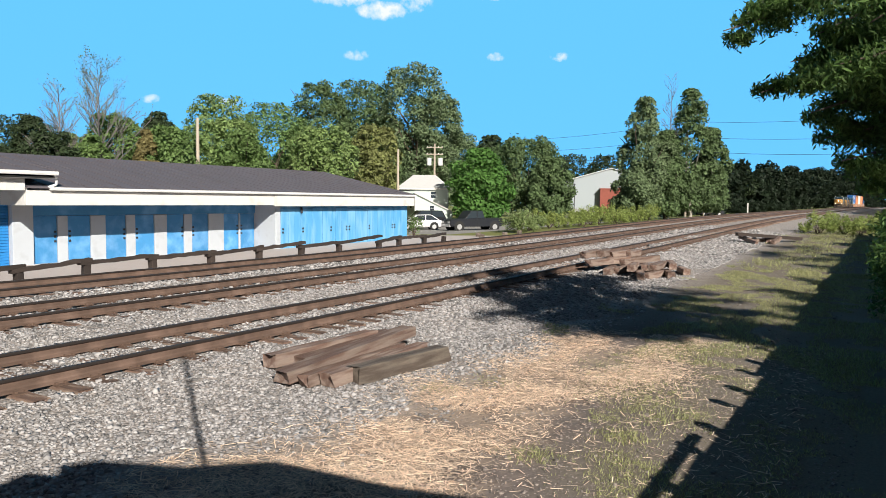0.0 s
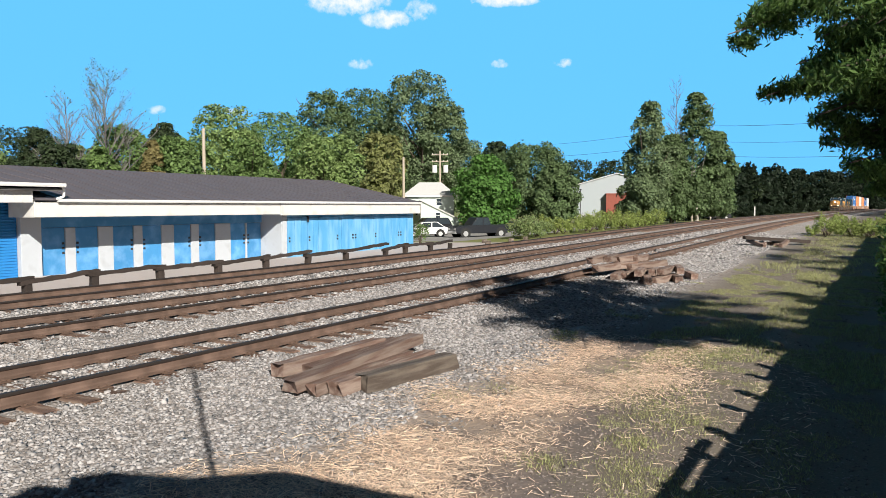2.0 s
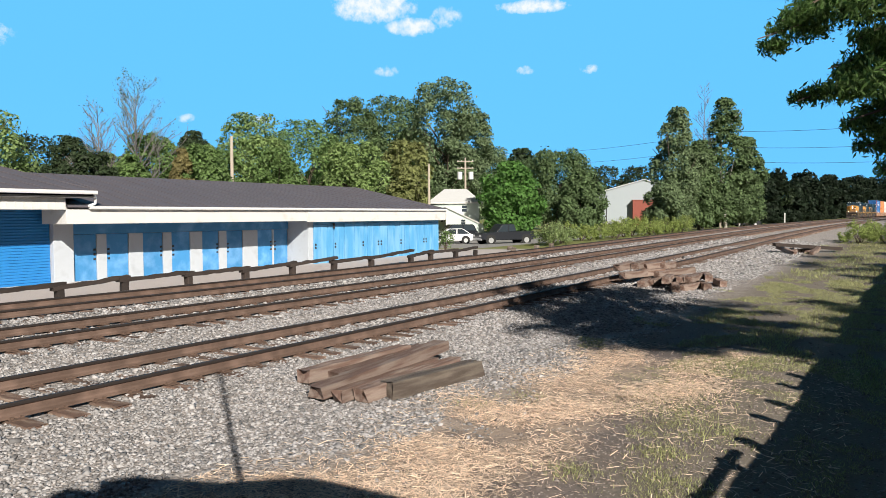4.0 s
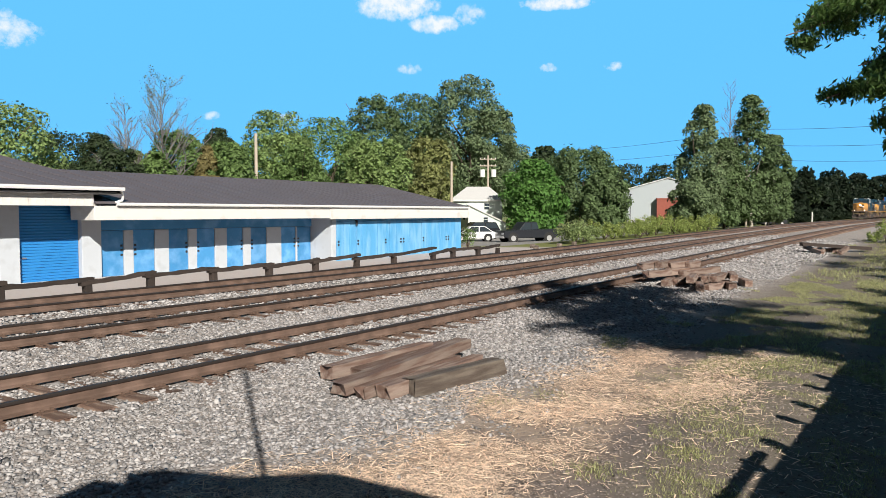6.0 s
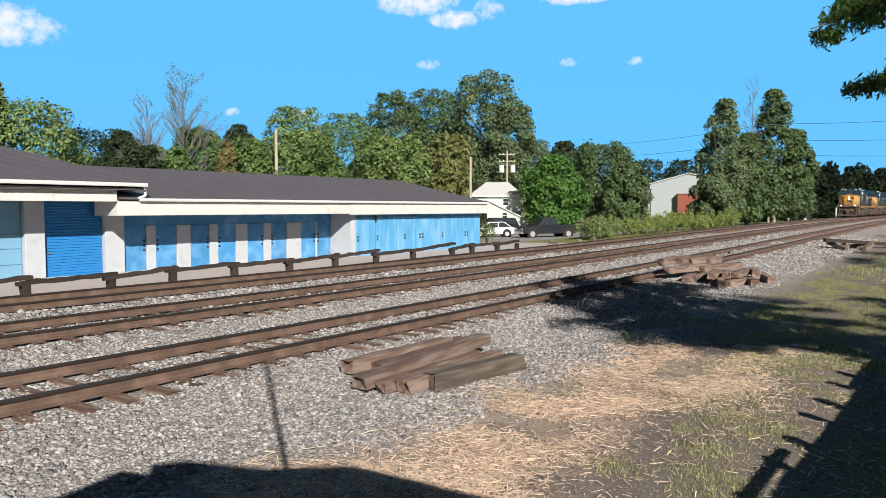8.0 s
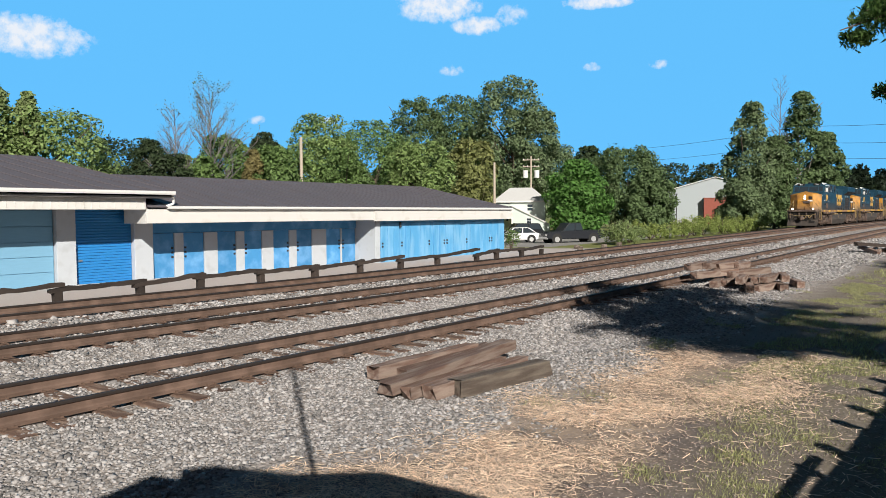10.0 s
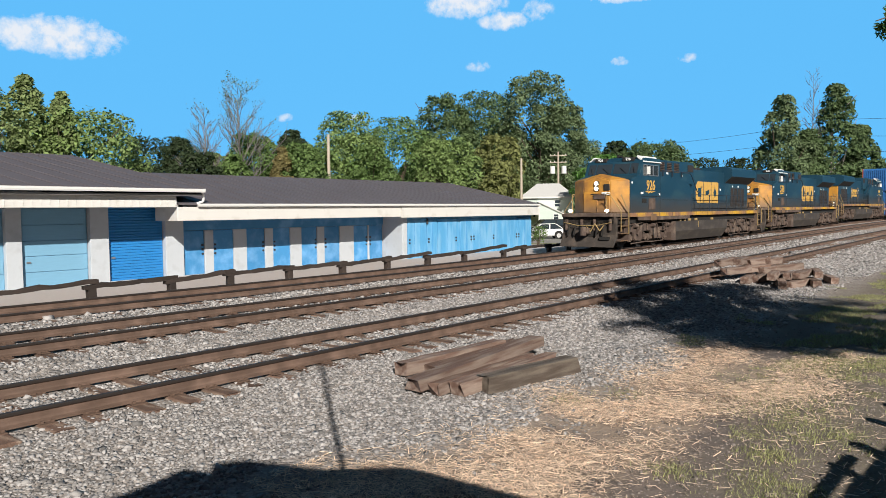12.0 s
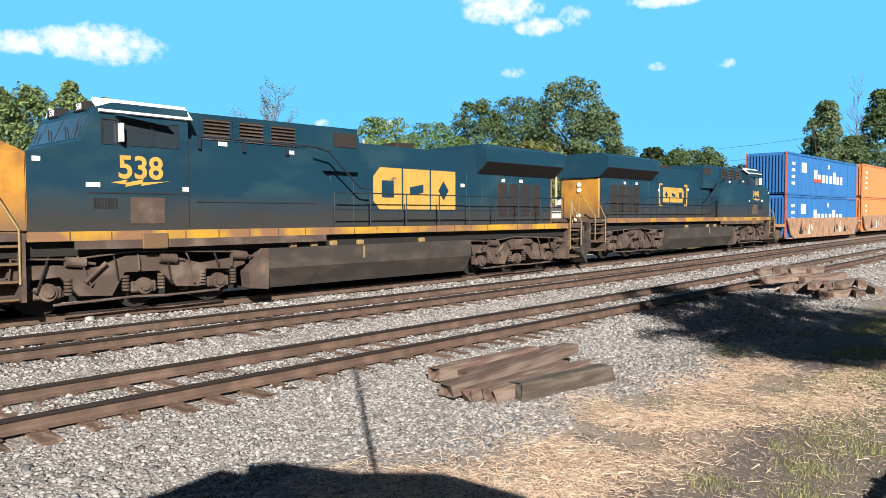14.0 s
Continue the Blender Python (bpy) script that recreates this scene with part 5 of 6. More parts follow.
def make_lobes(seed, count, kind):
    rnd = random.Random(seed)
    out = []
    for i in range(count):
        z = rnd.uniform(0.08, 0.95)
        if kind == "round":
            wide = math.sqrt(max(0.05, 1 - (2 * z - 0.95) ** 2))
        elif kind == "tall":
            wide = (0.75 if z < 0.55 else 0.75 * (1.0 - z) / 0.45 + 0.15) * rnd.uniform(0.7, 1.1)
        else:
            wide = min(1.0, 0.45 + z * 0.9) * math.sqrt(max(0.04, 1.12 - z))
        a = rnd.uniform(0, 2 * math.pi)
        r = wide * math.sqrt(rnd.random()) * 0.8
        out.append((r * math.cos(a), r * math.sin(a), z, rnd.uniform(0.12, 0.34) * (1.0 if kind == "round" else 0.85)))
    return out


def crown(parent, rng, seed, kind, r, height, z0, n, size, mat, count=60):
    """Leaves on the sunward skins of many rounded clumps that sit on an uneven egg-shaped crown."""
    rnd = random.Random(seed)
    lobes = []
    lean = (rnd.uniform(-0.15, 0.15), rnd.uniform(-0.15, 0.15))
    for k in range(count):
        f = (k + 0.5) / count
        z = min(0.97, max(0.03, f + rnd.uniform(-0.05, 0.05)))
        if kind == "round":
            wide = max(0.12, 1 - abs(2 * z - 0.9) ** 2.4) ** 0.5
        elif kind == "column":
            wide = (0.92 if z < 0.42 else 0.92 - 0.82 * ((z - 0.42) / 0.58) ** 1.25) * rnd.uniform(0.7, 1.15)
        elif kind == "tall":
            wide = max(0.10, 1 - abs((z - 0.34) / 0.66) ** 1.7) if z > 0.34 else 0.72 + 0.28 * z / 0.34
        else:
            wide = max(0.12, 1 - abs((z - 0.58) / 0.5) ** 2.2) ** 0.5 if z > 0.58 else 0.55 + 0.45 * z / 0.58
        a = k * 2.39996 + rnd.uniform(-0.5, 0.5)
        q = wide * rnd.uniform(0.55, 1.0) * (1 + 0.16 * math.sin(2 * a + seed) * math.sin(5 * z + seed))
        lr = r * rnd.uniform(0.20, 0.36) * (0.7 + 0.3 * wide)
        lobes.append((r * (q * math.cos(a) * 0.86 + lean[0] * z), r * (q * math.sin(a) * 0.86 + lean[1] * z), z0 + z * (height - 0.5 * lr), lr))
    tot = sum(l[3] ** 2 for l in lobes)
    P, D = [], []
    mid = np.array([0, 0, z0 + 0.35 * height])
    for cx, cy, cz, lr in lobes:
        c = np.array([cx, cy, cz])
        o = c - mid
        o = o / (np.linalg.norm(o) + 1e-6)
        k = max(10, int(n * lr * lr / tot))
        d = rng.normal(size=(k, 3)) + o * 0.75 + np.array([0, 0, 0.25])
        d /= np.linalg.norm(d, axis=1)[:, None]
        rad = lr * (1.05 - 0.5 * rng.random(k) ** 2.0)
        stray = rng.random(k) < 0.10
        rad[stray] *= rng.uniform(1.0, 1.35, stray.sum())
        P.append(c + d * rad[:, None] * np.array([1, 1, 0.86]))
        D.append(d)
    P, D = np.concatenate(P), np.concatenate(D)
    P[:, 2] = np.maximum(P[:, 2], 0.05)
    v, f = leaf_quads(rng, P, size, out=D)
    return quick_mesh("crown", v, f, mat, parent)


def trunk_mesh(seed, height, radius, spread, mat, limbs=7):
    rnd = random.Random(seed)
    bm = bmesh.new()
    p, pts = Vector((0, 0, -0.2)), []
    for i in range(6):
        pts.append(p.copy())
        p = p + Vector((rnd.uniform(-0.04, 0.04) * height, rnd.uniform(-0.04, 0.04) * height, height * 0.17))
    for i, (a, b) in enumerate(zip(pts, pts[1:])):
        rod(bm, a, b, radius * (1 - i * 0.16), radius * (1 - (i + 1) * 0.16), n=8)
    for i in range(limbs):
        a = pts[1 + i % 4].lerp(pts[2 + i % 4], rnd.random())
        ang = rnd.uniform(0, 6.28)
        b = a + Vector((math.cos(ang) * spread * 0.6, math.sin(ang) * spread * 0.6, height * rnd.uniform(0.12, 0.28)))
        c = b + Vector((math.cos(ang) * spread * 0.3, math.sin(ang) * spread * 0.3, height * rnd.uniform(0.06, 0.16)))
        rod(bm, a, b, radius * 0.42, radius * 0.24, n=6)
        rod(bm, b, c, radius * 0.24, radius * 0.08, n=5)
    return bm


NAMES = dict(deep="tall deep green tree with a rounded crown", mid="leafy green tree behind the yard", light="light green leafy tree behind the roof", dark="dark green tree in a far row", yellow="yellow-green tree beside taller trees", olive="tall olive-green tree with full crown",
             grey="tall grey-green tree with open crown", orange="small narrow tree turning orange", maple="round bright green maple tree", bare="half-bare tree with thin twigs")


def tree(x, y, h, r, hue, seed, low=0.22, kind=None, trunk="bark", leaves=7000, size=0.2):
    kind = kind or {"maple": "round", "grey": "open", "olive": "tall", "orange": "tall"}.get(hue, "round" if seed % 2 else "open")
    t = thing("tree", NAMES[hue], "tree", at=pose(x, y, ground_z(x, y) - 0.05, 0, 0, (seed * 67) % 360))
    part("trunk", trunk_mesh(seed, h * 0.8, max(0.12, h * 0.017), r, M[trunk]), M[trunk], t)
    rng = np.random.default_rng(seed)
    crown(t, rng, seed, kind, r * 1.06, h * (1 - low), h * low, leaves, size, LEAF[hue], count=int(46 + 14 * min(3.0, h / r)))
    return t


def bare_tree(x, y, h, r, seed, leaves):
    """A straight leader with steep side branches and thin twigs."""
    t = thing("tree", NAMES["bare"], "tree", at=pose(x, y, ground_z(x, y)))
    rnd = random.Random(seed)
    bm, tips = bmesh.new(), []

    def grow(p, d, length, rad, depth):
        q = p + d * length
        rod(bm, p, q, rad, rad * 0.55, n=4)
        tips.append(q)
        if depth >= 3:
            return
        for k in range(4):
            e = (d + Vector((rnd.uniform(-1, 1), rnd.uniform(-1, 1), rnd.uniform(0.0, 0.8))) * 0.55).normalized()
            grow(p.lerp(q, 0.35 + 0.2 * k), e, length * rnd.uniform(0.38, 0.6), rad * 0.5, depth + 1)

    pts = [Vector((rnd.uniform(-0.1, 0.1) * (k > 0), rnd.uniform(-0.1, 0.1) * (k > 0), h * k / 8 - 0.2 * (k == 0))) for k in range(9)]
    for k, (a, c) in enumerate(zip(pts, pts[1:])):
        rod(bm, a, c, 0.13 * (1 - k / 8.6), 0.13 * (1 - (k + 1) / 8.6), n=6)
    for k in range(40):
        f = 0.3 + 0.68 * k / 39
        a = rnd.uniform(0, 6.283)
        p = Vector((0, 0, h * f))
        d = Vector((math.cos(a), math.sin(a), rnd.uniform(0.9, 1.6))).normalized()
        grow(p, d, r * (1.35 - f) * rnd.uniform(0.7, 1.15), 0.075 * (1.2 - f), 1)
    part("trunk", bm, M["twig"], t, "thin bare branches")
    rng = np.random.default_rng(seed)
    P = np.array([tuple(q) for q in tips])
    P = P[rng.integers(0, len(P), leaves)] + rng.normal(0, 0.12, (leaves, 3))
    v, f = leaf_quads(rng, P, 0.06)
    quick_mesh("crown", v, f, LEAF["grey"], t)


TREES = [
    (16, 46, 11.8, 3.4, "olive"), (19, 47, 12.8, 2.2, "olive"), (20, 45, 11.6, 1.5, "olive"), (22, 45, 10.2, 4.0, "light"), (13, 45, 11.5, 3.2, "olive"),
    (55, 96, 14.6, 5.9, "dark"), (58, 94, 14.4, 4.2, "dark"), (32, 45, 7.8, 1.9, "olive"), (32, 42, 7.6, 1.9, "mid"), (37, 46, 9.9, 2.6, "mid"),
    (33, 37, 7.9, 1.3, "orange"), (35, 37, 8.2, 1.9, "mid"), (72, 85, 16.1, 3.1, "dark"), (47, 45, 12.6, 3.1, "light"), (51, 42, 12.0, 3.9, "mid"),
    (48.1, 33.0, 9.3, 2.7, "light"), (80.4, 59.6, 19.6, 5.0, "deep"), (87.2, 57.4, 20.4, 5.4, "deep"), (87.9, 49.3, 22.2, 5.2, "grey"), (91.5, 47.2, 18.0, 3.6, "grey"), (89, 55, 15.9, 7.2, "deep"),
    (67, 41, 11.5, 2.9, "yellow"), (42, 36, 8.4, 2.6, "mid"), (115, 57, 14.8, 4.9, "grey"), (140, 63, 17.1, 4.4, "dark"), (120, 47, 13.6, 7.0, "deep"),
    (71.7, 29.5, 8.7, 3.6, "maple"), (92.8, 33.8, 11.6, 4.8, "deep"), (90.5, 28.6, 8.6, 3.0, "deep"), (222, 74, 18.0, 7.0, "dark"), (226, 64, 17.4, 7.0, "dark"), (99.2, 18.5, 16.8, 4.1, "grey"),
    (106.6, 13.6, 18.6, 3.9, "deep"), (110.2, 11.4, 13.0, 3.0, "deep"), (97.2, 19.0, 8.0, 3.0, "grey"), (124, 70, 12.6, 5.9, "dark"), (211, 76, 11.5, 7.2, "dark"),
    (234, 32, 14.5, 9.4, "dark"), (243, 75, 12.5, 12.2, "dark"), (52, 36, 8.6, 2.8, "dark"), (100, 62, 13, 6, "dark"), 
    (40, 42, 8.6, 2.6, "mid"), (28, 40, 7.4, 2.4, "dark"), (44, 40, 9.8, 2.6, "light"), (57, 44, 10.5, 3.0, "mid"), (76, 48, 11.5, 4.0, "deep"), (94, 52, 13.5, 5, "deep"), (107, 55, 14, 5, "grey"), (112, 12.6, 10, 2.2, "deep"), (103, 16.4, 12.6, 3.6, "deep"),
    (62, 50, 8, 4, "dark"), (30, 52, 7.0, 3.4, "dark"), (24, 50, 6.6, 3.0, "mid"), (43, 50, 8, 3.4, "dark"), (200, 40, 11, 7, "dark"), (180, 30, 8, 6, "dark"),
]


def make_trees():
    for i, (x, y, h, r, hue) in enumerate(TREES):
        by_line = 95 < x < 115 and y < 22
        low = 0.08 if hue in ("maple", "dark") or h < 9 else (0.1 if by_line else 0.2)
        away = math.hypot(x, y)
        tree(x, y, h, r, hue, i + 1, low=low, leaves=5000 if away > 150 else (15000 if by_line or h > 15 else 11000), size=0.45 if away > 150 else (0.15 if away < 75 else 0.22),
             kind="column" if by_line else None, trunk="palebark" if by_line and x > 105 else "bark")
    bare_tree(30.3, 43.3, 10.8, 2.4, 3, 500)
    bare_tree(34.8, 45.1, 13.2, 3.6, 4, 2400)
    bare_tree(105.4, 16.4, 20.2, 2.6, 6, 60)
    # far woods on both sides of the line, as one mass
    rng = np.random.default_rng(9)
    rnd = random.Random(9)
    V, F, base = [], [], 0
    spots = [(330 + k * 14 + rnd.uniform(-8, 8), 30 - k * 2.0 + rnd.uniform(-3, 5), rnd.uniform(16, 21), rnd.uniform(8, 12)) for k in range(12)]
    spots += [(205 + k * 13, 27 - k * 0.55 + rnd.uniform(-1, 4), rnd.uniform(12, 15.5), rnd.uniform(6.5, 8)) for k in range(13)]
    spots += [(128 + k * 9, 19.5 + rnd.uniform(-0.5, 2.5), rnd.uniform(1.6, 3.0), rnd.uniform(2.2, 3.2)) for k in range(22)]
    spots += [(480 + k * 10, 14 - k * 6, rnd.uniform(19, 23), 14) for k in range(8)]
    spots += [(300 + k * 25, 55 + rnd.uniform(-10, 25), rnd.uniform(17, 22), 13) for k in range(8)]
    spots += [(90 + k * 22, -22 - k * 0.5 + rnd.uniform(-5, 3), rnd.uniform(7, 11), rnd.uniform(4, 6)) for k in range(14)]
    # tall woods added south of the line to shade it
    spots += [(185 + k * 15, -21 - (185 + k * 15) ** 2 / 21400 + rnd.uniform(-2, 2), rnd.uniform(15, 18), rnd.uniform(7, 9)) for k in range(17)]
    # unseen woods behind the viewer, added to block skylight
    spots += [(-130 + k * 17, -56 + rnd.uniform(-6, 3), rnd.uniform(17, 20), rnd.uniform(8, 11)) for k in range(18)]
    spots += [(-85 + rnd.uniform(-8, 4), -45 + k * 16, rnd.uniform(13, 17), rnd.uniform(8, 11)) for k in range(9)]
    for x, y, h, r in spots:
        lobes = make_lobes(rnd.randint(0, 999), 26, "round")
        P = crown_points(rng, lobes, 3000) * np.array([r, r, h]) + np.array([x, y, ground_z(x, y)])
        v, f = leaf_quads(rng, P, 0.7 if h > 5 else 0.3)
        V.append(v), F.append(f + base)
        base += len(v)
    tagged(quick_mesh("woods", np.concatenate(V), np.concatenate(F), LEAF["wood"]), "dark far woods beside the railway, plus added unseen rows", "woods", kind="stuff")


make_trees()


def near_tree(x, y, h, r, low, seed, leaves, lobes=44, boughs=()):
    """The tree that leans over the verge: drooping narrow leaves in sprays on real limbs."""
    t = thing("tree", "leafy tree with drooping narrow leaves over the grass verge", "tree", "verge trees", at=pose(x, y, ground_z(x, y)))
    rnd = random.Random(seed)
    rng = np.random.default_rng(seed)
    bm, sprays = bmesh.new(), []
    rod(bm, (0, 0, -0.2), (0.15, 0.1, h * 0.45), 0.2, 0.14, n=10)
    rod(bm, (0.15, 0.1, h * 0.45), (0, 0.2, h * 0.9), 0.14, 0.03, n=8)
    for i in range(lobes):
        z = h * rnd.uniform(low, 0.97)
        a = rnd.uniform(0, 6.283)
        reach = r * rnd.uniform(0.5, 1.0) * math.sqrt(max(0.12, 1 - abs(2 * (z / h - low) / (1 - low) - 0.9) ** 2.2))
        p0 = Vector((0.1, 0.1, max(h * 0.2, z - 0.5 * reach)))
        p1 = Vector((math.cos(a) * reach * 0.55, math.sin(a) * reach * 0.55, z + 0.12 * reach))
        p2 = Vector((math.cos(a) * reach, math.sin(a) * reach, z))
        rod(bm, p0, p1, 0.05, 0.03, n=5)
        rod(bm, p1, p2, 0.03, 0.008, n=5)
        for k in range(7):
            f = 0.25 + 0.75 * k / 6
            q = p1.lerp(p2, f) if f > 0.4 else p0.lerp(p1, 0.5 + f)
            sprays.append((q, 0.30 + 0.35 * rnd.random()))
    for start, tip in boughs:
        foot = Vector((x, y, ground_z(x, y)))
        a, c = Vector(start) - foot, Vector(tip) - foot
        rod(bm, (0.1, 0.1, h * 0.4), a, 0.08, 0.045, n=6)
        rod(bm, a, c, 0.045, 0.008, n=5)
        for k in range(16):
            f = 0.9 - 0.065 * k
            sprays.append((a.lerp(c, f) + Vector((rnd.uniform(-0.2, 0.2), rnd.uniform(-0.2, 0.2), rnd.uniform(-0.15, 0.15))), 0.18 + 0.02 * k))
    part("trunk", bm, M["bark"], t)
    P = []
    per = leaves // len(sprays)
    for q, s in sprays:
        d = rng.normal(size=(per, 3)) * np.array([s, s, s * 0.55]) * 0.52
        P.append(np.array(tuple(q)) + np.clip(d, -1.6 * s * 0.5, 1.6 * s * 0.5) + np.array([0, 0, -0.08]))
    v, f = leaf_quads(rng, np.concatenate(P), 0.052, aspect=0.30, droop=0.9)
    quick_mesh("crown", v, f, LEAF["near"], t)
    return t


# boughs over the verge: fork and tip
BOUGHS = [((9.61, -8.75, 5.37), (7.85, -7.18, 4.57)), ((10.01, -9.00, 6.17), (8.29, -7.40, 4.87)),
          ((9.41, -9.07, 4.40), (7.52, -7.72, 3.65)), ((9.81, -9.34, 4.85), (8.16, -8.01, 4.13)),
          ((9.40, -9.50, 3.97), (7.78, -8.31, 3.39)), ((9.59, -9.66, 3.59), (8.19, -8.47, 3.09)),
          ((9.39, -9.80, 3.17), (8.00, -8.68, 2.77)), ((9.57, -10.02, 2.87), (8.41, -8.86, 2.54)),
          ((9.60, -9.65, 5.40), (7.99, -8.36, 4.44)), ((9.58, -9.89, 4.28), (8.00, -8.64, 3.76)),
          ((9.58, -9.97, 5.50), (8.01, -8.93, 4.52)), ((9.77, -10.06, 3.67), (8.31, -8.92, 3.19))]
near_tree(9.4, -11.8, 8.6, 5.1, 0.45, 21, 190000, 90, BOUGHS)
# unseen trees, added to cast shade bands across the far verge
near_tree(31.0, -14.6, 8.0, 3.6, 0.1, 23, 20000, 50)
near_tree(37.0, -15.2, 8.0, 4.0, 0.08, 24, 14000, 40)
near_tree(50.0, -17.0, 8.0, 4.6, 0.08, 25, 14000, 40)

# ---------------------------------------------------------------- unseen behind the viewer: porch, mast and board fence, added for their shadows


def make_porch():
    p = thing("porch", "unseen wooden porch, low roof shaped to cast the verge shadow", "porch")
    part("deck", boxed(-9, -2.65, -16, -8.85, 0.42, 0.6), M["greywood"], p)
    for x in (-8.8, -5.7, -2.8):
        for y in (-15.8, -9.0):
            part("post", boxed(x - 0.07, x + 0.07, y - 0.07, y + 0.07, -0.7, 0.42), M["greywood"], p)
    for x, y in ((-8.8, -9.0), (-6.0, -9.0), (-8.8, -15.8), (-2.75, -15.8), (-2.75, -12.4)):
        part("roof_post", boxed(x - 0.07, x + 0.07, y - 0.07, y + 0.07, 0.6, 3.4), M["greywood"], p)
    # roof outline is shaped for the stepped shadow it throws on the ground
    bm = bmesh.new()
    edge = [(-9.4, -7.7), (-4.3, -8.15), (-3.62, -8.0), (-3.5, -8.32), (-3.36, -8.1), (-3.05, -8.3), (-2.7, -9.1), (-2.1, -9.75), (-1.95, -11.2), (-1.7, -12.2), (-1.7, -16.3), (-9.4, -16.3)]
    lo = [bm.verts.new((x, y, 3.45)) for x, y in edge]
    hi = [bm.verts.new((x, y, 3.6)) for x, y in edge]
    bm.faces.new(hi), bm.faces.new(lo[::-1])
    for i in range(len(edge)):
        j = (i + 1) % len(edge)
        bm.faces.new((lo[i], lo[j], hi[j], hi[i]))
    bmesh.ops.recalc_face_normals(bm, faces=bm.faces)
    part("roof", bm, M["greywood"], p)
    # unseen mast, added for its thin shadow
    part("mast", bars([(-2.72, -9.45, 3.55), (-2.5, -9.1, 6.0)], 0.032, 8), M["darkmetal"], p, "thin unseen mast added for its shadow")
    part("back_wall", boxed(-9, -1.7, -16.2, -16.0, 0.6, 3.45), M["white"], p)


make_porch()


def make_board_fence():
    # out of view; boards, braces and short top rail are shaped for their shadow
    f = thing("board_fence", "unseen tall board fence, added to cast shade on the verge", "fence")
    y, top = -10.1, 1.2
    x = 1.2
    for k in range(28):
        part("board_panel", boxed(x + 0.06, x + 2.14, y - 0.03, y + 0.03, -0.6, top - 0.04 * (k % 3)), M["greywood"], f)
        part("post", boxed(x - 0.06, x + 0.06, y - 0.09, y + 0.05, -0.8, top + 0.22), M["greywood"], f)
        if k < 4:
            part("brace", boxed(x + 0.9, x + 1.05, y - 0.05, y + 0.1, top - 0.1, top + 0.16), M["greywood"], f)
        x += 2.2
    part("top_rail", boxed(1.2, 3.9, y - 0.045, y + 0.045, top + 0.10, top + 0.17), M["greywood"], f)


make_board_fence()

# ---------------------------------------------------------------- timber piles


def timber(a, c, w=0.23, h=0.18, mat="timber", seed=0, group="loose ties by the track", label="split old railway tie, brown and weathered, lying on gravel"):
    """A squared log from a to c, with chipped, cracked ends."""
    rnd = random.Random(seed)
    a, c = Vector(a), Vector(c)
    L = (c - a).length
    bm = bmesh.new()
    n, rings = 9, []
    for k in range(n + 1):
        x = L * k / n + (rnd.uniform(-0.02, 0.02) if 0 < k < n else 0)
        chip = 0.06 if k in (0, n) else 0.012
        ring = []
        for u, v in ((-1, 0), (-0.96, 0.97), (-0.9, 1), (0.9, 1), (0.97, 0.96), (1, 0)):
            ring.append(bm.verts.new((x + (rnd.uniform(-chip, chip) if k in (0, n) else 0), u * w / 2 + rnd.uniform(-0.008, 0.008), v * h + rnd.uniform(-0.008, 0.008))))
        rings.append(ring)
    for r, s in zip(rings, rings[1:]):
        for k in range(6):
            bm.faces.new((r[k], r[(k + 1) % 6], s[(k + 1) % 6], s[k]))
    bm.faces.new(rings[0][::-1]), bm.faces.new(rings[-1])
    bmesh.ops.recalc_face_normals(bm, faces=bm.faces)
    ob = part("railway_tie", bm, M[mat], None)
    d = (c - a).normalized()
    side = Vector((0, 0, 1)).cross(d).normalized()
    up = d.cross(side)
    m = Matrix((d, side, up)).transposed().to_4x4()
    m.translation = a
    ob.matrix_basis = m
    tagged(ob, label, "railway tie", group)
    return ob


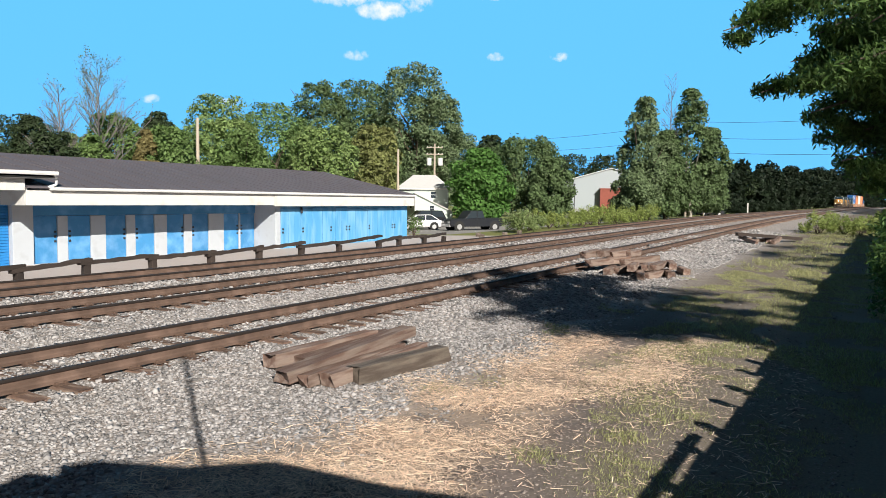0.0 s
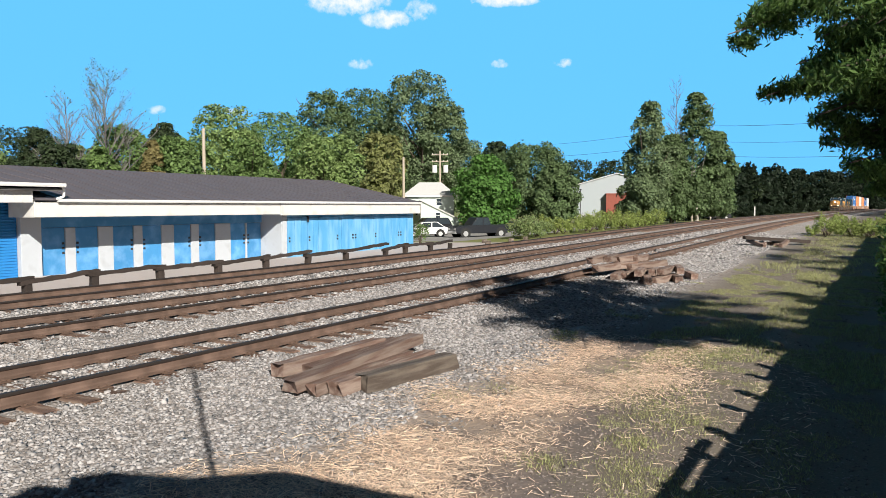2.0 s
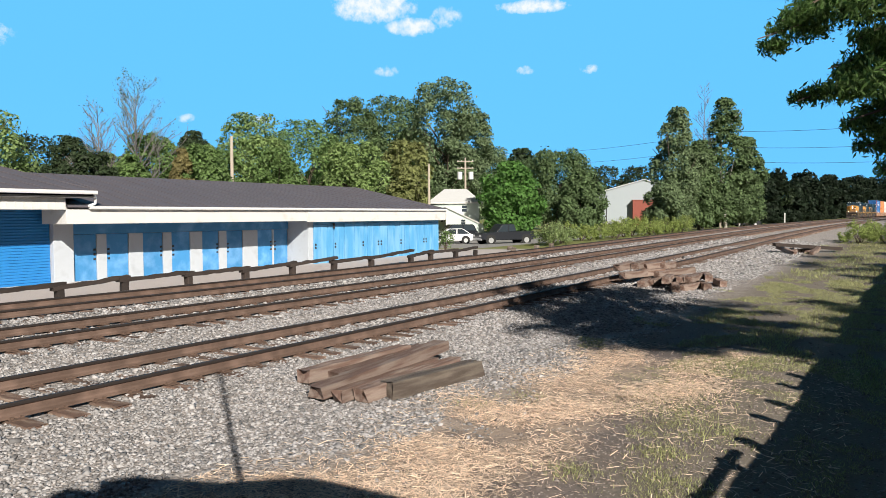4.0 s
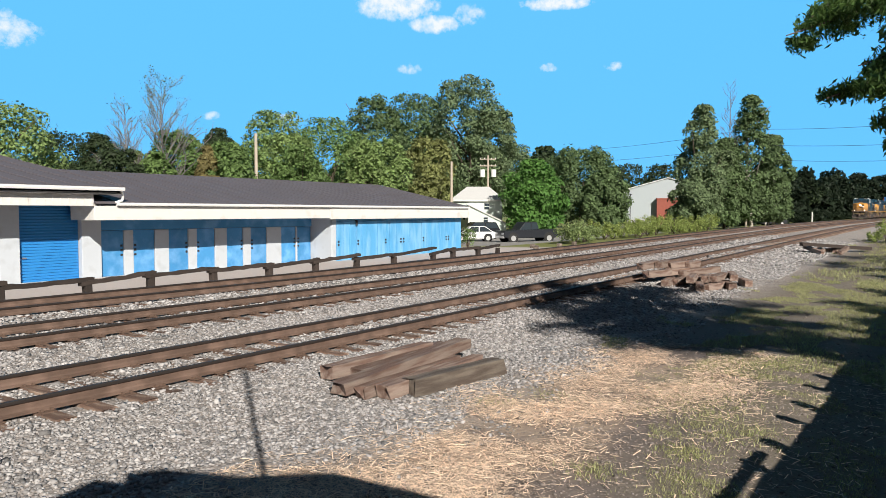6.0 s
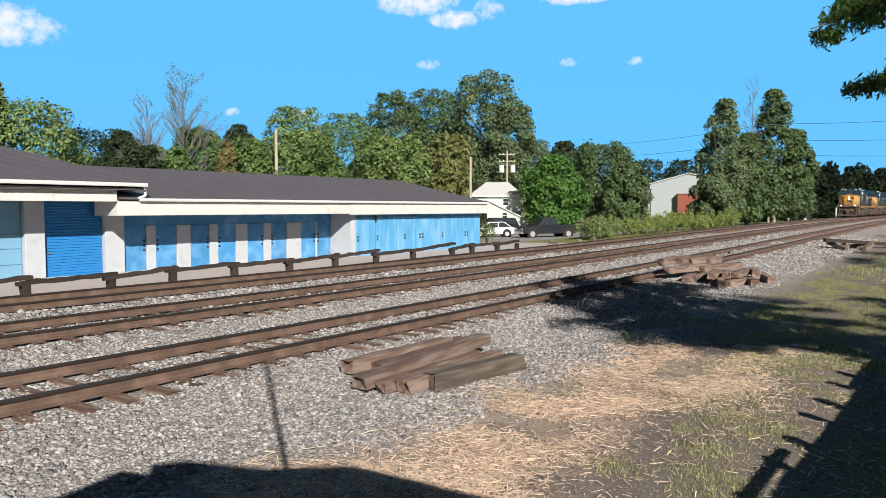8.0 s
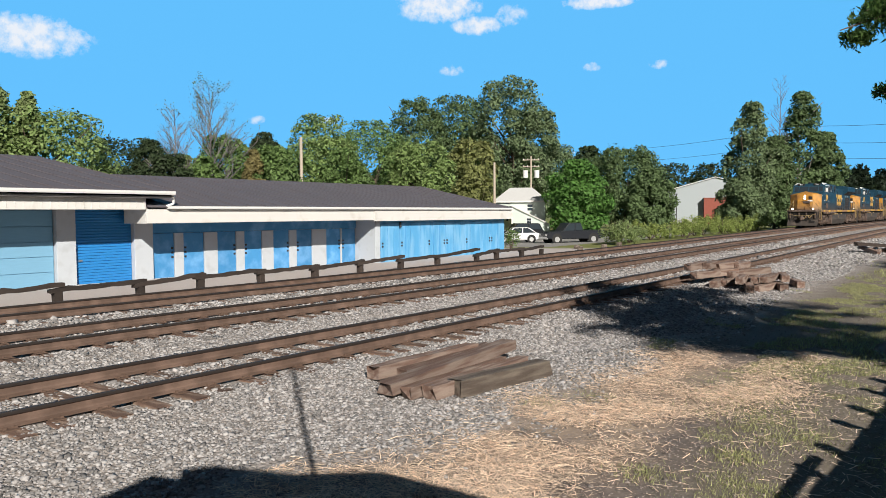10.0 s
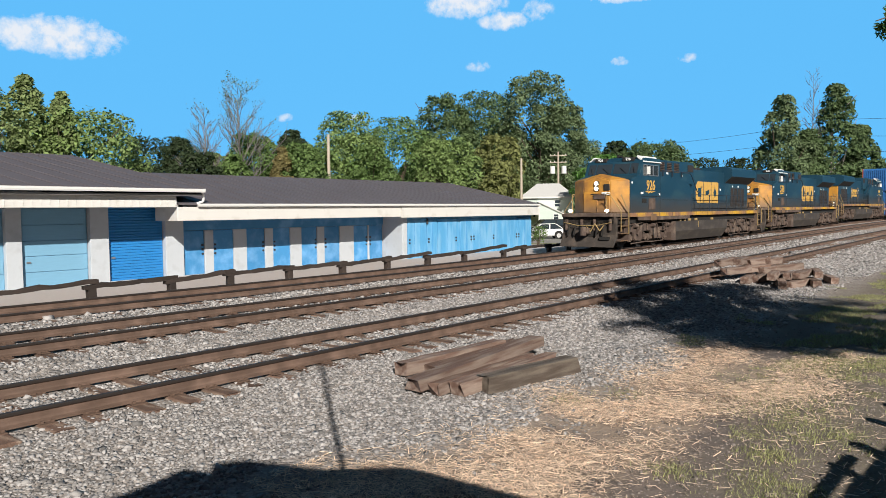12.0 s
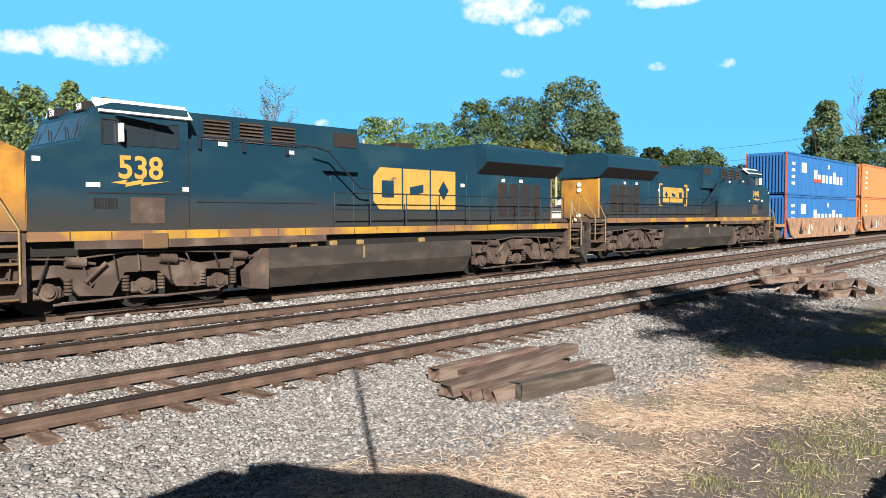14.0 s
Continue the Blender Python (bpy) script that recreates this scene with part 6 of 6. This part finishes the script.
def make_piles():
    g = lambda x, y: ground_z(x, y) + 0.01
    timber((5.46, -2.68, g(5.7, -2.6)), (7.55, -2.97, g(7.6, -2.9)), 0.27, 0.25, "greywood", 1, label="squared grey railway tie lying on gravel")
    timber((5.00, -2.53, g(5.3, -2.3)), (7.60, -2.50, g(7.9, -2.3)), 0.24, 0.2, "timber", 2)
    timber((4.68, -2.03, g(5, -1.8) + 0.02), (7.85, -2.05, g(8, -1.6) + 0.17), 0.30, 0.17, "timber", 3, label="long split railway tie resting across the others")
    timber((4.82, -2.28, g(5.2, -2.1)), (7.40, -2.18, g(7.7, -2)), 0.2, 0.17, "timber", 4)
    timber((5.05, -1.40, g(5.4, -1.2)), (7.60, -1.45, g(7.9, -1.25)), 0.24, 0.2, "timber", 5)
    timber((5.45, -1.65, g(5.6, -1.5) + 0.0), (8.00, -1.55, g(8.2, -1.3) + 0.0), 0.26, 0.16, "timber", 6)
    rnd = random.Random(12)
    for k in range(20):
        lay = k // 8
        x = 22.2 + (k % 4) * 0.85 + rnd.uniform(-0.2, 0.2)
        y = -1.2 - (k % 8) * 0.27 + lay * 0.35
        a = rnd.uniform(-0.5, 0.5)
        L = rnd.uniform(1.0, 1.9)
        z = g(x, y) + lay * 0.22
        timber((x - L * math.cos(a) / 2, y - L * math.sin(a) / 2, z), (x + L * math.cos(a) / 2, y + L * math.sin(a) / 2, z + rnd.uniform(-0.02, 0.06)), 0.26, 0.22, "timber", 20 + k, "stacked ties", "sawn brown railway tie in a low stack")
    for k in range(7):
        x, y = 46 + rnd.uniform(-1, 2.5), -3.2 + rnd.uniform(-0.6, 0.6)
        a = rnd.uniform(-0.6, 0.8)
        timber((x, y, g(x, y)), (x + 1.6 * math.cos(a), y + 1.6 * math.sin(a), g(x, y) + rnd.uniform(0, 0.3)), 0.25, 0.2, "timber", 50 + k, "far ties", "brown railway tie in a rough heap")
    timber((44.5, -2.0, g(44.5, -2) + 0.45), (51.5, -5.0, g(51, -5) + 0.1), 0.2, 0.2, "fence", 70, "far ties", "long dark timber lying across a heap")


make_piles()

# ---------------------------------------------------------------- straw and grass


def straw_field():
    rng = np.random.default_rng(31)
    k = 150000
    x = rng.uniform(1.2, 12.5, k)
    y = rng.uniform(-8.4, -2.9, k)
    c = -4.3 - 0.10 * (x - 2) + 0.35 * np.sin(x * 1.3)
    wid = 1.0 + 0.2 * np.sin(x * 0.8 + 1)
    dens = np.exp(-((y - c) / wid) ** 2)
    patch = np.array([noise.noise((a * 0.9, b * 0.9, 7)) for a, b in zip(x, y)])
    keep = rng.random(k) < np.clip(dens * (0.75 + 1.3 * patch), 0.03, 1)
    x, y = x[keep], y[keep]
    k = len(x)
    z = np.array([ground_z(a, b) for a, b in zip(x, y)]) + rng.uniform(0.004, 0.035, k)
    a = rng.uniform(0, math.pi, k)
    L, w = rng.uniform(0.025, 0.085, k), rng.uniform(0.002, 0.005, k)
    d = np.stack([np.cos(a), np.sin(a), rng.uniform(-0.18, 0.18, k)], -1) * L[:, None]
    s = np.stack([-np.sin(a), np.cos(a), rng.uniform(-0.5, 0.5, k)], -1) * w[:, None]
    p = np.stack([x, y, z], -1)
    v = np.stack([p - d - s, p + d - s, p + d + s, p - d + s], 1).reshape(-1, 3)
    tagged(quick_mesh("straw", v, np.arange(4 * k).reshape(k, 4), M["straw"]), "loose pale straw spread over the dirt", "straw", kind="stuff")


def grass_field():
    rng = np.random.default_rng(32)
    X, Y, H = [], [], []
    for x0, x1, y0, y1, n, h in ((2.5, 12, -9.8, -4.8, 110000, 0.035), (10, 30, -9.8, -3.0, 130000, 0.065), (28, 75, -9.5, -2.5, 42000, 0.15)):
        x, y = rng.uniform(x0, x1, n), rng.uniform(y0, y1, n)
        pt = np.array([noise.noise((a * 0.55, b * 0.75, 2)) + 0.5 * noise.noise((a * 1.9, b * 1.9, 5)) for a, b in zip(x, y)])
        edge = np.minimum((-y - (6.4 if x0 < 5 else 4.6)) * 0.28, 0.3)
        keep = pt + edge > (0.38 if x0 < 5 else 0.10 if x0 < 20 else 0.18)
        X.append(x[keep]), Y.append(y[keep]), H.append(np.full(keep.sum(), h))
    # single tufts
    for cx, cy, r, n in ((4.4, -5.95, 0.16, 500), (5.5, -6.6, 0.17, 700), (4.0, -7.3, 0.35, 700), (7.2, -6.4, 0.4, 900), (8.0, -6.1, 0.5, 1100), (6.5, -6.9, 0.35, 900), (9.2, -5.6, 0.5, 900), (6.0, -3.75, 0.15, 260), (6.9, -4.2, 0.2, 260), (4.75, -6.75, 0.2, 500)):
        a = rng.normal(0, r, (n, 2))
        X.append(cx + a[:, 0]), Y.append(cy + a[:, 1]), H.append(np.full(n, 0.055))
    x, y, h = np.concatenate(X), np.concatenate(Y), np.concatenate(H)
    k = len(x)
    z = np.array([ground_z(a, b) for a, b in zip(x, y)])
    a = rng.uniform(0, 2 * math.pi, k)
    hh = h * rng.uniform(0.4, 1.5, k)
    w = 0.0035 + 0.035 * hh
    p = np.stack([x, y, z - 0.01], -1)
    s = np.stack([np.cos(a), np.sin(a), 0 * a], -1) * w[:, None]
    t = p + np.stack([np.cos(a + 1.3) * 0.6, np.sin(a + 1.3) * 0.6, 0.9 + 0 * a], -1) * hh[:, None]
    v = np.stack([p - s, p + s, t], 1).reshape(-1, 3)
    tagged(quick_mesh("grass", v, np.arange(3 * k).reshape(k, 3), M["grass"]), "short patchy yellow-green grass on the verge", "grass", kind="stuff")


straw_field()
grass_field()


def bush(x, y, r, h, hue, seed, n, size, label="leafy green bush beside the track", name="bush"):
    t = thing(name, label, "bush", at=pose(x, y, ground_z(x, y)))
    rng = np.random.default_rng(seed)
    rnd = random.Random(seed)
    bm = bmesh.new()
    for k in range(9):
        a = rnd.uniform(0, 6.28)
        rod(bm, (0, 0, -0.05), (math.cos(a) * r * 0.6, math.sin(a) * r * 0.6, h * rnd.uniform(0.5, 0.95)), 0.025, 0.008, n=4)
    part("stems", bm, M["bark"], t)
    P, D = [], []
    for k in range(34):
        a, q = rnd.uniform(0, 6.28), math.sqrt(rnd.random())
        zt = h * rnd.uniform(0.25, 1.0) * (1 - 0.35 * q * q)
        c = np.array([math.cos(a) * q * r, math.sin(a) * q * r, zt])
        d = rng.normal(size=(n // 34, 3))
        d /= np.linalg.norm(d, axis=1)[:, None]
        P.append(c + d * np.array([0.3, 0.3, 0.32]) * h * 0.55 * rng.random((len(d), 1)) ** 0.5)
        D.append(d)
    P = np.concatenate(P)
    P[:, 2] = np.abs(P[:, 2])
    v, f = leaf_quads(rng, P, size, out=np.concatenate(D), aspect=0.4)
    quick_mesh("crown", v, f, LEAF[hue], t)


def make_bushes():
    rnd = random.Random(77)
    # weeds between the yard and the far trees
    for k in range(17):
        f = k / 16
        x, y = 51 + f * 40 + rnd.uniform(-1, 1), 15.2 + rnd.uniform(-0.4, 2.0)
        bush(x, y, rnd.uniform(1.2, 1.9), rnd.uniform(1.3, 2.2), "olive" if k in (0, 1, 2) else "weed", 100 + k, 1500, 0.10, "tall sunlit weeds along the railway", "weeds")
    # weeds and bushes on the near verge
    for k in range(12):
        x, y = 63 + rnd.uniform(0, 16), -5.2 - rnd.uniform(0, 6.5)
        bush(x, y, 1.3, rnd.uniform(1.2, 2.0), "weed", 140 + k, 1300, 0.10, "tall yellow-green weeds on the verge", "weeds")
    for k, (x, y, r, h) in enumerate(((16.5, -10.0, 1.0, 2.4), (19.5, -9.9, 0.9, 2.6), (24, -10.4, 1.1, 2.5), (30, -10.4, 1.2, 2.5), (38, -10.6, 1.4, 2.5), (48, -11.4, 1.8, 2.8), (60, -12.0, 2.2, 2.6), (72, -12.5, 2.6, 2.6))):
        bush(x, y, r, h, "near", 160 + k, 3200, 0.08 if x < 30 else 0.13, "dense green bush against the board fence")
    bush(42.0, 19.6, 0.7, 1.7, "mid", 190, 900, 0.08, "small green shrub at the building corner")


make_bushes()

# ---------------------------------------------------------------- house, warehouse, vehicles, poles

HM = dict(
    siding=material("pale_siding", (0.62, 0.64, 0.62), 0.7, vary=0.06, stretch=(1, 1, 6)),
    green=material("pale_green_siding", (0.50, 0.57, 0.53), 0.7, vary=0.08, stretch=(1, 1, 6)),
    shingle=material("light_grey_shingle", (0.50, 0.50, 0.50), 0.85, vary=0.15),
    metal=material("pale_metal_siding", (0.33, 0.365, 0.39), 0.5, vary=0.08, stretch=(5, 1, 0.2)),
    brick=material("red_brick", (0.25, 0.07, 0.05), 0.85, vary=0.2, scale=1.5, fine=12),
    black=material("car_black", (0.016, 0.018, 0.022), 0.25, vary=0.1),
    carwhite=material("car_white", (0.75, 0.76, 0.77), 0.25, vary=0.05),
    slate=material("pickup_dark_grey", (0.018, 0.02, 0.026), 0.3, vary=0.1),
    tyre=material("tyre", (0.018, 0.018, 0.018), 0.85),
    rim=material("rim", (0.55, 0.55, 0.56), 0.35, metal=0.6),
    red=material("tail_light", (0.5, 0.03, 0.02), 0.3),
)


def window(parent, x0, x1, z0, z1, y=0.0):
    w = part("window", boxed(x0, x1, y - 0.03, y - 0.005, z0, z1), TM["glass"], parent, "dark sash window")
    bm = bmesh.new()
    for a, b, c, d in ((x0 - 0.07, x0, z0 - 0.07, z1 + 0.07), (x1, x1 + 0.07, z0 - 0.07, z1 + 0.07), (x0, x1, z1, z1 + 0.07), (x0, x1, z0 - 0.07, z0), (x0, x1, (z0 + z1) / 2 - 0.025, (z0 + z1) / 2 + 0.025)):
        box(bm, a, b, y - 0.05, y - 0.003, c, d)
    part("frame", bm, HM["siding"], w)


def make_house():
    # local x to the viewer's right, y away from the viewer
    h = thing("house", "white two-storey house with a pale green lean-to", "house", at=pose(70.3, 39.6, -0.65, 0, 0, -58.5))
    part("wall", boxed(0.0, 5.8, 0, 7.5, 0, 4.4), HM["green"], h, "pale green clapboard wall")
    bm = bmesh.new()
    e = [bm.verts.new(c) for c in ((-0.35, -0.35, 4.35), (6.15, -0.35, 4.35), (6.15, 7.85, 4.35), (-0.35, 7.85, 4.35))]
    r = [bm.verts.new(c) for c in ((1.6, 2.6, 6.0), (4.3, 2.6, 6.0), (4.3, 5.2, 6.0), (1.6, 5.2, 6.0))]
    bm.faces.new(r), bm.faces.new(e[::-1])
    for i in range(4):
        bm.faces.new((e[i], e[(i + 1) % 4], r[(i + 1) % 4], r[i]))
    bmesh.ops.recalc_face_normals(bm, faces=bm.faces)
    part("roof", bm, HM["shingle"], h, "pale shingle hip roof")
    part("eaves_trim", boxed(-0.37, 6.17, -0.37, -0.30, 4.18, 4.36), M["white"], h)
    part("lean_to", prism([(1.9, 0), (6.2, 0), (6.2, 1.6), (1.9, 3.7)], -3.2, -0.01), HM["green"], h, "pale green lean-to with a long slope")
    slab("lean_to_roof", [(1.7, -3.4, 3.88), (1.7, 0, 3.88), (6.5, 0, 1.55), (6.5, -3.4, 1.55)], 0.12, M["white"], h)
    part("lean_to_trim", boxed(1.86, 2.0, -3.26, -3.2, 0, 3.7), M["white"], h)
    window(h, 3.6, 4.1, 1.75, 2.3, -3.2)
    window(h, 3.7, 4.3, 3.2, 3.95)
    window(h, 0.25, 0.85, 2.9, 3.6)
    window(h, 0.3, 0.8, 0.7, 1.7)
    window(h, 1.2, 1.65, 2.0, 2.8)
    # porch with posts on the corner
    pr = part("porch_roof", boxed(-1.2, 1.7, -1.6, -0.02, 2.35, 2.5), M["white"], h)
    for x in (-1.1, 0.2, 1.55):
        part("porch_post", boxed(x - 0.07, x + 0.07, -1.55, -1.41, 0, 2.35), M["white"], pr)
    part("balcony_rail", boxed(-1.1, 1.6, -1.55, -1.5, 2.5, 3.1), M["white"], pr)


def vehicle(name, label, m, body, cabin, length, width, mat, wheel_x, r=0.38, tail=False):
    v = thing(name, label, "vehicle", at=m)
    bm = prism(body, -width / 2, width / 2)
    bmesh.ops.bevel(bm, geom=list(bm.edges), offset=0.05, segments=2, affect="EDGES")
    part("body", bm, mat, v)
    bm = prism(cabin, -width / 2 + 0.12, width / 2 - 0.12)
    bmesh.ops.bevel(bm, geom=list(bm.edges), offset=0.05, segments=2, affect="EDGES")
    cab = part("cabin", bm, mat, v)
    xs, zs = [p[0] for p in cabin], [p[1] for p in cabin]
    for s in (-1, 1):
        y = s * (width / 2 - 0.115)
        c0 = [(x * 0.9 + sum(xs) / len(xs) * 0.1, z * 0.86 + sum(zs) / len(zs) * 0.14) for x, z in cabin]
        part("side_window", prism(c0, min(y, y + s * 0.012), max(y, y + s * 0.012)), TM["glass"], cab)
        mid = sum(xs) / len(xs) + 0.1
        part("pillar", boxed(mid - 0.05, mid + 0.05, min(y + s * 0.013, y + s * 0.02), max(y + s * 0.013, y + s * 0.02), min(zs) + 0.05, max(zs) - 0.06), mat, cab)
        part("door_seam", boxed(mid - 0.008, mid + 0.008, min(s * width / 2, s * (width / 2 + 0.006)), max(s * width / 2, s * (width / 2 + 0.006)), 0.5, 1.0), HM["tyre"], v)
        part("headlight", boxed(-0.02, 0.1, min(s * 0.5, s * 0.85), max(s * 0.5, s * 0.85), 0.72, 0.9, bevel=0.02), HM["rim"], v)
        for x in wheel_x:
            # flat black disc paints the shaded hollow of the wheel arch
            bm = bmesh.new()
            rod(bm, (x, s * (width / 2 - 0.1), r + 0.04), (x, s * (width / 2 + 0.006), r + 0.04), r * 1.24, n=20)
            part("wheel_arch", bm, HM["tyre"], v)
            bm = bmesh.new()
            rod(bm, (x, s * (width / 2 - 0.2), r), (x, s * (width / 2 + 0.02), r), r, n=20)
            w = part("wheel", bm, HM["tyre"], v)
            bm = bmesh.new()
            rod(bm, (x, s * (width / 2 + 0.02), r), (x, s * (width / 2 + 0.035), r), r * 0.62, n=14)
            part("rim", bm, HM["rim"], w)
        if tail:
            part("tail_light", boxed(length - 0.03, length + 0.02, min(s * 0.7, s * 0.9), max(s * 0.7, s * 0.9), 0.8, 1.1), HM["red"], v)
    part("bumper", boxed(-0.05, 0.12, -width / 2 + 0.08, width / 2 - 0.08, 0.4, 0.62, bevel=0.03), HM["rim"] if tail else mat, v)
    return v


def make_vehicles():
    truck_body = [(0.0, 0.5), (0.05, 1.05), (1.5, 1.15), (3.6, 1.18), (5.7, 1.2), (5.75, 0.55), (5.2, 0.42), (0.4, 0.42)]
    truck_cab = [(1.55, 1.1), (2.15, 1.85), (3.35, 1.88), (3.62, 1.15)]
    vehicle("pickup_truck", "dark grey pickup truck parked on asphalt", pose(55.3, 24.6, -0.53, 0, 0, -36), truck_body, truck_cab, 5.75, 2.0, HM["slate"], (0.95, 4.55), 0.40, True)
    suv = [(0, 0.5), (0.05, 0.95), (1.2, 1.08), (4.6, 1.1), (4.7, 0.5), (4.4, 0.35), (0.3, 0.35)]
    suvc = [(1.1, 1.05), (1.8, 1.75), (4.2, 1.75), (4.6, 1.08)]
    vehicle("car", "black sport utility car parked by the house", pose(60.4, 32.8, -0.55, 0, 0, -40), suv, suvc, 4.7, 1.9, HM["black"], (0.85, 3.8), 0.36)
    car = [(0, 0.42), (0.05, 0.75), (1.2, 0.9), (3.9, 0.95), (4.2, 0.85), (4.25, 0.42), (3.9, 0.3), (0.3, 0.3)]
    carc = [(1.0, 0.88), (1.7, 1.42), (3.1, 1.45), (3.9, 0.92)]
    vehicle("car", "white car parked near the house", pose(55.3, 29.8, -0.55, 0, 0, -50), car, carc, 4.25, 1.75, HM["carwhite"], (0.8, 3.35), 0.33)
    # far by the line
    vehicle("car", "small dark car far along the line", pose(133, 17.6, 0.0, 0, 0, -60), car, carc, 4.25, 1.75, HM["slate"], (0.8, 3.35), 0.33)


def make_warehouse():
    w = thing("warehouse", "pale metal warehouse with a low gable roof", "building", at=pose(173.4, 61.5, -0.9, 0, 0, -68))
    part("wall", prism([(0, 0), (29, 0), (29, 7.6), (14.5, 11.6), (0, 7.6)], 0, 34), HM["metal"], w)
    slab("roof", [(-0.4, -0.4, 7.6), (14.5, -0.4, 11.75), (14.5, 34, 11.75), (-0.4, 34, 7.6)], 0.18, M["white"], w)
    slab("roof", [(14.5, -0.4, 11.75), (29.4, -0.4, 7.6), (29.4, 34, 7.6), (14.5, 34, 11.75)], 0.18, M["white"], w)
    part("base_band", boxed(0, 11.6, -0.08, -0.01, 0, 1.5), HM["rim"], w)
    br = part("brick_front", boxed(11.8, 24, -2.2, -0.01, 0, 6.4), HM["brick"], w, "red brick office front")
    part("coping", boxed(11.7, 24.1, -2.3, 0, 6.4, 6.6), HM["brick"], br)
    for k in range(4):
        x = 14.2 + k * 1.4
        part("window", boxed(x, x + 1.2, -2.24, -2.19, 0.9, 3.2), TM["glass"], br, "dark office window")
        part("mullion", boxed(x + 1.22, x + 1.36, -2.27, -2.19, 0.8, 3.3), HM["siding"], br)
    part("entrance", boxed(19.8, 23.5, -3.4, -2.2, 3.2, 4.4), M["white"], br, "white entrance canopy")
    part("door", boxed(20.2, 22.6, -2.26, -2.2, 0, 3.0), TM["glass"], br)
    for x in (20.0, 23.2):
        part("canopy_post", boxed(x - 0.12, x + 0.12, -3.3, -3.1, 0, 3.2), M["white"], br)
    for x, y, z in ((142, 46.5, 5.2), (139, 43.0, 6.3)):
        p = thing("street_lamp", "slim dark street lamp before the warehouse", "street lamp", "street lamps", at=pose(x, y, ground_z(x, y)))
        part("pole", bars([(0, 0, 0), (0, 0, z)], 0.09, 8), M["darkmetal"], p)
        part("lamp_head", boxed(-0.3, 0.3, -0.2, 0.2, z, z + 0.15), M["darkmetal"], p)


def make_poles():
    for x, y, top, arms in ((38.07, 37.4, 8.6, 0), (63.5, 35.3, 7.7, 0), (82.7, 42.2, 9.87, 2), (108, 14.6, 14.2, 1), (88, -24, 13.0, 1), (127, 60, 14.5, 1)):
        g = ground_z(x, y)
        p = thing("utility_pole", "weathered wooden utility pole", "utility pole", "utility poles", at=pose(x, y, g, 0, 0, -58))
        tagged(p, "weathered wooden utility pole behind the yard")
        bm = bmesh.new()
        rod(bm, (0, 0, -0.3), (0, 0, top - g), 0.17, 0.12, n=10)
        part("pole", bm, M["polewood"], p)
        for k in range(arms):
            z = top - g - 0.5 - k * 0.9
            part("crossarm", boxed(-1.1, 1.1, -0.07, 0.07, z - 0.06, z + 0.06), M["polewood"], p)
            for u in (-1.0, -0.5, 0.5, 1.0):
                bm = bmesh.new()
                rod(bm, (u, 0, z + 0.06), (u, 0, z + 0.2), 0.05, 0.03, n=6)
                part("insulator", bm, M["gutter"], p)
        if arms == 2:
            for u in (-0.75, 0.75):
                bm = bmesh.new()
                rod(bm, (u, -0.1, top - g - 2.9), (u, -0.1, top - g - 1.9), 0.33, n=12)
                part("transformer", bm, M["gutter"], p, "grey transformer drum")
    for z0, z1, z2 in ((14.3, 14.0, 12.6), (12.2, 11.8, 10.3), (10.2, 9.8, 8.5)):
        pts = []
        for a, b in (((127, 60, z0), (108, 14.6, z1)), ((108, 14.6, z1), (88, -24, z2))):
            for k in range(13):
                f = k / 12
                q = Vector(a).lerp(Vector(b), f)
                q.z -= 0.9 * 4 * f * (1 - f)
                pts.append(q)
        cu = bmesh.new()
        rings = []
        for q in pts:
            rings.append([cu.verts.new(q + Vector((u, 0, v))) for u, v in ((-0.022, 0), (0, 0.022), (0.022, 0), (0, -0.022))])
        for r0, r1 in zip(rings, rings[1:]):
            for k in range(4):
                cu.faces.new((r0[k], r0[(k + 1) % 4], r1[(k + 1) % 4], r1[k]))
        ob = part("overhead_wire", cu, M["wire"], None)
        tagged(ob, "thin sagging overhead wire between poles", "wire", "overhead wires")
    # small signal post by the line
    p = thing("marker_post", "white marker post beside the track", "post", at=pose(160, 13.2, ground_z(160, 13.2)))
    part("post", boxed(-0.2, 0.2, -0.1, 0.1, 0, 2.2), M["white"], p)
    c = thing("signal_post", "thin post with a short crossarm", "post", at=pose(121, 14.5, ground_z(121, 14.5)))
    part("post", bars([(0, 0, 0), (0, 0, 4.6)], 0.08, 8), M["polewood"], c)
    part("arm", boxed(-0.6, 0.6, -0.05, 0.05, 4.4, 4.5), M["polewood"], c)


make_house()
make_vehicles()
make_warehouse()
make_poles()

motions()
